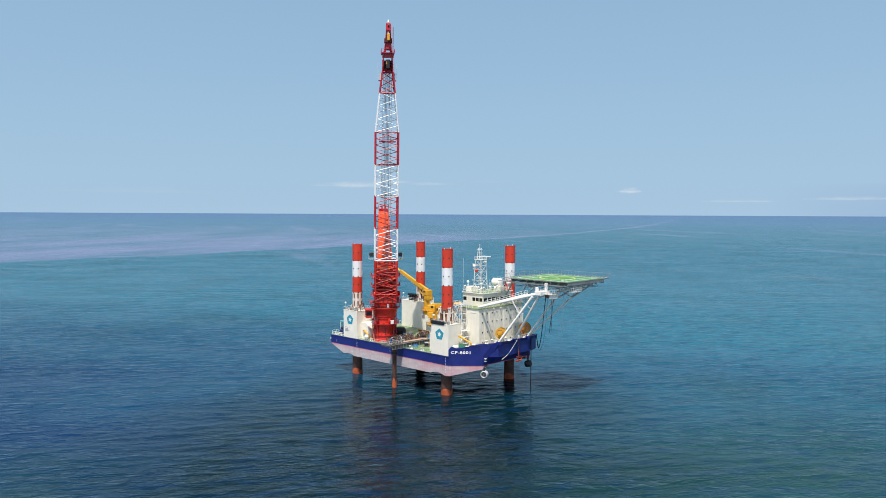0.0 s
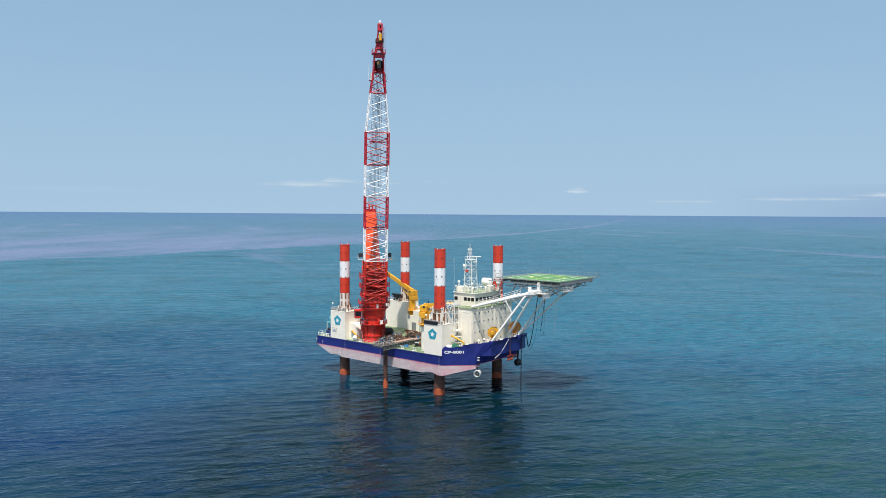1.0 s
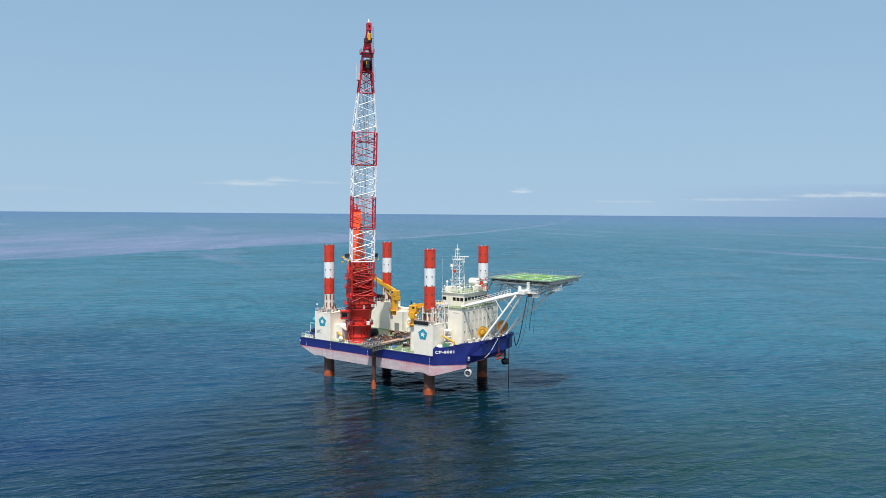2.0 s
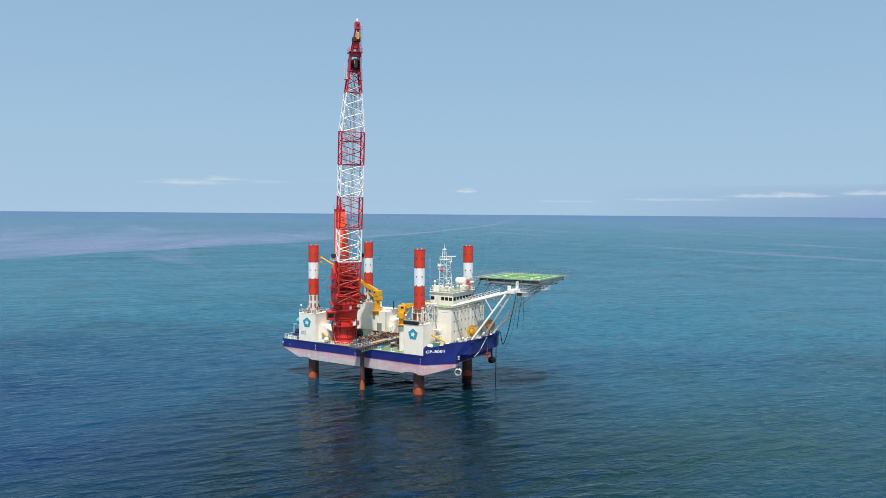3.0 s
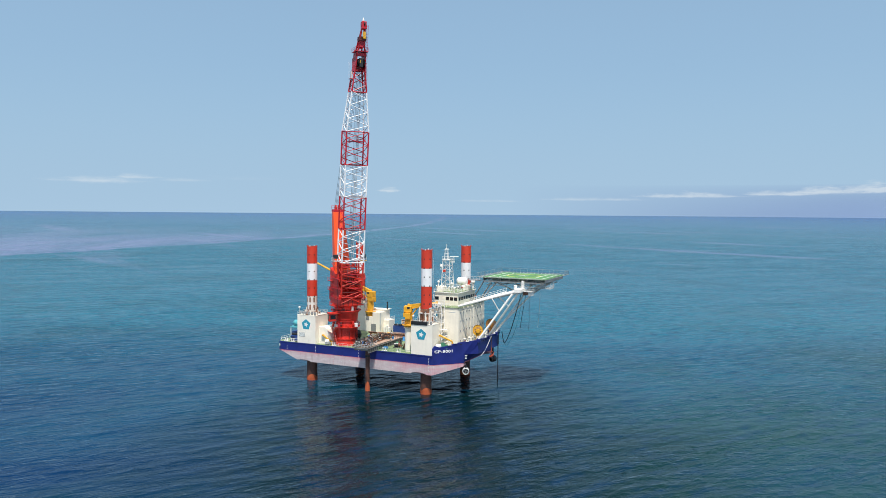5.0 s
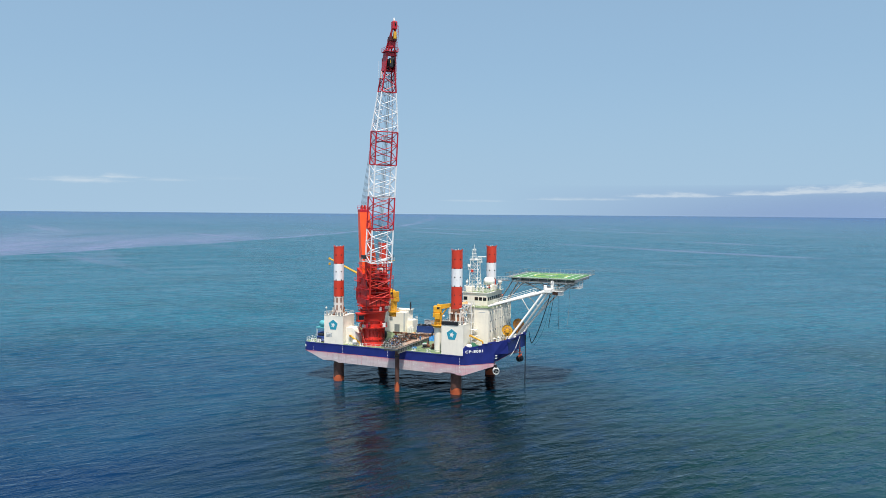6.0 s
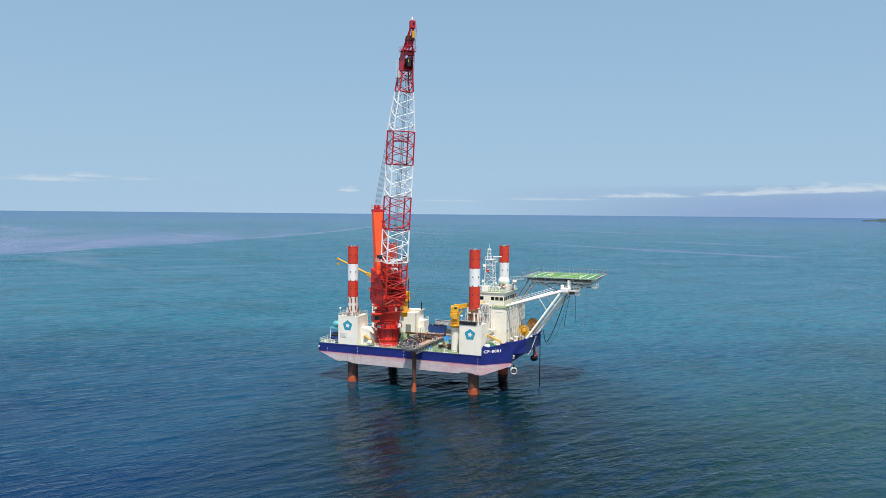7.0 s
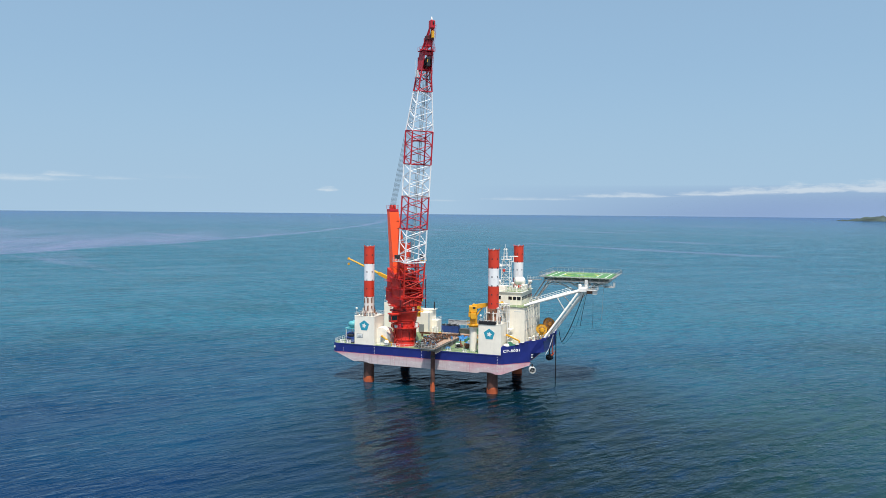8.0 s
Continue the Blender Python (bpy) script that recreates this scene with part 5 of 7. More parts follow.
def radome(x, y, z, r, label):
    d = thing("radome", label, "antenna dome", "antenna domes")
    prof = [(r * 0.5, z - r * 1.25), (r * 0.55, z - r * 0.85)] + [(r * math.cos(radians(a)), z + r * math.sin(radians(a))) for a in range(-50, 90, 14)] + [(0.02, z + r)]
    part("dome", lathe(bm_new(), prof, 24, (x, y)), WHITE_CLEAN, d, smooth=True)
    part("foot", lathe(bm_new(), [(r * 0.35, 30.2), (r * 0.35, z - r * 1.2)], 12, (x, y)), WHITE_CLEAN, d, smooth=True)
    return d


radome(27.0, 6.6, 32.6, 0.75, "small white satellite dome on the wheelhouse roof")
radome(23.6, -2.6, 32.6, 0.4, "small white satellite dome on the wheelhouse roof")
radome(19.9, -4.6, 33.2, 0.42, "small white satellite dome on the wheelhouse roof")
whip = thing("whip_antenna", "thin white whip antenna beside the wheelhouse", "antenna")
part("rod", tube(bm_new(), (18.5, -5.2, 29.0), (18.4, -5.2, 40.5), 0.03, 5), WHITE_CLEAN, whip)
part("socket", tube(bm_new(), (18.5, -5.2, 27.0), (18.5, -5.2, 29.2), 0.12, 6), WHITE_CLEAN, whip)


def stair_tower():
    s = thing("stair_tower", "white steel stair tower between jacking house and deckhouse", "stairs")
    x0, x1, y0, y1 = 20.4, 24.9, -13.0, -10.9
    levels = (21.5, 24.3, 27.1)
    for x in (x0, x1):
        for y in (y0, y1):
            part("post", tube(bm_new(), (x, y, JZ if x < 24 else 14.2), (x, y, 27.6), 0.13, 6), WHITE_CLEAN, s)
    for k, z in enumerate(levels):
        part("landing", box(bm_new(), x0, x1, y0, y1, z, z + 0.12), WHITE_CLEAN, s)
        railing("rail", [(x0, y0, z + 0.1), (x1, y0, z + 0.1), (x1, y1, z + 0.1)], "", 1.1, 1.1, WHITE_CLEAN, s)
    for k, (za, zb) in enumerate(((21.5, 24.3), (24.3, 27.1))):
        xa, xb = (x0 + 0.4, x1 - 0.4) if k % 2 else (x1 - 0.4, x0 + 0.4)
        fl = part("stair_stringer", tube(bm_new(), (xa, y0 + 0.2, za), (xb, y0 + 0.2, zb), 0.13, 4), WHITE_CLEAN, s)
        part("stair_stringer", tube(bm_new(), (xa, y0 + 1.0, za), (xb, y0 + 1.0, zb), 0.13, 4), WHITE_CLEAN, s)
        part("hand_rail", tube(bm_new(), (xa, y0, za + 1.0), (xb, y0, zb + 1.0), 0.05, 4), WHITE_CLEAN, fl)
        for q in range(9):
            f = (q + 0.5) / 9
            x, z = xa + (xb - xa) * f, za + (zb - za) * f
            part("tread", box(bm_new(), x - 0.15, x + 0.15, y0 + 0.2, y0 + 1.0, z, z + 0.05), WHITE_CLEAN, fl)
    for k in range(6):
        x = x0 + 0.2 + 0.8 * k
        part("diagonal", tube(bm_new(), (x, y0 - 0.1, 21.6), (x + (0.9 if k % 2 else -0.9), y0 - 0.1, 24.3), 0.06, 5), WHITE_CLEAN, s)
        part("diagonal", tube(bm_new(), (x, y0 - 0.1, 24.3), (x + (-0.9 if k % 2 else 0.9), y0 - 0.1, 27.1), 0.06, 5), WHITE_CLEAN, s)
    for z in (15.6, 17.5, 19.4):
        part("side_landing", box(bm_new(), 24.4, 26.2, y0, y1, z, z + 0.1), WHITE_CLEAN, s)
        part("side_flight", tube(bm_new(), (24.5, y0, z - 1.8), (26.1, y0, z), 0.12, 4), WHITE_CLEAN, s)
    for x in (20.0, 21.2, 22.4):
        part("brace", tube(bm_new(), (x, y0 - 1.2, 21.5), (x + 1.8, y0 - 0.2, 27.2), 0.09, 6), WHITE_CLEAN, s)
    # pipe and cable drops beside the flights
    for k in range(9):
        x = x0 - 0.3 + 0.55 * k
        part("cable_drop", path_tube(bm_new(), [(x, y0 - 0.35, JZ + 0.15), (x + 0.12 * (k % 3 - 1), y0 - 0.5, 24.0), (x + 0.3, y0 - 0.4, 26.2 + 0.25 * (k % 3)), (x + 1.0, y0 + 0.5, 26.9 + 0.2 * (k % 2))], 0.05 + 0.025 * (k % 3), 6), (WHITE, PALEGREY, WHITE_CLEAN, GREY)[k % 4], s, smooth=True)
    return s


stair_tower()

# ---- helideck and its arms ----
GX0, GX1, GY0, GY1, GZ = 33.0, 53.4, -0.3, 20.0, 35.0


def build_helideck():
    d = thing("helideck", "green square helideck with white and yellow markings on grey trusses", "helideck")
    part("deck_plate", box(bm_new(), GX0, GX1, GY0, GY1, GZ - 0.22, GZ), HELI, d, "green landing deck")
    cx, cy = (GX0 + GX1) / 2, (GY0 + GY1) / 2
    ring = bm_new()
    inner, outer = [], []
    for i in range(64):
        a = 2 * math.pi * i / 64
        for r, row in ((4.9, inner), (5.5, outer)):
            row.append([ring.verts.new((cx + math.cos(a) * r, cy + math.sin(a) * r, z)) for z in (GZ + 0.004, GZ + 0.02)])
    for i in range(64):
        j = (i + 1) % 64
        ring.faces.new((inner[i][1], inner[j][1], outer[j][1], outer[i][1]))
        ring.faces.new((outer[i][0], outer[i][1], outer[j][1], outer[j][0]))
        ring.faces.new((inner[i][0], inner[j][0], inner[j][1], inner[i][1]))
    part("touchdown_ring", ring, MARK_Y, d, "yellow ring")
    hm = bm_new()
    box(hm, cx - 1.5, cx + 1.5, cy - 1.05, cy - 0.65, GZ + 0.004, GZ + 0.02)
    box(hm, cx - 1.5, cx + 1.5, cy + 0.65, cy + 1.05, GZ + 0.004, GZ + 0.02)
    box(hm, cx - 0.2, cx + 0.2, cy - 0.65, cy + 0.65, GZ + 0.004, GZ + 0.02)
    part("landing_letter", hm, MARK_W, d, "white letter H")
    e = 1.4
    for x0, x1, y0, y1 in ((GX0 + e, GX1 - e, GY0 + e, GY0 + e + 0.35), (GX0 + e, GX1 - e, GY1 - e - 0.35, GY1 - e), (GX0 + e, GX0 + e + 0.35, GY0 + e + 0.4, GY1 - e - 0.4), (GX1 - e - 0.35, GX1 - e, GY0 + e + 0.4, GY1 - e - 0.4)):
        part("edge_line", box(bm_new(), x0, x1, y0, y1, GZ + 0.004, GZ + 0.018), MARK_W, d, "white line")
    for x0, x1 in ((GX0 + 4.2, GX0 + 4.6), (GX1 - 4.6, GX1 - 4.2)):
        part("edge_line", box(bm_new(), x0, x1, cy - 6.6, cy + 6.6, GZ + 0.004, GZ + 0.018), MARK_W, d, "white line")
    # underside grillage
    for k in range(8):
        x = GX0 + 0.2 + k * (GX1 - GX0 - 0.4) / 7
        part("beam", box(bm_new(), x - 0.14, x + 0.14, GY0 + 0.5, GY1 - 0.5, GZ - 1.1, GZ - 0.23), GREY, d)
    for k in range(6):
        y = GY0 + 0.2 + k * (GY1 - GY0 - 0.4) / 5
        part("girder", box(bm_new(), GX0 + 0.3, GX1 - 0.3, y - 0.12, y + 0.12, GZ - 1.45, GZ - 1.11), GREY, d)
    # lattice trusses under the grillage
    for k in range(4):
        y = GY0 + 1.0 + k * (GY1 - GY0 - 2.0) / 3
        part("truss_chord", tube(bm_new(), (GX0 + 1.0, y, GZ - 2.5), (GX1 - 2.0, y, GZ - 2.5), 0.11, 6), PALEGREY, d)
        for q in range(9):
            xa = GX0 + 1.0 + 2.0 * q
            part("truss_web", tube(bm_new(), (xa, y, GZ - (2.5 if q % 2 else 1.5)), (xa + 2.0, y, GZ - (1.5 if q % 2 else 2.5)), 0.07, 5), (PALEGREY, GREY)[q % 2], d)
    for k in range(5):
        x = GX0 + 1.0 + k * (GX1 - GX0 - 3.0) / 4
        part("truss_tie", tube(bm_new(), (x, GY0 + 1.0, GZ - 2.5), (x, GY1 - 1.0, GZ - 2.5), 0.09, 6), GREY, d)
    # perimeter net frames, leaning outwards
    o = 1.3
    corners = [(GX0, GY0), (GX1, GY0), (GX1, GY1), (GX0, GY1)]
    outs = [(GX0 - o, GY0 - o), (GX1 + o, GY0 - o), (GX1 + o, GY1 + o), (GX0 - o, GY1 + o)]
    for i in range(4):
        j = (i + 1) % 4
        a, b = Vector((*corners[i], GZ - 0.25)), Vector((*corners[j], GZ - 0.25))
        c, e2 = Vector((*outs[i], GZ + 0.12)), Vector((*outs[j], GZ + 0.12))
        part("net_bar", tube(bm_new(), c, e2, 0.07, 5), GREY, d)
        part("net_bar", tube(bm_new(), a.lerp(c, 0.5), b.lerp(e2, 0.5), 0.05, 5), GREY, d)
        for k in range(19):
            f = k / 18
            part("net_arm", tube(bm_new(), a.lerp(b, f), c.lerp(e2, f), 0.06, 5), PALEGREY, d)
            part("net_post", tube(bm_new(), c.lerp(e2, f), c.lerp(e2, f) + Vector((0, 0, 1.2)), 0.035, 5), GREY, d)
        part("net_top_bar", tube(bm_new(), c + Vector((0, 0, 1.2)), e2 + Vector((0, 0, 1.2)), 0.035, 5), GREY, d)
    # access platform at the aft corner
    pf = part("access_platform", box(bm_new(), 27.5, GX0 - 1.3, 0.5, 3.2, GZ - 1.4, GZ - 1.25), GREY, d)
    railing("rail", [(27.5, 0.5, GZ - 1.25), (GX0 - 1.3, 0.5, GZ - 1.25)], "", 1.1, 1.2, PALEGREY, pf)
    for x, y in ((28.2, 1.0), (28.2, 9.0), (28.2, 17.0)):
        part("deck_column", tube(bm_new(), (x, min(y, 9.5), HZ), (x + 5.0, y, GZ - 1.2), 0.22, 8), GREY, d)
    side = part("side_platform", box(bm_new(), 51.5, 54.5, 1.5, 5.5, GZ - 3.0, GZ - 2.85), PALEGREY, d)
    railing("rail", [(51.5, 1.5, GZ - 2.85), (54.5, 1.5, GZ - 2.85), (54.5, 5.5, GZ - 2.85)], "", 1.1, 0.8, PALEGREY, side)
    for x, y in ((51.6, 1.6), (54.4, 1.6), (54.4, 5.4)):
        part("hanger", tube(bm_new(), (x, y, GZ - 2.9), (x, y, GZ - 1.0), 0.08, 5), PALEGREY, side)
    return d


build_helideck()


def build_arms():
    a = thing("helideck_support", "white tubular struts and walkway beam carrying the helideck from the bow", "support frame")
    node = Vector((45.7, -2.8, 31.5))
    rows = (("strut", (35.2, -8.0, 16.7), (44.6, -4.6, 30.6), 0.35), ("strut", (35.6, -1.1, 16.8), (45.7, -3.0, 30.6), 0.35), ("strut", (35.7, 5.2, 16.9), (46.6, 8.0, 32.6), 0.28), ("strut", (33.2, 8.8, 16.0), (47.5, 19.0, 32.8), 0.28))
    for name, p, q, r in rows:
        s = part(name, tube(bm_new(), p, q, r, 14), WHITE_CLEAN, a, smooth=True)
        part("foot_plate", box(bm_new(), p[0] - 0.6, p[0] + 0.6, p[1] - 0.6, p[1] + 0.6, p[2] - 0.9, p[2] + 0.1, 0.05), BLUE, s)
    beam = part("walkway_beam", tube(bm_new(), (29.2, -10.2, 26.6), node, 0.36, 12, 0.5), WHITE_CLEAN, a, smooth=True)
    p0, p1 = Vector((30.5, -8.8, 27.4)), Vector((42.4, -4.0, 31.2))
    part("walkway_plate", tube(bm_new(), p0, p1, 0.12, 4), WHITE_CLEAN, beam)
    for k in range(15):
        p = p0.lerp(p1, k / 14)
        part("post", tube(bm_new(), p, p + Vector((0, 0, 1.1)), 0.045, 5), WHITE_CLEAN, beam)
    for h in (0.55, 1.1):
        part("rail", tube(bm_new(), p0 + Vector((0, 0, h)), p1 + Vector((0, 0, h)), 0.045, 5), WHITE_CLEAN, beam)
    second = part("walkway_beam", tube(bm_new(), (29.2, 6.5, 26.4), (46.2, 1.0, 30.9), 0.3, 10), PALEGREY, a, smooth=True)
    # node platform
    head = part("node_head", box(bm_new(), 44.7, 46.9, -3.8, 0.8, 30.9, 32.1, 0.12), WHITE_CLEAN, a)
    part("node_post", lathe(bm_new(), [(0.5, 31.8), (0.5, 34.2), (0.3, 34.4)], 14, (46.4, -0.45)), WHITE_CLEAN, head, smooth=True)
    part("node_post", lathe(bm_new(), [(0.55, 31.8), (0.55, 33.0), (0.3, 33.2)], 14, (44.9, -2.9)), WHITE_CLEAN, head, smooth=True)
    np_ = part("node_platform", box(bm_new(), 45.6, 50.0, -2.4, 1.4, 31.2, 31.35), PALEGREY, a)
    railing("rail", [(45.6, -2.4, 31.35), (50.0, -2.4, 31.35), (50.0, 1.4, 31.35)], "", 1.2, 0.9, PALEGREY, np_)
    part("winch", box(bm_new(), 46.8, 48.4, -1.6, 0.4, 30.2, 31.2, 0.1), RUSTY, np_)
    part("winch", box(bm_new(), 48.6, 49.8, -2.0, 0.6, 30.0, 31.1, 0.1), WHITE_CLEAN, np_)
    # braces under the deck; thick outer ones painted grey for the helideck's shade
    for p, q, r in (((41.0, -5.9, 25.2), (38.6, -6.3, 29.1), 0.2), ((42.7, -2.45, 26.5), (40.4, -5.3, 29.7), 0.18), ((46.5, 2.0, 31.0), (51.5, 8.0, 33.4), 0.24), ((46.5, 9.0, 32.2), (40.0, 15.0, 33.4), 0.2), ((36.0, 3.0, 33.3), (44.0, 8.0, 29.0), 0.2), ((44.0, 8.0, 29.0), (50.5, 14.0, 33.4), 0.24), ((36.5, 14.0, 33.3), (44.0, 16.4, 28.6), 0.2), ((44.0, 16.4, 28.6), (51.0, 17.0, 33.3), 0.24)):
        part("brace", tube(bm_new(), p, q, r, 8), PALEGREY if r > 0.19 and p[0] > 39 else WHITE_CLEAN, a, smooth=True)
    return a


build_arms()


def rope(name, pts, r, material, label, category, n=28):
    """A hanging line: a smooth curve through a few points."""
    pts = [Vector(p) for p in pts]
    out = []
    k = len(pts) - 1
    for i in range(k):
        p0, p1, p2, p3 = pts[max(i - 1, 0)], pts[i], pts[i + 1], pts[min(i + 2, k)]
        for j in range(n // k):
            t = j / (n // k)
            out.append(0.5 * (2 * p1 + (p2 - p0) * t + (2 * p0 - 5 * p1 + 4 * p2 - p3) * t * t + (3 * p1 - p0 - 3 * p2 + p3) * t ** 3))
    out.append(pts[-1])
    return tagged(part(name, path_tube(bm_new(), out, r, 6), material, smooth=True), label, category)


rope("fuel_hose", [(45.4, 0.8, 30.0), (44.4, 1.7, 27.0), (41.0, 5.2, 19.0), (38.6, 7.6, 14.6), (37.2, 8.6, 13.2), (36.3, 8.9, 16.8)], 0.12, BLACK, "black hose hanging in a loop at the bow", "hose")
rope("fuel_hose", [(45.8, 1.2, 30.0), (45.0, 2.0, 26.0), (42.2, 5.0, 18.0), (39.2, 7.4, 13.4), (37.4, 8.8, 12.6), (36.2, 9.2, 16.8)], 0.06, TEALTANK, "thin pale blue hose hanging at the bow", "hose")
rope("fuel_hose", [(46.0, 4.2, 30.4), (44.6, 4.8, 23.5), (43.9, 5.0, 19.0)], 0.08, BLACK, "black hose end hanging under the helideck", "hose")
rope("loose_rope", [(48.6, -0.8, 30.2), (48.7, -0.8, 24.0), (48.6, -0.9, 19.5)], 0.05, BLACK, "thin rope hanging from the strut platform", "rope")
rope("loose_rope", [(51.5, 1.0, 32.0), (51.3, 1.0, 25.0), (50.9, 0.8, 20.2)], 0.045, GREY, "thin rope hanging from the helideck", "rope")
rope("mooring_rope", [(36.5, -1.0, 16.6), (35.9, -4.2, 13.0), (35.4, -6.8, 11.4)], 0.09, PALEGREY, "pale mooring rope hanging down the bow", "rope")
rope("anchor_cable", [(35.8, 6.9, 16.9), (35.8, 6.9, 4.0), (35.8, 6.9, -1.5)], 0.15, BLACK, "dark cable hanging from the bow into the sea", "cable")


def thruster(x, y, z, yaw, tail, stem=1.9):
    t = thing("azimuth_thruster", "ducted thruster under the bow", "thruster", "thrusters", m=pose(x, y, z, 0, 0, yaw))
    part("duct", lathe(bm_new(), [(0.86, -0.75), (0.98, -0.7), (1.06, 0.0), (1.04, 0.75), (0.95, 0.8), (0.84, 0.7), (0.78, -0.65)], 32, (0, 0), "y", ring=True), tail, t, smooth=True)
    part("hub", lathe(bm_new(), [(0.05, -0.6), (0.22, -0.3), (0.24, 0.4), (0.1, 0.8)], 16, (0, 0), "y"), GREY, t, smooth=True)
    # dark disc added across the duct, standing in for its shaded inside
    part("dark_backing", lathe(bm_new(), [(0.02, 0.62), (0.8, 0.6), (0.8, 0.66), (0.02, 0.68)], 24, (0, 0), "y"), DARK, t)
    for k in range(4):
        b = part("blade", box(bm_new(), -0.2, 0.2, -0.06, 0.06, 0.2, 0.76), GREY, t)
        b.matrix_local = Matrix.Rotation(radians(90 * k + 20), 4, "Y") @ Matrix.Rotation(radians(28), 4, "Z")
    part("stem", tube(bm_new(), (0, 0, 0.9), (0, 0, stem), 0.26, 12), DARK, t, smooth=True)
    return t


thruster(32.3, -11.1, 7.2, 22, PALEGREY)
thruster(33.4, 8.6, 7.6, -14, DARK, 4.9)

an = thing("anchor", "rusty orange stocked anchor hung at the bow", "anchor")
part("shank", tube(bm_new(), (36.1, 0.3, 13.0), (36.1, 0.3, 10.4), 0.13, 8), RUSTORANGE, an)
for k in range(8):
    part("chain_link", tube(bm_new(), (36.18 - 0.02 * k, 0.3, 16.6 - 0.45 * k), (36.16 - 0.02 * k, 0.3, 16.12 - 0.45 * k), 0.09 if k % 2 else 0.06, 6), RUSTY, an)
part("crown", box(bm_new(), 35.85, 36.4, -1.0, 1.6, 9.95, 10.45, 0.12), RUSTORANGE, an)
part("stock", tube(bm_new(), (36.1, -1.1, 11.4), (36.1, 1.7, 11.4), 0.09, 6), RUSTORANGE, an)
for s in (-1, 1):
    part("fluke", tube(bm_new(), (36.1, 0.3 + s * 1.0, 10.2), (36.55, 0.3 + s * 1.35, 11.3), 0.17, 6, 0.05), RUSTORANGE, an)

# ---- bow deck gear ----


def reel(x, y, z, r, mat, label):
    c = thing("hose_reel", label, "reel", "bow reels", m=pose(x, y, z, 0, 0, 24))
    for s in (-0.9, 0.9):
        part("flange", lathe(bm_new(), [(r, s - 0.1), (r, s + 0.1), (r * 0.74, s + 0.1), (r * 0.74, s - 0.1)], 32, (0, 0), "y", ring=True), mat, c, smooth=True)
        part("hub_ring", lathe(bm_new(), [(r * 0.42, s - 0.12), (r * 0.42, s + 0.12), (r * 0.2, s + 0.12), (r * 0.2, s - 0.12)], 24, (0, 0), "y", ring=True), mat, c, smooth=True)
        for k in range(4):
            sp = part("spoke", box(bm_new(), -0.11, 0.11, s - 0.08, s + 0.08, -r * 0.95, r * 0.95), mat, c)
            sp.matrix_local = Matrix.Rotation(radians(45 * k), 4, "Y")
    part("drum", lathe(bm_new(), [(r * 0.3, -1.1), (r * 0.3, 1.1)], 24, (0, 0), "y"), mat, c, smooth=True)
    for k in range(9):
        q = -0.72 + 0.18 * k
        part("rope_turn", lathe(bm_new(), [(r * 0.55, q - 0.08), (r * 0.66, q), (r * 0.55, q + 0.08)], 24, (0, 0), "y"), BROWN, c, smooth=True)
    for s in (-1.2, 1.2):
        a = bm_new()
        tube(a, (-0.9, s, 14.1 - z), (0, s, 0.1), 0.14, 6)
        tube(a, (0.9, s, 14.1 - z), (0, s, 0.1), 0.14, 6)
        part("stand", a, mat, c)
    part("brake_box", box(bm_new(), -0.5, 0.4, -1.75, -1.3, -0.5, 0.5, 0.06), mat, c)
    return c


reel(33.7, -5.3, 18.9, 1.55, YELLOW, "large yellow rope reel in its frame on the bow")
reel(33.5, 6.6, 19.1, 1.75, REELRUST, "large rusty orange rope reel in its frame on the bow")


def winch(x, y, yaw, mats, label):
    w = thing("mooring_winch", label, "winch", "bow winches", m=pose(x, y, 14.1, 0, 0, yaw))
    part("bed", box(bm_new(), -1.2, 1.2, -0.8, 0.8, 0, 0.3, 0.03), mats[0], w)
    part("drum", lathe(bm_new(), [(0.8, -0.7), (0.8, -0.6), (0.5, -0.6), (0.5, 0.6), (0.8, 0.6), (0.8, 0.7)], 20, (0, 1.0), "y"), mats[1], w, smooth=True)
    part("motor", box(bm_new(), 0.7, 1.4, -0.5, 0.5, 0.3, 1.2, 0.08), mats[0], w)
    return w


winch(26.3, -14.6, 30, (GREENBOX, GREENBOX), "green mooring winch on the forecastle")
winch(32.2, -1.2, 80, (WHITE_CLEAN, PALEGREY), "pale grey anchor winch on the forecastle")
winch(31.4, 3.4, 80, (GREENBOX, PALEGREY), "green and grey anchor winch on the forecastle")


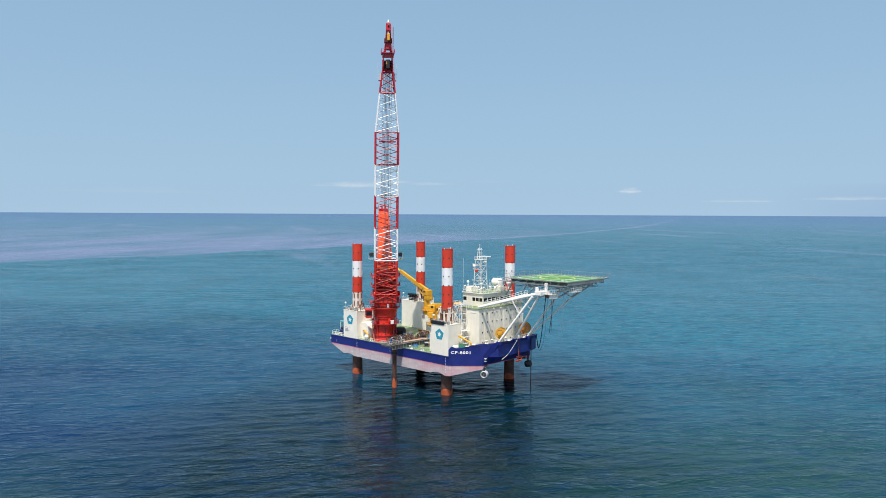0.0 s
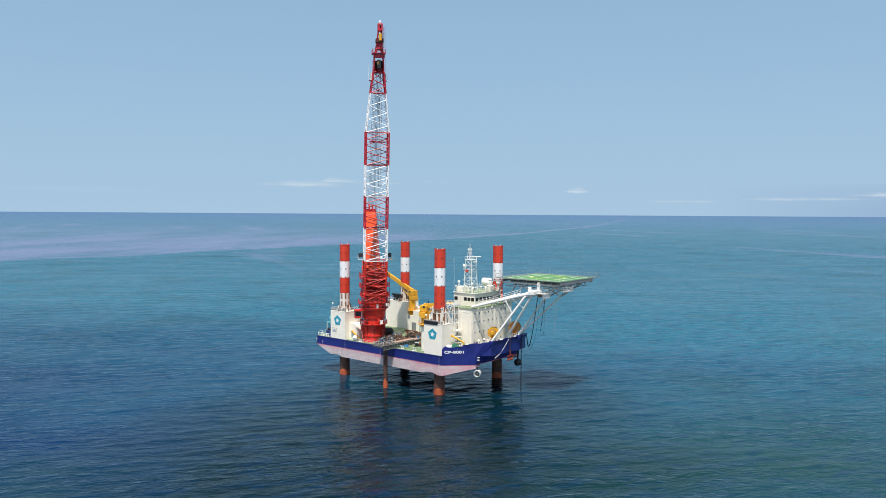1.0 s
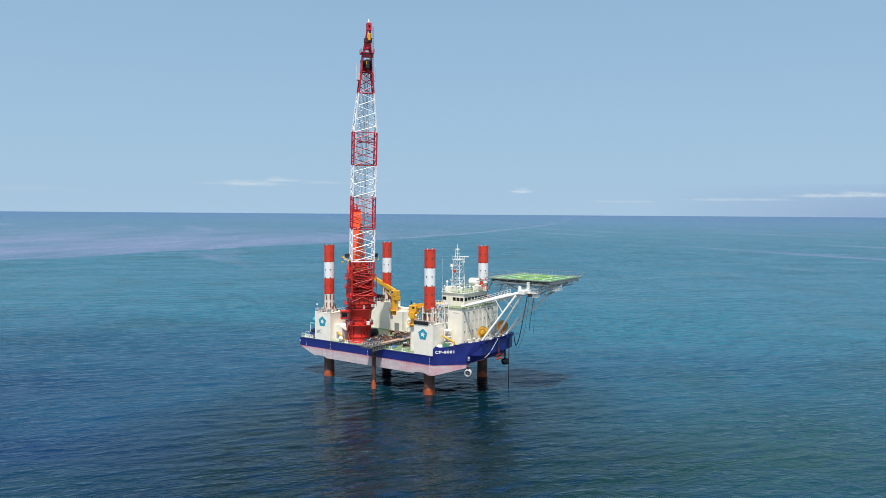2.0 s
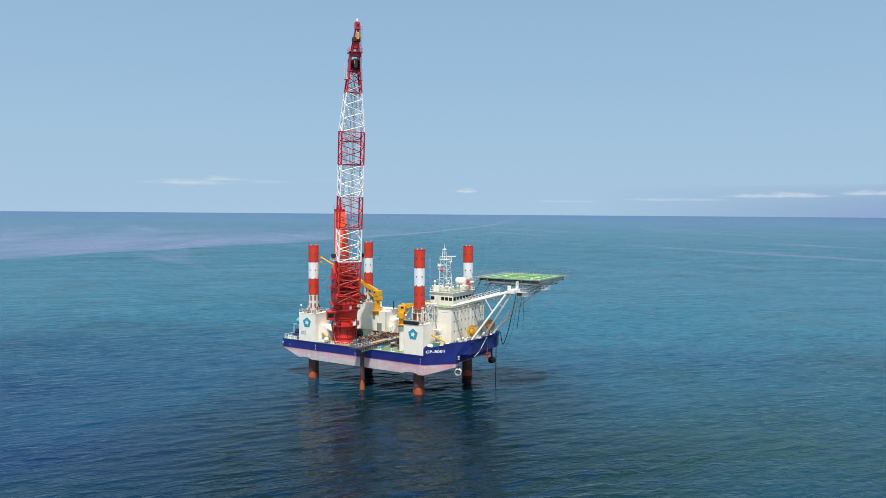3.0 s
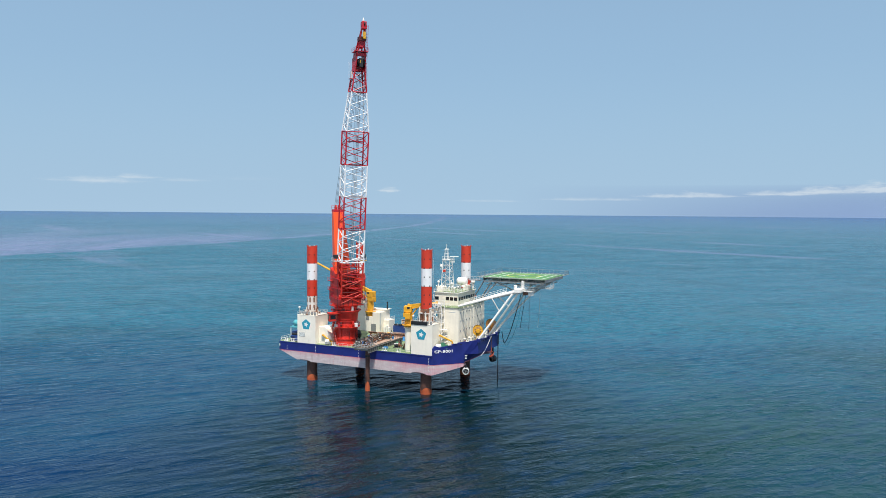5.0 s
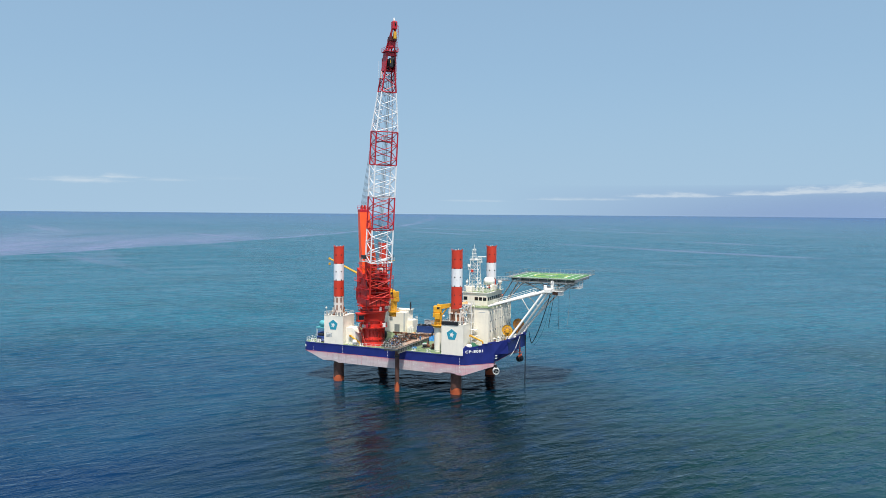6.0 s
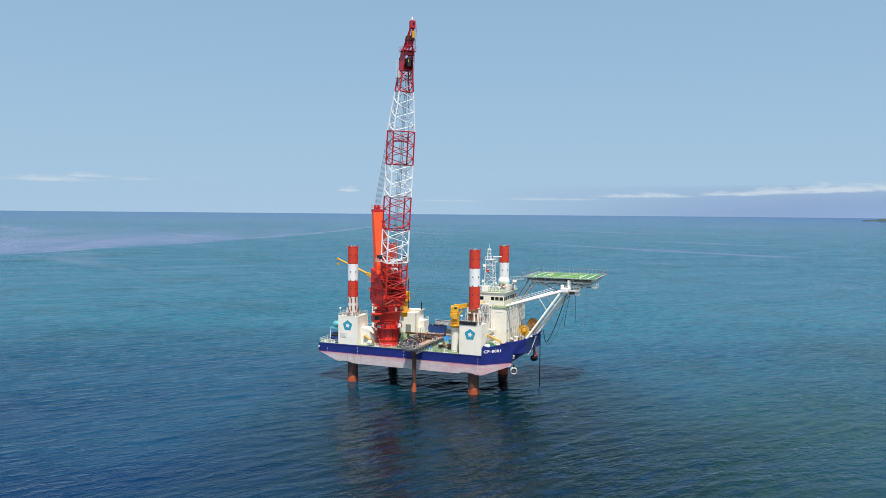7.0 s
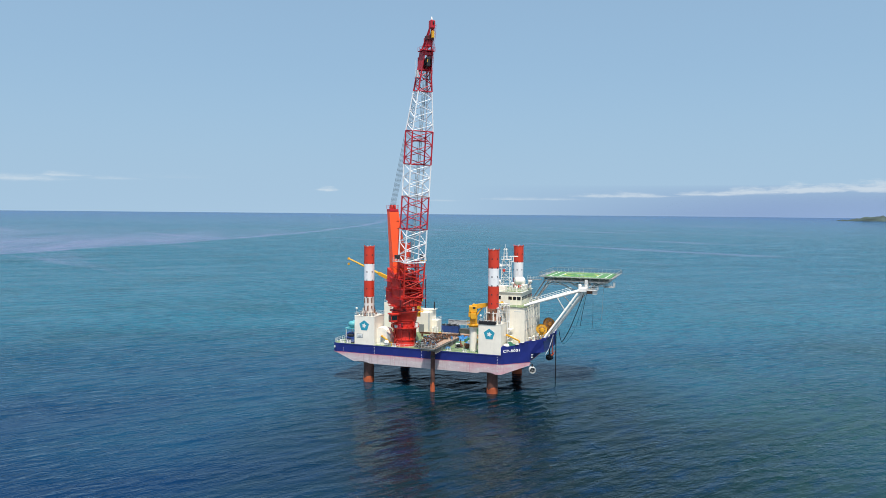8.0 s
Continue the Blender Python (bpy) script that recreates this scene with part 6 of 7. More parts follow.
def bow_fittings():
    """Vents, chocks and boxes crowded behind the bow bulwark, and the rail on its top."""
    railing("bow_railing", [(30.2, -11.6, 15.75), (31.3, -10.7, 15.95), (33.8, -9.2, 16.25), (35.3, -7.9, 16.55), (35.75, 0.0, 16.7), (35.75, 7.2, 16.75)], "pale grey pipe railing on the bow bulwark", 1.0, 1.1, PALEGREY)
    rb = random.Random(21)
    for k in range(9):
        x, y = 30.6 + rb.uniform(-0.3, 2.2), -8.6 + 2.1 * k + rb.uniform(-0.4, 0.4)
        v = thing("deck_vent", "white mushroom vent on the forecastle deck", "vent", "bow vents", m=pose(x, y, 14.1))
        hh = rb.uniform(1.5, 2.9)
        part("stalk", tube(bm_new(), (0, 0, 0), (0, 0, hh), 0.2, 10), (WHITE, PALEGREY)[k % 2], v, smooth=True)
        part("hood", lathe(bm_new(), [(0.36, hh - 0.1), (0.42, hh), (0.3, hh + 0.25), (0.05, hh + 0.33)], 14), (WHITE, WHITE, PALEGREY)[k % 3], v, smooth=True)
    for k in range(8):
        x, y = 30.3 + rb.uniform(0, 2.6), -9.0 + 2.3 * k + rb.uniform(-0.5, 0.5)
        w, d, hh = rb.uniform(0.35, 0.7), rb.uniform(0.3, 0.5), rb.uniform(1.0, 2.2)
        b = thing("deck_locker", ("rusty", "pale grey", "white", "green")[k % 4] + " steel locker behind the bow bulwark", "locker", "bow lockers", m=pose(x, y, 14.1, 0, 0, rb.uniform(0, 40)))
        part("body", box(bm_new(), -w, w, -d, d, 0.08, hh, 0.04), (RUSTY, PALEGREY, WHITE, GREENBOX)[k % 4], b)
        part("lid", box(bm_new(), -w - 0.04, w + 0.04, -d - 0.04, d + 0.04, hh, hh + 0.07, 0.02), (RUSTY, PALEGREY, WHITE, GREENBOX)[k % 4], b)
        part("foot", box(bm_new(), -w + 0.05, w - 0.05, -d + 0.05, d - 0.05, 0, 0.08), DARK, b)
    for k, (x, y, z) in enumerate(((28.3, -14.2, 15.25), (29.6, -12.9, 15.7), (32.4, -10.3, 16.08), (35.8, -4.0, 16.68), (35.85, 3.2, 16.74))):
        f = thing("roller_fairlead", "white roller fairlead on the bow bulwark", "fairlead", "bow fairleads", m=pose(x, y, z, 0, 0, 45 if k < 3 else 90))
        part("bed", box(bm_new(), -0.55, 0.55, -0.2, 0.2, 0, 0.12, 0.02), WHITE_CLEAN, f)
        for q in (-0.32, 0.32):
            part("roller", lathe(bm_new(), [(0.15, 0.12), (0.11, 0.3), (0.15, 0.48)], 12, (q, 0)), WHITE_CLEAN, f, smooth=True)


bow_fittings()


def roof_fittings():
    """Lamps, cowls and aerials crowded on the wheelhouse roof."""
    rr = random.Random(5)
    z = 30.23
    for k, (x, y) in enumerate(((19.8, -5.8), (22.8, -5.8), (25.2, -5.8), (27.1, -5.6), (27.1, -2.6), (27.1, 0.8), (27.1, 4.4))):
        f = thing("searchlight", "small white searchlight on the wheelhouse roof rail", "lamp", "roof searchlights", m=pose(x, y, z, 0, 0, rr.uniform(-60, 60)))
        part("post", tube(bm_new(), (0, 0, 0), (0, 0, 1.5), 0.06, 6), PALEGREY, f)
        part("drum", lathe(bm_new(), [(0.16, -0.25), (0.26, -0.15), (0.28, 0.2), (0.24, 0.24)], 14, (0, 1.7), "x"), WHITE_CLEAN, f, smooth=True)
        part("glass", lathe(bm_new(), [(0.22, 0.241), (0.22, 0.26)], 14, (0, 1.7), "x"), GLASS, f)
    for k, (x, y, h) in enumerate(((23.2, -4.8, 2.6), (26.0, -3.6, 2.1), (25.8, -0.8, 3.0), (23.0, 2.0, 2.4), (26.4, 2.4, 2.8), (21.6, 3.6, 3.4))):
        a = thing("whip_antenna", "thin white aerial on the wheelhouse roof", "antenna", "roof aerials", m=pose(x, y, z))
        part("socket", tube(bm_new(), (0, 0, 0), (0, 0, 0.5), 0.09, 8), PALEGREY, a)
        part("rod", tube(bm_new(), (0, 0, 0.5), (0, 0, h), 0.035, 5), WHITE_CLEAN, a)
    for k, (x, y) in enumerate(((22.9, -3.4), (25.4, -4.9), (26.2, 0.9), (21.4, -2.2))):
        c = thing("cowl_vent", "white cowl vent on the wheelhouse roof", "vent", "roof cowls", m=pose(x, y, z, 0, 0, 70 * k))
        part("trunk", tube(bm_new(), (0, 0, 0), (0, 0, 1.0), 0.22, 12), WHITE, c, smooth=True)
        part("mouth", path_tube(bm_new(), [(0, 0, 0.9), (0.02, 0, 1.15), (0.18, 0, 1.35), (0.45, 0, 1.38)], 0.3, 12), WHITE, c, smooth=True)
    raft = thing("rescue_boat", "small orange rescue boat on its cradle behind the wheelhouse", "boat", m=pose(24.8, 8.7, HZ + 0.17, 0, 0, 8))
    hull = bm_new()
    rows = []
    for k in range(9):
        f = k / 8 * 2 - 1
        w = 0.95 * (1 - abs(f) ** 3) ** 0.5 + 0.02
        rows.append([hull.verts.new((f * 2.4, w * math.cos(radians(q)), 1.6 + (0.85 if q < 180 else 0.7) * math.sin(radians(q)) * (1 - 0.5 * abs(f) ** 3))) for q in range(0, 360, 30)])
    for p, q in zip(rows, rows[1:]):
        for i in range(12):
            hull.faces.new((p[i], p[(i + 1) % 12], q[(i + 1) % 12], q[i]))
    hull.faces.new(rows[0])
    hull.faces.new(rows[-1][::-1])
    part("hull", hull, ORANGE, raft, smooth=True)
    for q in (-1.3, 1.3):
        part("cradle", box(bm_new(), q - 0.1, q + 0.1, -0.8, 0.8, 0, 1.1, 0.03), WHITE_CLEAN, raft)


roof_fittings()


def davit(p, q, label):
    d = thing("davit", label, "davit", "yellow davits")
    part("arm", tube(bm_new(), p, q, 0.26, 8), YELLOW, d)
    part("post", tube(bm_new(), (q[0], q[1], DECK_Z), q, 0.26, 8), YELLOW, d)
    part("pad", box(bm_new(), p[0] - 0.3, p[0] + 0.3, p[1] - 0.3, p[1] + 0.3, p[2] - 0.3, p[2] + 0.25, 0.06), YELLOW, d)
    return d


davit((25.0, -14.0, 17.9), (28.6, -13.0, 16.2), "yellow davit arm lying over the forecastle rail")
davit((-15.5, -16.6, 15.2), (-11.9, -16.8, 13.2), "yellow davit beside the crane pedestal")


def capsule_tank(x, y, z, r, length, mat, label, category="tank", yaw=0.0, group=""):
    t = thing("storage_tank", label, category, group, m=pose(x, y, z, 0, 0, yaw))
    h = length / 2
    prof = [(0.02, -h - r * 0.5), (r * 0.6, -h - r * 0.38), (r, -h), (r, h), (r * 0.6, h + r * 0.38), (0.02, h + r * 0.5)]
    part("shell", lathe(bm_new(), prof, 24, (0, 0), "x"), mat, t, smooth=True)
    for s in (-h * 0.6, h * 0.6):
        part("saddle", box(bm_new(), s - 0.2, s + 0.2, -r * 0.8, r * 0.8, -r - 0.15, -r * 0.4), PALEGREY, t)
    return t


roof_tank = capsule_tank(24.0, 4.6, 32.75, 1.3, 2.5, WHITE_CLEAN, "white cylindrical tank on legs on the wheelhouse roof", "tank", 14)
for px_, py_ in ((-0.8, -0.6), (0.8, -0.6), (-0.8, 0.6), (0.8, 0.6)):
    part("leg", tube(bm_new(), (px_, py_, -2.52), (px_, py_, -0.8), 0.09, 6), WHITE_CLEAN, roof_tank)
capsule_tank(25.4, -16.0, 15.0, 0.6, 1.2, WHITE_CLEAN, "small white liferaft canister at the bow rail", "liferaft", 45)
capsule_tank(28.4, -12.6, 15.0, 0.5, 1.0, WHITE_CLEAN, "small white liferaft canister on the forecastle", "liferaft", 45)

# ---- main deck ----


def engine_casing():
    e = thing("engine_casing", "white machinery casing beside the port stern leg with dark exhausts", "deckhouse")
    part("main_block", box(bm_new(), -16.85, -10.1, 14.4, 17.9, DECK_Z + 0.05, 20.0, 0.06), WHITE, e)
    part("crane_block", box(bm_new(), -16.85, -13.6, 11.4, 14.398, DECK_Z + 0.05, 17.7, 0.06), WHITE, e)
    part("side_block", box(bm_new(), -13.598, -10.1, 11.4, 14.398, DECK_Z + 0.05, 19.4, 0.06), WHITE, e)
    part("low_block", box(bm_new(), -10.1, -7.9, 13.2, 17.5, DECK_Z + 0.05, 16.6, 0.06), WHITE, e)
    part("top_rim", box(bm_new(), -16.85, -9.6, 14.3, 18.0, 20.0, 20.14, 0.02), WHITE, e)
    railing("rail", [(-13.4, 11.5, 19.4), (-10.2, 11.5, 19.4), (-10.2, 14.2, 19.4)], "", 1.1, 1.4, PALEGREY, e)
    railing("rail", [(-10.0, 13.3, 16.6), (-8.0, 13.3, 16.6), (-8.0, 17.4, 16.6)], "", 1.1, 1.0, WHITE_CLEAN, e)
    d = part("roller_door", box(bm_new(), -14.2, -12.2, 11.34, 11.42, DECK_Z + 0.1, 15.2), GREY, e)
    part("vent", box(bm_new(), -16.2, -15.0, 11.3, 11.45, 16.5, 17.7), GREY, e)
    for k in range(3):
        part("vent_box", box(bm_new(), -9.6 + 0.9 * k, -9.0 + 0.9 * k, 12.2, 13.1, DECK_Z + 0.05, 14.2 + 0.5 * (k % 2), 0.06), WHITE_CLEAN, e)
    part("wall_ladder", box(bm_new(), -10.6, -10.1, 11.3, 11.4, 13.0, 19.4), PALEGREY, e)
    part("exhaust", tube(bm_new(), (-9.9, 15.5, 20.0), (-9.9, 15.5, 22.9), 0.22, 10), DARK, e)
    return e


engine_casing()
ex = thing("exhaust_stack", "four bent black exhaust pipes on a jacking house roof", "exhaust")
for k in range(4):
    x = -24.6 + 1.15 * k
    part("pipe", path_tube(bm_new(), [(x, 13.3, 22.1), (x, 13.3, 23.6), (x - 0.1, 13.1, 24.2), (x - 0.45, 12.7, 24.55)], 0.42, 12), BLACK, ex, smooth=True)
    part("flange", lathe(bm_new(), [(0.55, 22.4), (0.55, 22.55)], 14, (x, 13.3)), DARK, ex, smooth=True)


def stern_casing():
    c = thing("winch_casing", "white casing with a sloping roof beside the starboard stern jacking house", "casing")
    bm = bm_new()
    prof = [(-17.4, DECK_Z), (-12.3, DECK_Z), (-12.7, 14.6), (-14.2, 17.1), (-15.2, 17.7), (-17.4, 17.7)]
    a = [bm.verts.new((x, -16.2, z)) for x, z in prof]
    b = [bm.verts.new((x, -12.4, z)) for x, z in prof]
    bm.faces.new(a)
    bm.faces.new(b[::-1])
    for i in range(len(prof)):
        j = (i + 1) % len(prof)
        bm.faces.new((a[i], b[i], b[j], a[j]))
    part("shell", bm, WHITE, c)
    part("hatch", box(bm_new(), -16.4, -15.4, -16.26, -16.18, 13.2, 15.2, 0.03), PALEGREY, c)
    return c


stern_casing()
plate = thing("notice_board", "small pale notice board on the jacking house wall", "sign")
part("board", box(bm_new(), -23.6, -21.7, -18.1, -18.03, 14.6, 15.7, 0.02), MARK_W, plate)
part("border", box(bm_new(), -23.7, -21.6, -18.06, -18.02, 14.5, 15.8), GREY, plate)
for k in range(2):
    part("text_bar", box(bm_new(), -23.4, -22.0, -18.12, -18.1, 14.85 + 0.36 * k, 15.0 + 0.36 * k), GREY, plate)

drum_w = capsule_tank(-13.6, -17.0, 13.4, 0.7, 0.9, WHITE_CLEAN, "white canister on the starboard deck edge", "liferaft")


def jetty():
    j = thing("access_pontoon", "worn brown gangway platform reaching out over the hull side", "gangway")
    x0, x1, y0, y1, z = 0.5, 5.2, -23.1, -1.0, 13.75
    plank = None
    n = 37
    for k in range(n):
        w = (y1 - y0) / n
        m = Matrix.Translation((0, y0 + w * (k + 0.5), z))
        if plank is None:
            plank = part("plank", box(bm_new(), x0 + 0.2, x1 - 0.05, -w / 2 + 0.02, w / 2 - 0.02, 0, 0.09), BROWN, j)
            plank.matrix_local = m
        else:
            again(plank, m)
    for x in (x0 + 0.1, x1 - 0.1, (x0 + x1) / 2):
        g = part("girder", box(bm_new(), x - 0.16, x + 0.16, y0, y1, z - 1.0, z - 0.02), GIRDER, j)
    for k in range(12):
        y = y0 + 0.3 + k * (y1 - y0 - 0.6) / 11
        part("web_stiffener", box(bm_new(), x1 + 0.06, x1 + 0.16, y - 0.06, y + 0.06, z - 0.95, z - 0.05), GIRDER, j)
    part("grating", box(bm_new(), x0 + 0.3, x1 - 0.9, y0 + 0.1, -16.8, z + 0.094, z + 0.13), GIRDER, j, "dark steel grating")
    part("end_beam", box(bm_new(), x0, x1, y0 - 0.15, y0, z - 0.75, z + 0.05), GIRDER, j)
    part("side_walkway", box(bm_new(), x0 - 2.6, x0 + 0.1, -18.6, -8.0, z - 0.25, z - 0.1), GIRDER, j, "grey grating walkway")
    railing("rail", [(x0 - 2.6, -18.6, z - 0.1), (x0 - 2.6, -8.0, z - 0.1)], "", 1.1, 1.3, GIRDER, j)
    railing("rail", [(x0 - 2.6, -18.6, z - 0.1), (x0 + 0.1, -19.6, z + 0.02), (x0 + 0.15, -22.8, z + 0.02), (x0 + 1.0, -22.9, z + 0.02)], "", 1.1, 1.4, GIRDER, j)
    railing("rail", [(x1 - 0.1, -9.0, z + 0.1), (x1 - 0.1, y1, z + 0.1), (x0 + 0.7, y1, z + 0.1)], "", 1.1, 1.5, GIRDER, j)
    part("kerb_bar", box(bm_new(), x1 - 0.2, x1 - 0.06, y0 + 0.2, -9.2, z + 0.09, z + 0.24), GIRDER, j)
    for k in range(10):
        y = y0 + 1.4 + 2.1 * k
        part("cross_beam", box(bm_new(), x0, x1, y - 0.1, y + 0.1, z - 0.85, z - 0.55), GIRDER, j)
    # deep plate web along the side, with stiffeners and a pale lower flange
    part("side_web", box(bm_new(), x1 + 0.02, x1 + 0.08, y0, -7.0, z - 1.35, z - 0.04), GIRDER, j)
    part("web_flange", box(bm_new(), x1 - 0.1, x1 + 0.24, y0, -7.0, z - 1.43, z - 1.352), GREY, j)
    part("web_flange", box(bm_new(), x1 + 0.082, x1 + 0.24, y0, -7.0, z - 0.1, z - 0.02), GREY, j)
    for k in range(14):
        y = y0 + 0.3 + 1.15 * k
        part("web_rib", box(bm_new(), x1 + 0.082, x1 + 0.2, y - 0.04, y + 0.04, z - 1.35, z - 0.1), GREY, j)
    part("truss_end", box(bm_new(), x0, x1, y0 - 0.22, y0 - 0.15, z - 0.3, z - 0.1), GREY, j)
    railing("rail", [(x1 - 0.1, y0 + 0.2, z + 0.24), (x1 - 0.1, -17.6, z + 0.24)], "", 1.0, 1.2, PALEGREY, j)
    railing("rail", [(x0 + 0.2, y0 + 0.2, z + 0.02), (x1 - 0.2, y0 + 0.2, z + 0.02)], "", 1.0, 1.1, PALEGREY, j)
    return j


jetty()
for k, (x, y, hh, mat, lab) in enumerate(((1.4, -19.8, 0.9, TARP, "blue"), (1.6, -17.6, 0.8, RUSTY, "rust-brown"), (1.2, -15.2, 0.9, PALEGREY, "grey"), (4.4, -6.0, 0.9, TARP, "blue"), (3.8, -5.0, 0.85, RUSTY, "rust-brown"))):
    dr = thing("oil_drum", lab + " steel drum standing on the gangway platform", "drum", "gangway drums")
    part("shell", lathe(bm_new(), [(0.29, 13.86), (0.29, 13.86 + hh)], 14, (x, y)), mat, dr, smooth=True)
    part("rim", lathe(bm_new(), [(0.24, 13.86 + hh), (0.31, 13.86 + hh), (0.31, 13.9 + hh), (0.24, 13.9 + hh)], 14, (x, y), ring=True), mat, dr, smooth=True)

rg = random.Random(11)
for k in range(12):
    x, y = rg.uniform(0.9, 4.7), rg.uniform(-22.6, -17.5)
    v = thing("valve_stand", "small pipe stand with a handwheel on the gangway", "valve", "gangway valves", m=pose(x, y, 13.84, 0, 0, rg.uniform(0, 180)))
    hh = rg.uniform(0.7, 1.3)
    part("pipe", tube(bm_new(), (0, 0, 0), (0, 0, hh), 0.08, 6), rg.choice((RUSTY, DARK, PALEGREY)), v)
    part("arm", tube(bm_new(), (-0.5, 0, hh * 0.7), (0.5, 0, hh * 0.7), 0.07, 6), rg.choice((RUSTY, DARK, GREY)), v)
    part("handwheel", lathe(bm_new(), [(0.16, hh), (0.24, hh), (0.24, hh + 0.05), (0.16, hh + 0.05)], 12, ring=True), rg.choice((RUSTY, TARP, DARK)), v)
    part("foot", box(bm_new(), -0.25, 0.25, -0.2, 0.2, 0, 0.12), GIRDER, v)
for k in range(3):
    tagged(part("steel_pipe", tube(bm_new(), (2.0 + 0.32 * k, -21.5 + k, 13.98), (1.6 + 0.4 * k, -12.0 + 2 * k, 13.98), 0.13, 8), (RUSTY, DARK, RUSTY)[k], smooth=True), "thin rusty pipe lying along the gangway", "pipe", "deck pipes")

def manifold(x, y, z, yaw, rnd):
    """A low frame of pipes, flanges and a motor: one of the jumbled machines beside the gangway."""
    f = thing("pipe_manifold", "jumbled rusty pipe manifold with hoses beside the gangway", "manifold", "pipe manifolds", m=pose(x, y, z, 0, 0, yaw))
    w, d, top = rnd.uniform(0.6, 1.1), rnd.uniform(0.4, 0.8), rnd.uniform(0.7, 1.7)
    part("skid", box(bm_new(), -w, w, -d, d, 0, 0.16, 0.02), GIRDER, f)
    for sx in (-1, 1):
        for sy in (-1, 1):
            part("post", tube(bm_new(), (sx * w * 0.9, sy * d * 0.85, 0.14), (sx * w * 0.9, sy * d * 0.85, top), 0.06, 5), rnd.choice((DARK, RUSTY, GREY)), f)
    for k in range(3):
        zz = 0.35 + (top - 0.4) * k / 2
        part("pipe", tube(bm_new(), (-w, d * rnd.uniform(-0.7, 0.7), zz), (w, d * rnd.uniform(-0.7, 0.7), zz), rnd.uniform(0.07, 0.16), 8), rnd.choice((RUSTY, DARK, PALEGREY, RUSTY, GREY)), f, smooth=True)
    part("motor", lathe(bm_new(), [(0.08, -0.4), (0.3, -0.34), (0.3, 0.3), (0.12, 0.4)], 12, (0, 0.5), "x"), rnd.choice((GREENBOX, DARK, RUSTY, DARK, PALEGREY, RUSTY, BROWN)), f, smooth=True)
    part("hose", path_tube(bm_new(), [(-w, 0, top), (-w * 0.4, d * 0.6, top + 0.35), (w * 0.3, -d * 0.5, top + 0.15), (w, d * 0.4, 0.5), (w + 0.5, d * 0.7, 0.06)], 0.07, 6), rnd.choice((BLACK, DARK, BLACK, RUSTY, BROWN, TARP)), f, smooth=True)
    return f


rc = random.Random(23)
for k in range(46):
    if k < 14:
        x, y, z = rc.uniform(-1.7, 0.1), -18.0 + 0.72 * k, 13.655
    elif k < 30:
        x, y, z = rc.uniform(-5.6, 0.0), rc.uniform(-7.2, 3.2), DECK_Z + 0.06
    elif k < 38:
        x, y, z = rc.uniform(-4.6, -2.9), rc.uniform(-15.5, -8.0), DECK_Z + 0.06
    else:
        x, y, z = rc.uniform(1.3, 2.3), -16.5 + 2.0 * (k - 38), 13.845
    manifold(x, y, z, rc.uniform(-30, 120), rc)

pl = thing("mooring_pile", "slender rusty steel pile from the gangway into the sea", "pile")
part("shaft", lathe(bm_new(), [(0.66, -6), (0.66, 13.0)], 24, (3.4, -20.3)), LEGRUST, pl, smooth=True)
part("rust_foot", rust_foot(0.66, 3.0), FOOTRUST, pl, "bright orange rust at the waterline", smooth=True).location = (3.4, -20.3, 0)
part("collar", lathe(bm_new(), [(0.82, 10.6), (0.82, 11.2)], 24, (3.4, -20.3)), DARK, pl, smooth=True)
capsule_tank(-11.0, -4.6, 14.0, 1.5, 3.0, BLACK, "black cylindrical tank lying on the main deck", "tank", 40)


def container(x, y, w, d, hgt, mat, label, yaw=0.0, z=DECK_Z + 0.06):
    c = thing("container", label, "container", "deck containers", m=pose(x, y, z, 0, 0, yaw))
    part("body", box(bm_new(), -w / 2 + 0.05, w / 2 - 0.05, -d / 2 + 0.05, d / 2 - 0.05, 0.12, hgt - 0.1), mat, c)
    for sx in (-1, 1):
        for sy in (-1, 1):
            part("corner_post", box(bm_new(), sx * w / 2 - 0.1, sx * w / 2 + 0.1, sy * d / 2 - 0.1, sy * d / 2 + 0.1, 0, hgt), mat, c)
    k = int(w / 0.5)
    for i in range(k):
        xx = -w / 2 + 0.3 + i * (w - 0.6) / max(1, k - 1)
        part("rib", box(bm_new(), xx - 0.08, xx + 0.08, -d / 2 - 0.02, -d / 2 + 0.06, 0.2, hgt - 0.15), mat, c)
    part("roof", box(bm_new(), -w / 2, w / 2, -d / 2, d / 2, hgt - 0.1, hgt), mat, c)
    return c


container(-3.4, 15.0, 6.0, 2.4, 2.5, CONT, "dark blue deck container with ribbed walls")
container(2.4, 15.2, 4.4, 2.4, 1.7, GIRDER, "low dark steel bin with ribbed walls")
container(6.6, 15.0, 3.0, 2.4, 2.2, GREENBOX, "dark green equipment box on the deck")
container(-28.6, -12.0, 3.2, 2.4, 2.6, CONT, "blue machinery box on the stern deck")


def scaffold():
    s = thing("pipe_rack", "long white lattice rack along the port side of the deck", "rack")
    for k in range(10):
        x = -5.0 + 2.2 * k
        part("upright", tube(bm_new(), (x, 17.0, DECK_Z), (x, 17.0, 16.6), 0.08, 5), PALEGREY, s)
        part("diagonal", tube(bm_new(), (x, 17.0, 15.0), (x + 2.2, 17.0, 16.6), 0.06, 5), PALEGREY, s)
    for z in (15.0, 16.6):
        part("bar", tube(bm_new(), (-5, 17.0, z), (17, 17.0, z), 0.08, 5), PALEGREY, s)
    part("side_sheet", box(bm_new(), -5, 17, 17.1, 17.16, 15.0, 16.6), PALEGREY, s)
    return s


scaffold()


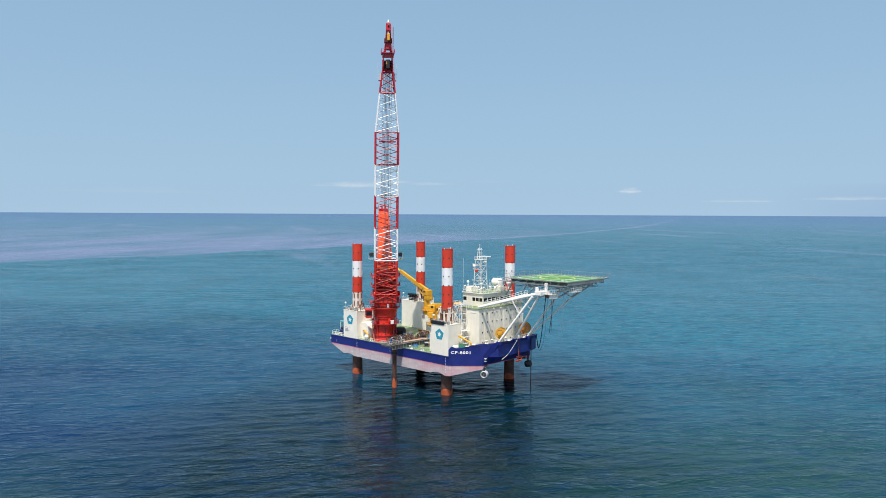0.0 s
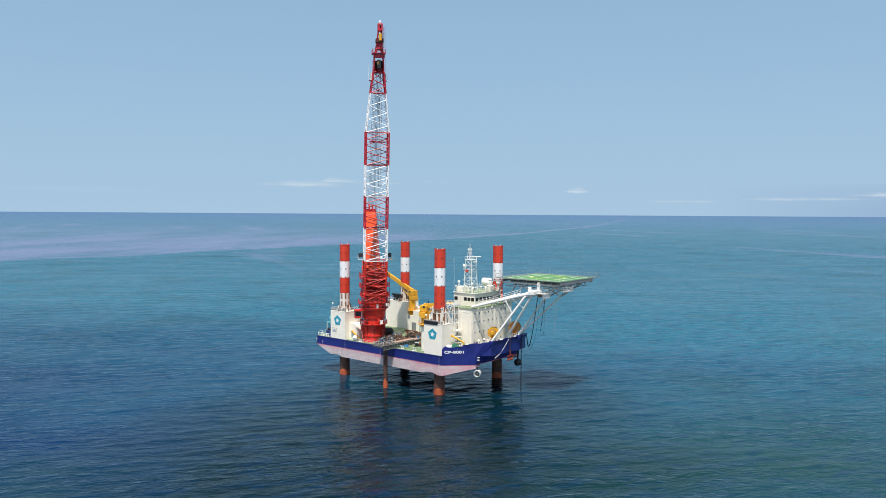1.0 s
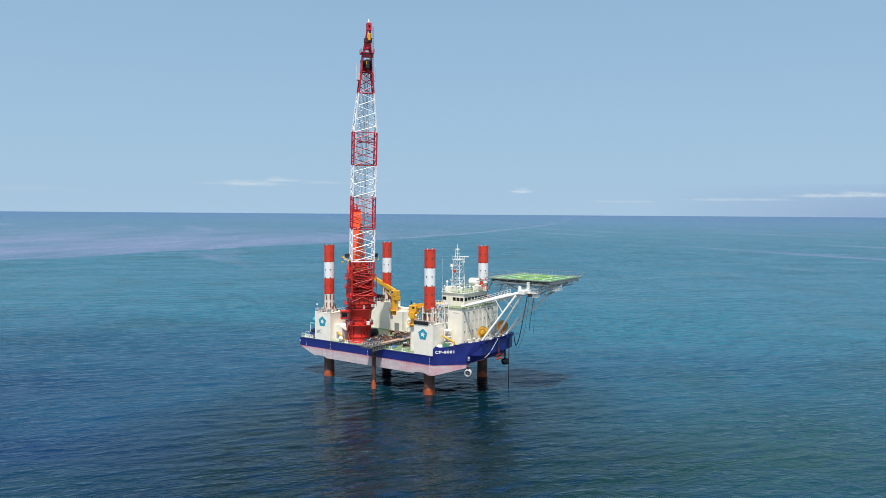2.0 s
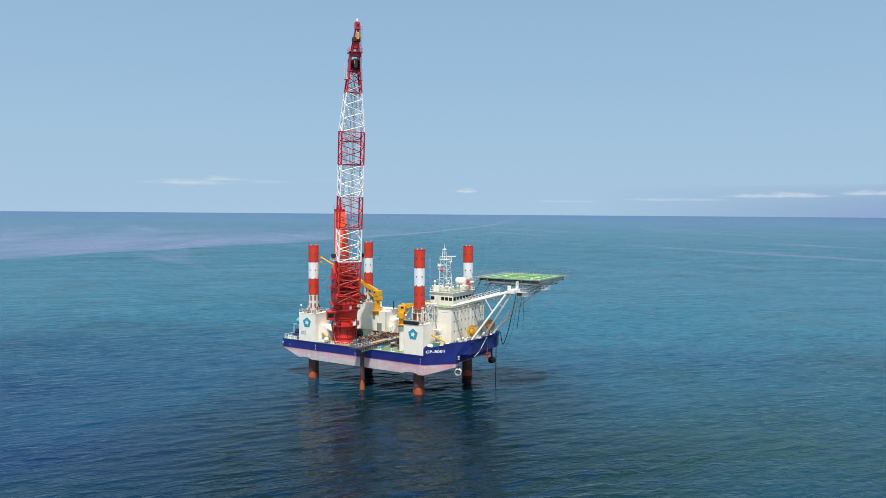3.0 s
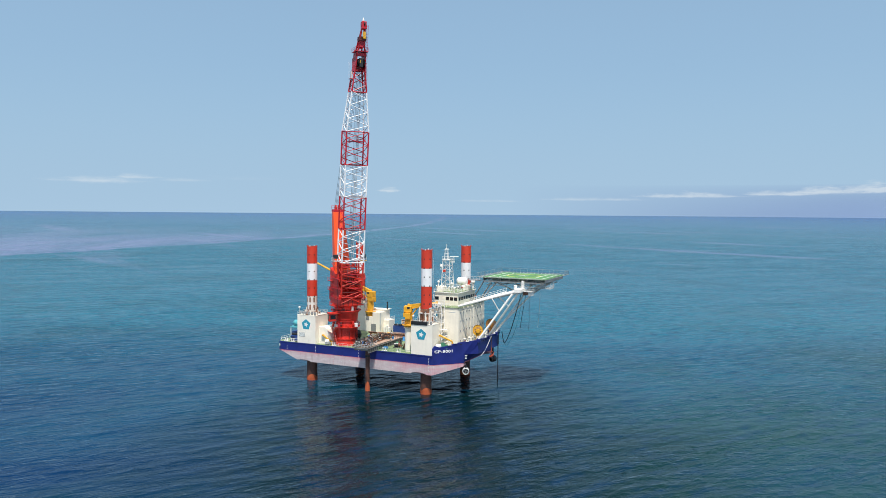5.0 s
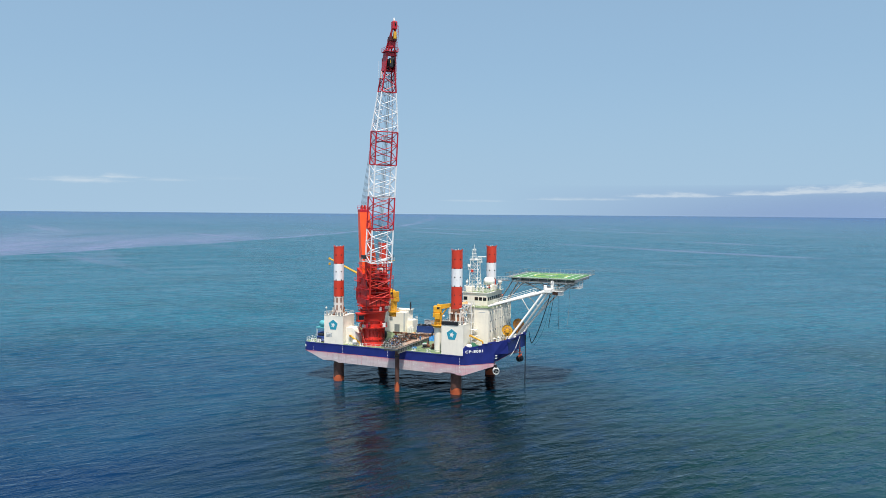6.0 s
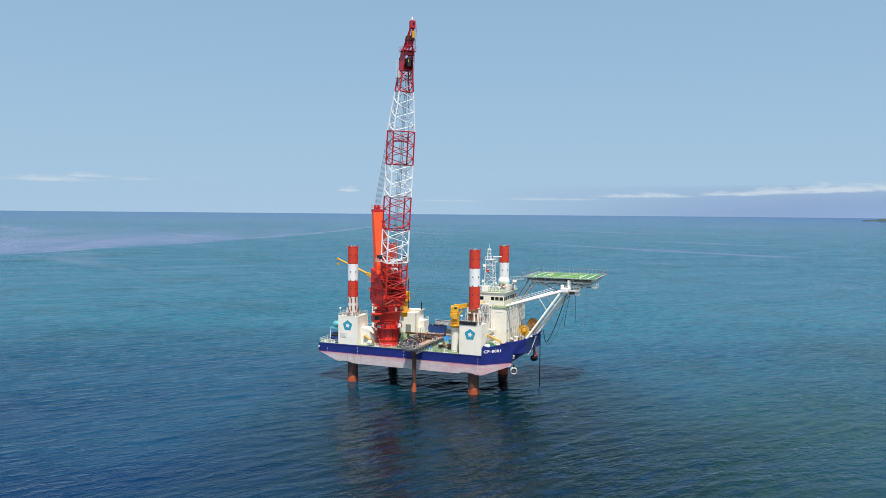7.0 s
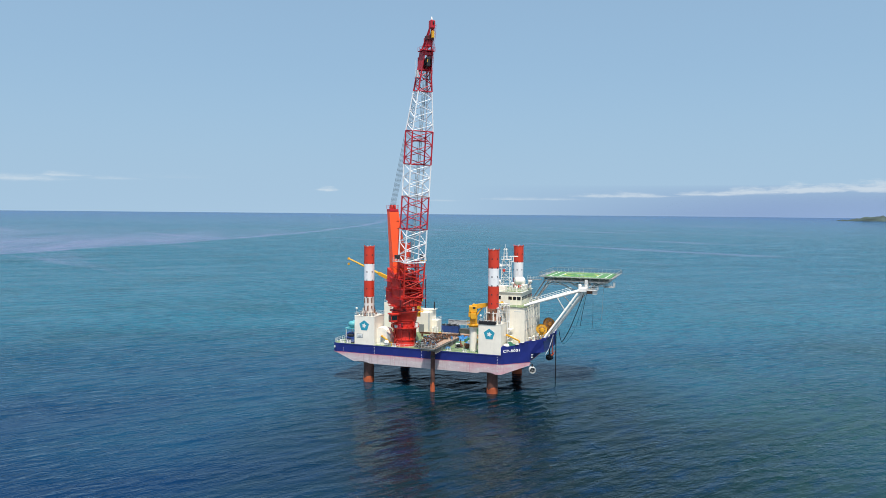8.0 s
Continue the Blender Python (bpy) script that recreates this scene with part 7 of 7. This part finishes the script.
def tarp_heap(x, y, w, d, hgt, label):
    bm = bm_new()
    n = 22
    g = [[bm.verts.new((x + w * (i / n - 0.5), y + d * (j / n - 0.5), DECK_Z + 0.08 + hgt * max(0, (1 - (2 * i / n - 1) ** 4) * (1 - (2 * j / n - 1) ** 4)) * max(0.12, 0.55 + 0.75 * noise.noise(Vector((i * 0.34 + x, j * 0.34 + y, 0))) - 0.5 * abs(noise.noise(Vector((i * 0.8 + y, j * 0.8 + x, 5))))))) for j in range(n + 1)] for i in range(n + 1)]
    for i in range(n):
        for j in range(n):
            bm.faces.new((g[i][j], g[i + 1][j], g[i + 1][j + 1], g[i][j + 1]))
    base = [bm.verts.new((x + w * (i / n - 0.5), y + d * (j / n - 0.5), DECK_Z + 0.065)) for i, j in ((0, 0), (n, 0), (n, n), (0, n))]
    bm.faces.new(base)
    return tagged(part("tarpaulin_heap", bm, TARP, smooth=True), label, "tarpaulin")


tarp_heap(5.6, 2.4, 5.6, 3.2, 1.9, "gear under a crumpled blue tarpaulin on the deck")
tarp_heap(9.6, -1.5, 3.6, 2.8, 1.0, "gear under a crumpled blue tarpaulin on the deck")

# rusty pipes laid across the deck
for k, (x0, x1, y, r) in enumerate(((-8.0, 4.0, 3.6, 0.35), (-7.0, 12.5, 5.2, 0.3), (-7.5, 3.0, 4.4, 0.3))):
    tagged(part("steel_pipe", tube(bm_new(), (x0, y, DECK_Z + 0.06 + r), (x1, y + 0.6, DECK_Z + 0.06 + r), r, 12), RUSTY, smooth=True), "rust-brown steel pipe lying on the deck", "pipe", "deck pipes")

# rust-red beam on trestles between the crane and the working deck
beam = thing("trestle_beam", "rust-red steel beam on low trestles across the deck", "beam")
for z in (DECK_Z + 0.95, DECK_Z + 1.45):
    part("flange", box(bm_new(), -11.0, 2.0, 4.0, 4.6, z, z + 0.08), RUSTY, beam)
part("web", box(bm_new(), -11.0, 2.0, 4.26, 4.34, DECK_Z + 1.03, DECK_Z + 1.45), RUSTY, beam)
for x in (-10.0, -6.0, -2.0, 1.4):
    part("trestle", box(bm_new(), x - 0.12, x + 0.12, 3.7, 4.9, DECK_Z + 0.06, DECK_Z + 0.95, 0.03), RUSTY, beam)
# black hoses and gear heaped on the container roof
for k in range(7):
    gx = -6.0 + 0.85 * k
    g = thing("hose_bundle", "black coiled hose on the blue container roof", "hose", "container hoses")
    part("coil", path_tube(bm_new(), [(gx + math.cos(a / 8 * math.pi) * 0.5, 14.6 + 0.25 * (k % 3) + math.sin(a / 8 * math.pi) * 0.6, DECK_Z + 2.75 + 0.05 * (a % 3) + 0.22 * math.sin(a * 0.8 + k)) for a in range(17)], 0.16, 6), BLACK, g, smooth=True)
    part("band", box(bm_new(), gx - 0.2, gx + 0.2, 14.2, 14.5, DECK_Z + 2.56, DECK_Z + 3.1 + 0.2 * (k % 2), 0.05), (DARK, GREY, DARK)[k % 3], g)
# blue compressor under the stern tank rack
cp = thing("compressor", "dark blue compressor under the teal tanks", "compressor")
part("skid", box(bm_new(), -28.3, -25.2, -17.0, -15.9, DECK_Z + 0.06, DECK_Z + 0.3), DARK, cp)
part("housing", box(bm_new(), -28.1, -25.4, -16.9, -16.0, DECK_Z + 0.3, DECK_Z + 2.0, 0.08), CONT, cp)
for k in range(4):
    part("louvre", box(bm_new(), -27.8, -26.4, -16.95, -16.88, DECK_Z + 0.8 + 0.25 * k, DECK_Z + 0.92 + 0.25 * k), DARK, cp)
part("receiver", lathe(bm_new(), [(0.1, -28.0), (0.42, -27.7), (0.42, -25.9), (0.1, -25.6)], 16, (-16.4, DECK_Z + 2.45), "x"), DARK, cp, smooth=True)

# machinery, hoses and pipe racks amidships
def pump_skid(x, y, yaw, mats):
    p = thing("pump_skid", "small pump skid with pipes on the working deck", "pump", "deck pumps", m=pose(x, y, DECK_Z + 0.06, 0, 0, yaw))
    part("skid", box(bm_new(), -1.3, 1.3, -0.7, 0.7, 0, 0.22, 0.03), GIRDER, p)
    part("motor", lathe(bm_new(), [(0.1, -1.1), (0.42, -1.0), (0.42, 0.0), (0.2, 0.1)], 14, (0, 0.75), "x"), mats[0], p, smooth=True)
    part("casing", lathe(bm_new(), [(0.3, 0.2), (0.6, 0.3), (0.6, 0.7), (0.3, 0.8)], 14, (0, 0.8), "x"), mats[1], p, smooth=True)
    part("outlet", tube(bm_new(), (0.5, 0, 1.2), (0.5, 0, 2.0), 0.18, 10), mats[1], p, smooth=True)
    return p


for x, y, a, ma in ((-4.8, -11.2, 20, (TARP, GREY)), (-3.4, -14.6, 80, (RUSTY, GREENBOX)), (7.4, -7.5, 10, (GREENBOX, DARK)), (8.8, -11.0, 60, (DARK, RUSTY)), (-4.2, 7.4, 35, (YELLOW, GREY)), (2.0, 7.2, 0, (RUSTY, DARK)), (11.4, 4.0, 15, (TARP, PALEGREY)), (12.6, 8.4, 70, (YELLOW, RUSTY))):
    pump_skid(x, y, a, ma)
for k in range(9):
    y = 8.4 + 0.48 * (k % 5)
    z = DECK_Z + 0.3 + 0.42 * (k // 5)
    tagged(part("drill_pipe", tube(bm_new(), (-5.5, y + 0.2 * (k // 5), z), (9.0 - 0.4 * (k % 3), y + 0.2 * (k // 5), z), 0.2, 8), (RUSTY, GIRDER, BROWN)[k % 3], smooth=True), "long rust-brown steel pipe stacked on the deck", "pipe", "deck pipes")
for k, (cx_, cy_) in enumerate(((9.2, -4.6), (12.8, -3.0), (-4.6, 2.2), (5.9, -13.6))):
    coil = thing("rope_coil", "coiled mooring rope on the deck", "rope", "rope coils")
    for q in range(3):
        part("turn", path_tube(bm_new(), [(cx_ + math.cos(a / 10 * math.pi) * (0.85 - 0.1 * q), cy_ + math.sin(a / 10 * math.pi) * (0.85 - 0.1 * q), DECK_Z + 0.15 + 0.16 * q) for a in range(21)], 0.09, 5), (TARP, PALEGREY, YELLOW)[k % 3], coil)

# deck clutter: crates and bollards
rng = random.Random(4)
for k in range(34):
    x, y = (rng.uniform(7, 15.5), rng.uniform(-12, 13)) if k < 22 else (rng.uniform(-5, 0), rng.uniform(-16, 7))
    w, d, hh = rng.uniform(0.6, 1.5), rng.uniform(0.5, 1.2), rng.uniform(0.5, 1.3)
    c = thing("equipment_crate", "small equipment crate on the green deck", "crate", "deck crates", m=pose(x, y, DECK_Z + 0.06, 0, 0, rng.uniform(0, 90)))
    part("body", box(bm_new(), -w / 2, w / 2, -d / 2, d / 2, 0.1, hh, 0.04), rng.choice((PALEGREY, GREENBOX, RUSTY, CONT, YELLOW)), c)
    part("skid", box(bm_new(), -w / 2, w / 2, -d / 2, d / 2, 0, 0.1), DARK, c)
for x in (-29.5, -27.0, -11.0, 7.5, 12.5):
    b = thing("bollard", "white twin bollard at the deck edge", "bollard", "bollards")
    for s in (-0.4, 0.4):
        part("post", lathe(bm_new(), [(0.2, DECK_Z + 0.1), (0.2, DECK_Z + 0.8), (0.28, DECK_Z + 0.85), (0.28, DECK_Z + 0.95)], 12, (x + s, -17.2)), WHITE_CLEAN, b, smooth=True)
    part("bed", box(bm_new(), x - 0.8, x + 0.8, -17.5, -16.9, DECK_Z + 0.06, DECK_Z + 0.14), WHITE_CLEAN, b)

# stern: teal tanks on a white frame, rails
tf = thing("tank_rack", "white frame with two teal tanks on the stern deck", "tank rack")
for x in (-28.6, -25.0):
    for y in (-16.0, -11.5):
        part("post", tube(bm_new(), (x, y, DECK_Z), (x, y, 17.2), 0.12, 6), WHITE_CLEAN, tf)
part("tray", box(bm_new(), -28.8, -24.8, -16.2, -11.3, 16.75, 17.1), TEALTANK, tf, "teal tray")
for y in (-15.0, -12.5):
    part("teal_tank", lathe(bm_new(), [(0.1, -28.2), (0.7, -28.0), (1.05, -27.5), (1.05, -26.2), (0.7, -25.7), (0.1, -25.5)], 20, (y, 18.15), "x"), TEALTANK, tf, "teal cylindrical tank", smooth=True)

railing("stern_railing", [(-17.6, -17.8, DECK_Z), (-31.0, -17.8, DECK_Z), (-32.2, -16.6, DECK_Z), (-32.2, 16.6, DECK_Z), (-31.0, 17.8, DECK_Z), (-25.0, 17.8, DECK_Z)], "white pipe railing round the stern", 1.2, 1.6, WHITE_CLEAN)
railing("side_railing", [(-17.1, -17.8, DECK_Z), (-0.6, -17.8, DECK_Z)], "pale grey pipe railing along the starboard deck edge", 1.1, 1.6, PALEGREY)
railing("side_railing", [(5.6, -17.8, DECK_Z), (17.0, -17.8, DECK_Z)], "low green railing along the starboard deck edge", 1.0, 1.9, GREENBOX)
railing("side_railing", [(-6.0, 17.8, DECK_Z), (17.0, 17.8, DECK_Z)], "white pipe railing along the port deck edge", 1.1, 1.8, WHITE_CLEAN)


# ---- far coast ----
def headland():
    """A low dark cape on the horizon."""
    bm = bm_new()
    n = 160
    rows = []
    a0, a1 = radians(80.6), radians(64.0)
    for i in range(n + 1):
        f = i / n
        a = a0 + (a1 - a0) * f
        rise = min(1, max(0, (f - 0.07) / 0.07))
        hh = (8 * min(1, f * 30) + 24 * rise) * (0.8 + 0.3 * noise.noise(Vector((f * 9, 0, 3))) + 0.25 * noise.noise(Vector((f * 60, 1, 3)))) + 1
        row = []
        for k, (r, q) in enumerate(((3650, 0), (3690, 0.35), (3760, 0.85), (3850, 1.0), (4050, 0.7), (4200, 0))):
            row.append(bm.verts.new((math.cos(a) * r, math.sin(a) * r, 24.5 + max(0, hh) * q * (1 + 0.25 * noise.noise(Vector((f * 30, k * 2.0, 7)))))))
        rows.append(row)
    for p, q in zip(rows, rows[1:]):
        for k in range(len(p) - 1):
            bm.faces.new((p[k], q[k], q[k + 1], p[k + 1]))
    return tagged(part("headland", bm, paint("wooded coast", (0.035, 0.06, 0.05), 0.9, 0.5, 0.2, 0.35, (0.16, 0.17, 0.15), patch=0.012), smooth=True), "low dark wooded cape on the horizon", "headland", kind="structure")


headland()


def far_range():
    """A blue mountain range behind the cape, its haze painted as a glow that fades out upwards."""
    bm = bm_new()
    n = 80
    lo, hi = [], []
    for i in range(n + 1):
        f = i / n
        a = radians(101 - 45 * f)
        hh = 60 + 190 * min(1, f * 1.9) ** 1.2 * (0.8 + 0.45 * noise.noise(Vector((f * 9, 2, 1))) + 0.12 * noise.noise(Vector((f * 40, 2, 1))))
        lo.append(bm.verts.new((math.cos(a) * 4880, math.sin(a) * 4880, 10)))
        hi.append(bm.verts.new((math.cos(a) * 4930, math.sin(a) * 4930, 30 + hh * min(1, f * 6))))
    for i in range(n):
        bm.faces.new((lo[i], lo[i + 1], hi[i + 1], hi[i]))
    # emission stands for the haze; alpha thins it with height and westwards
    m, nn, l, bs = nodes_of("painted haze glow")
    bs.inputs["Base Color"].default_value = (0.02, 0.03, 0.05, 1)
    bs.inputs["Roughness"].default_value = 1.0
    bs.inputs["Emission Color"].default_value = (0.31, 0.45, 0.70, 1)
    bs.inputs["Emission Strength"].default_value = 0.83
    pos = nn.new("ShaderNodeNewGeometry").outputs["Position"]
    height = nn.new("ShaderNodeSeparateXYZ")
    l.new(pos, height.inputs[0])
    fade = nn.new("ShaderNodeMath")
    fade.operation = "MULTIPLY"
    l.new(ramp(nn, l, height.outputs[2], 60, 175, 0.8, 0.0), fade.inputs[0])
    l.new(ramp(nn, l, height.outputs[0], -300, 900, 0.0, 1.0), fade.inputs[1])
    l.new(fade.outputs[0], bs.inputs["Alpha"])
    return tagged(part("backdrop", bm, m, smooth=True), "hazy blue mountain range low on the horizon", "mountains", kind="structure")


far_range()
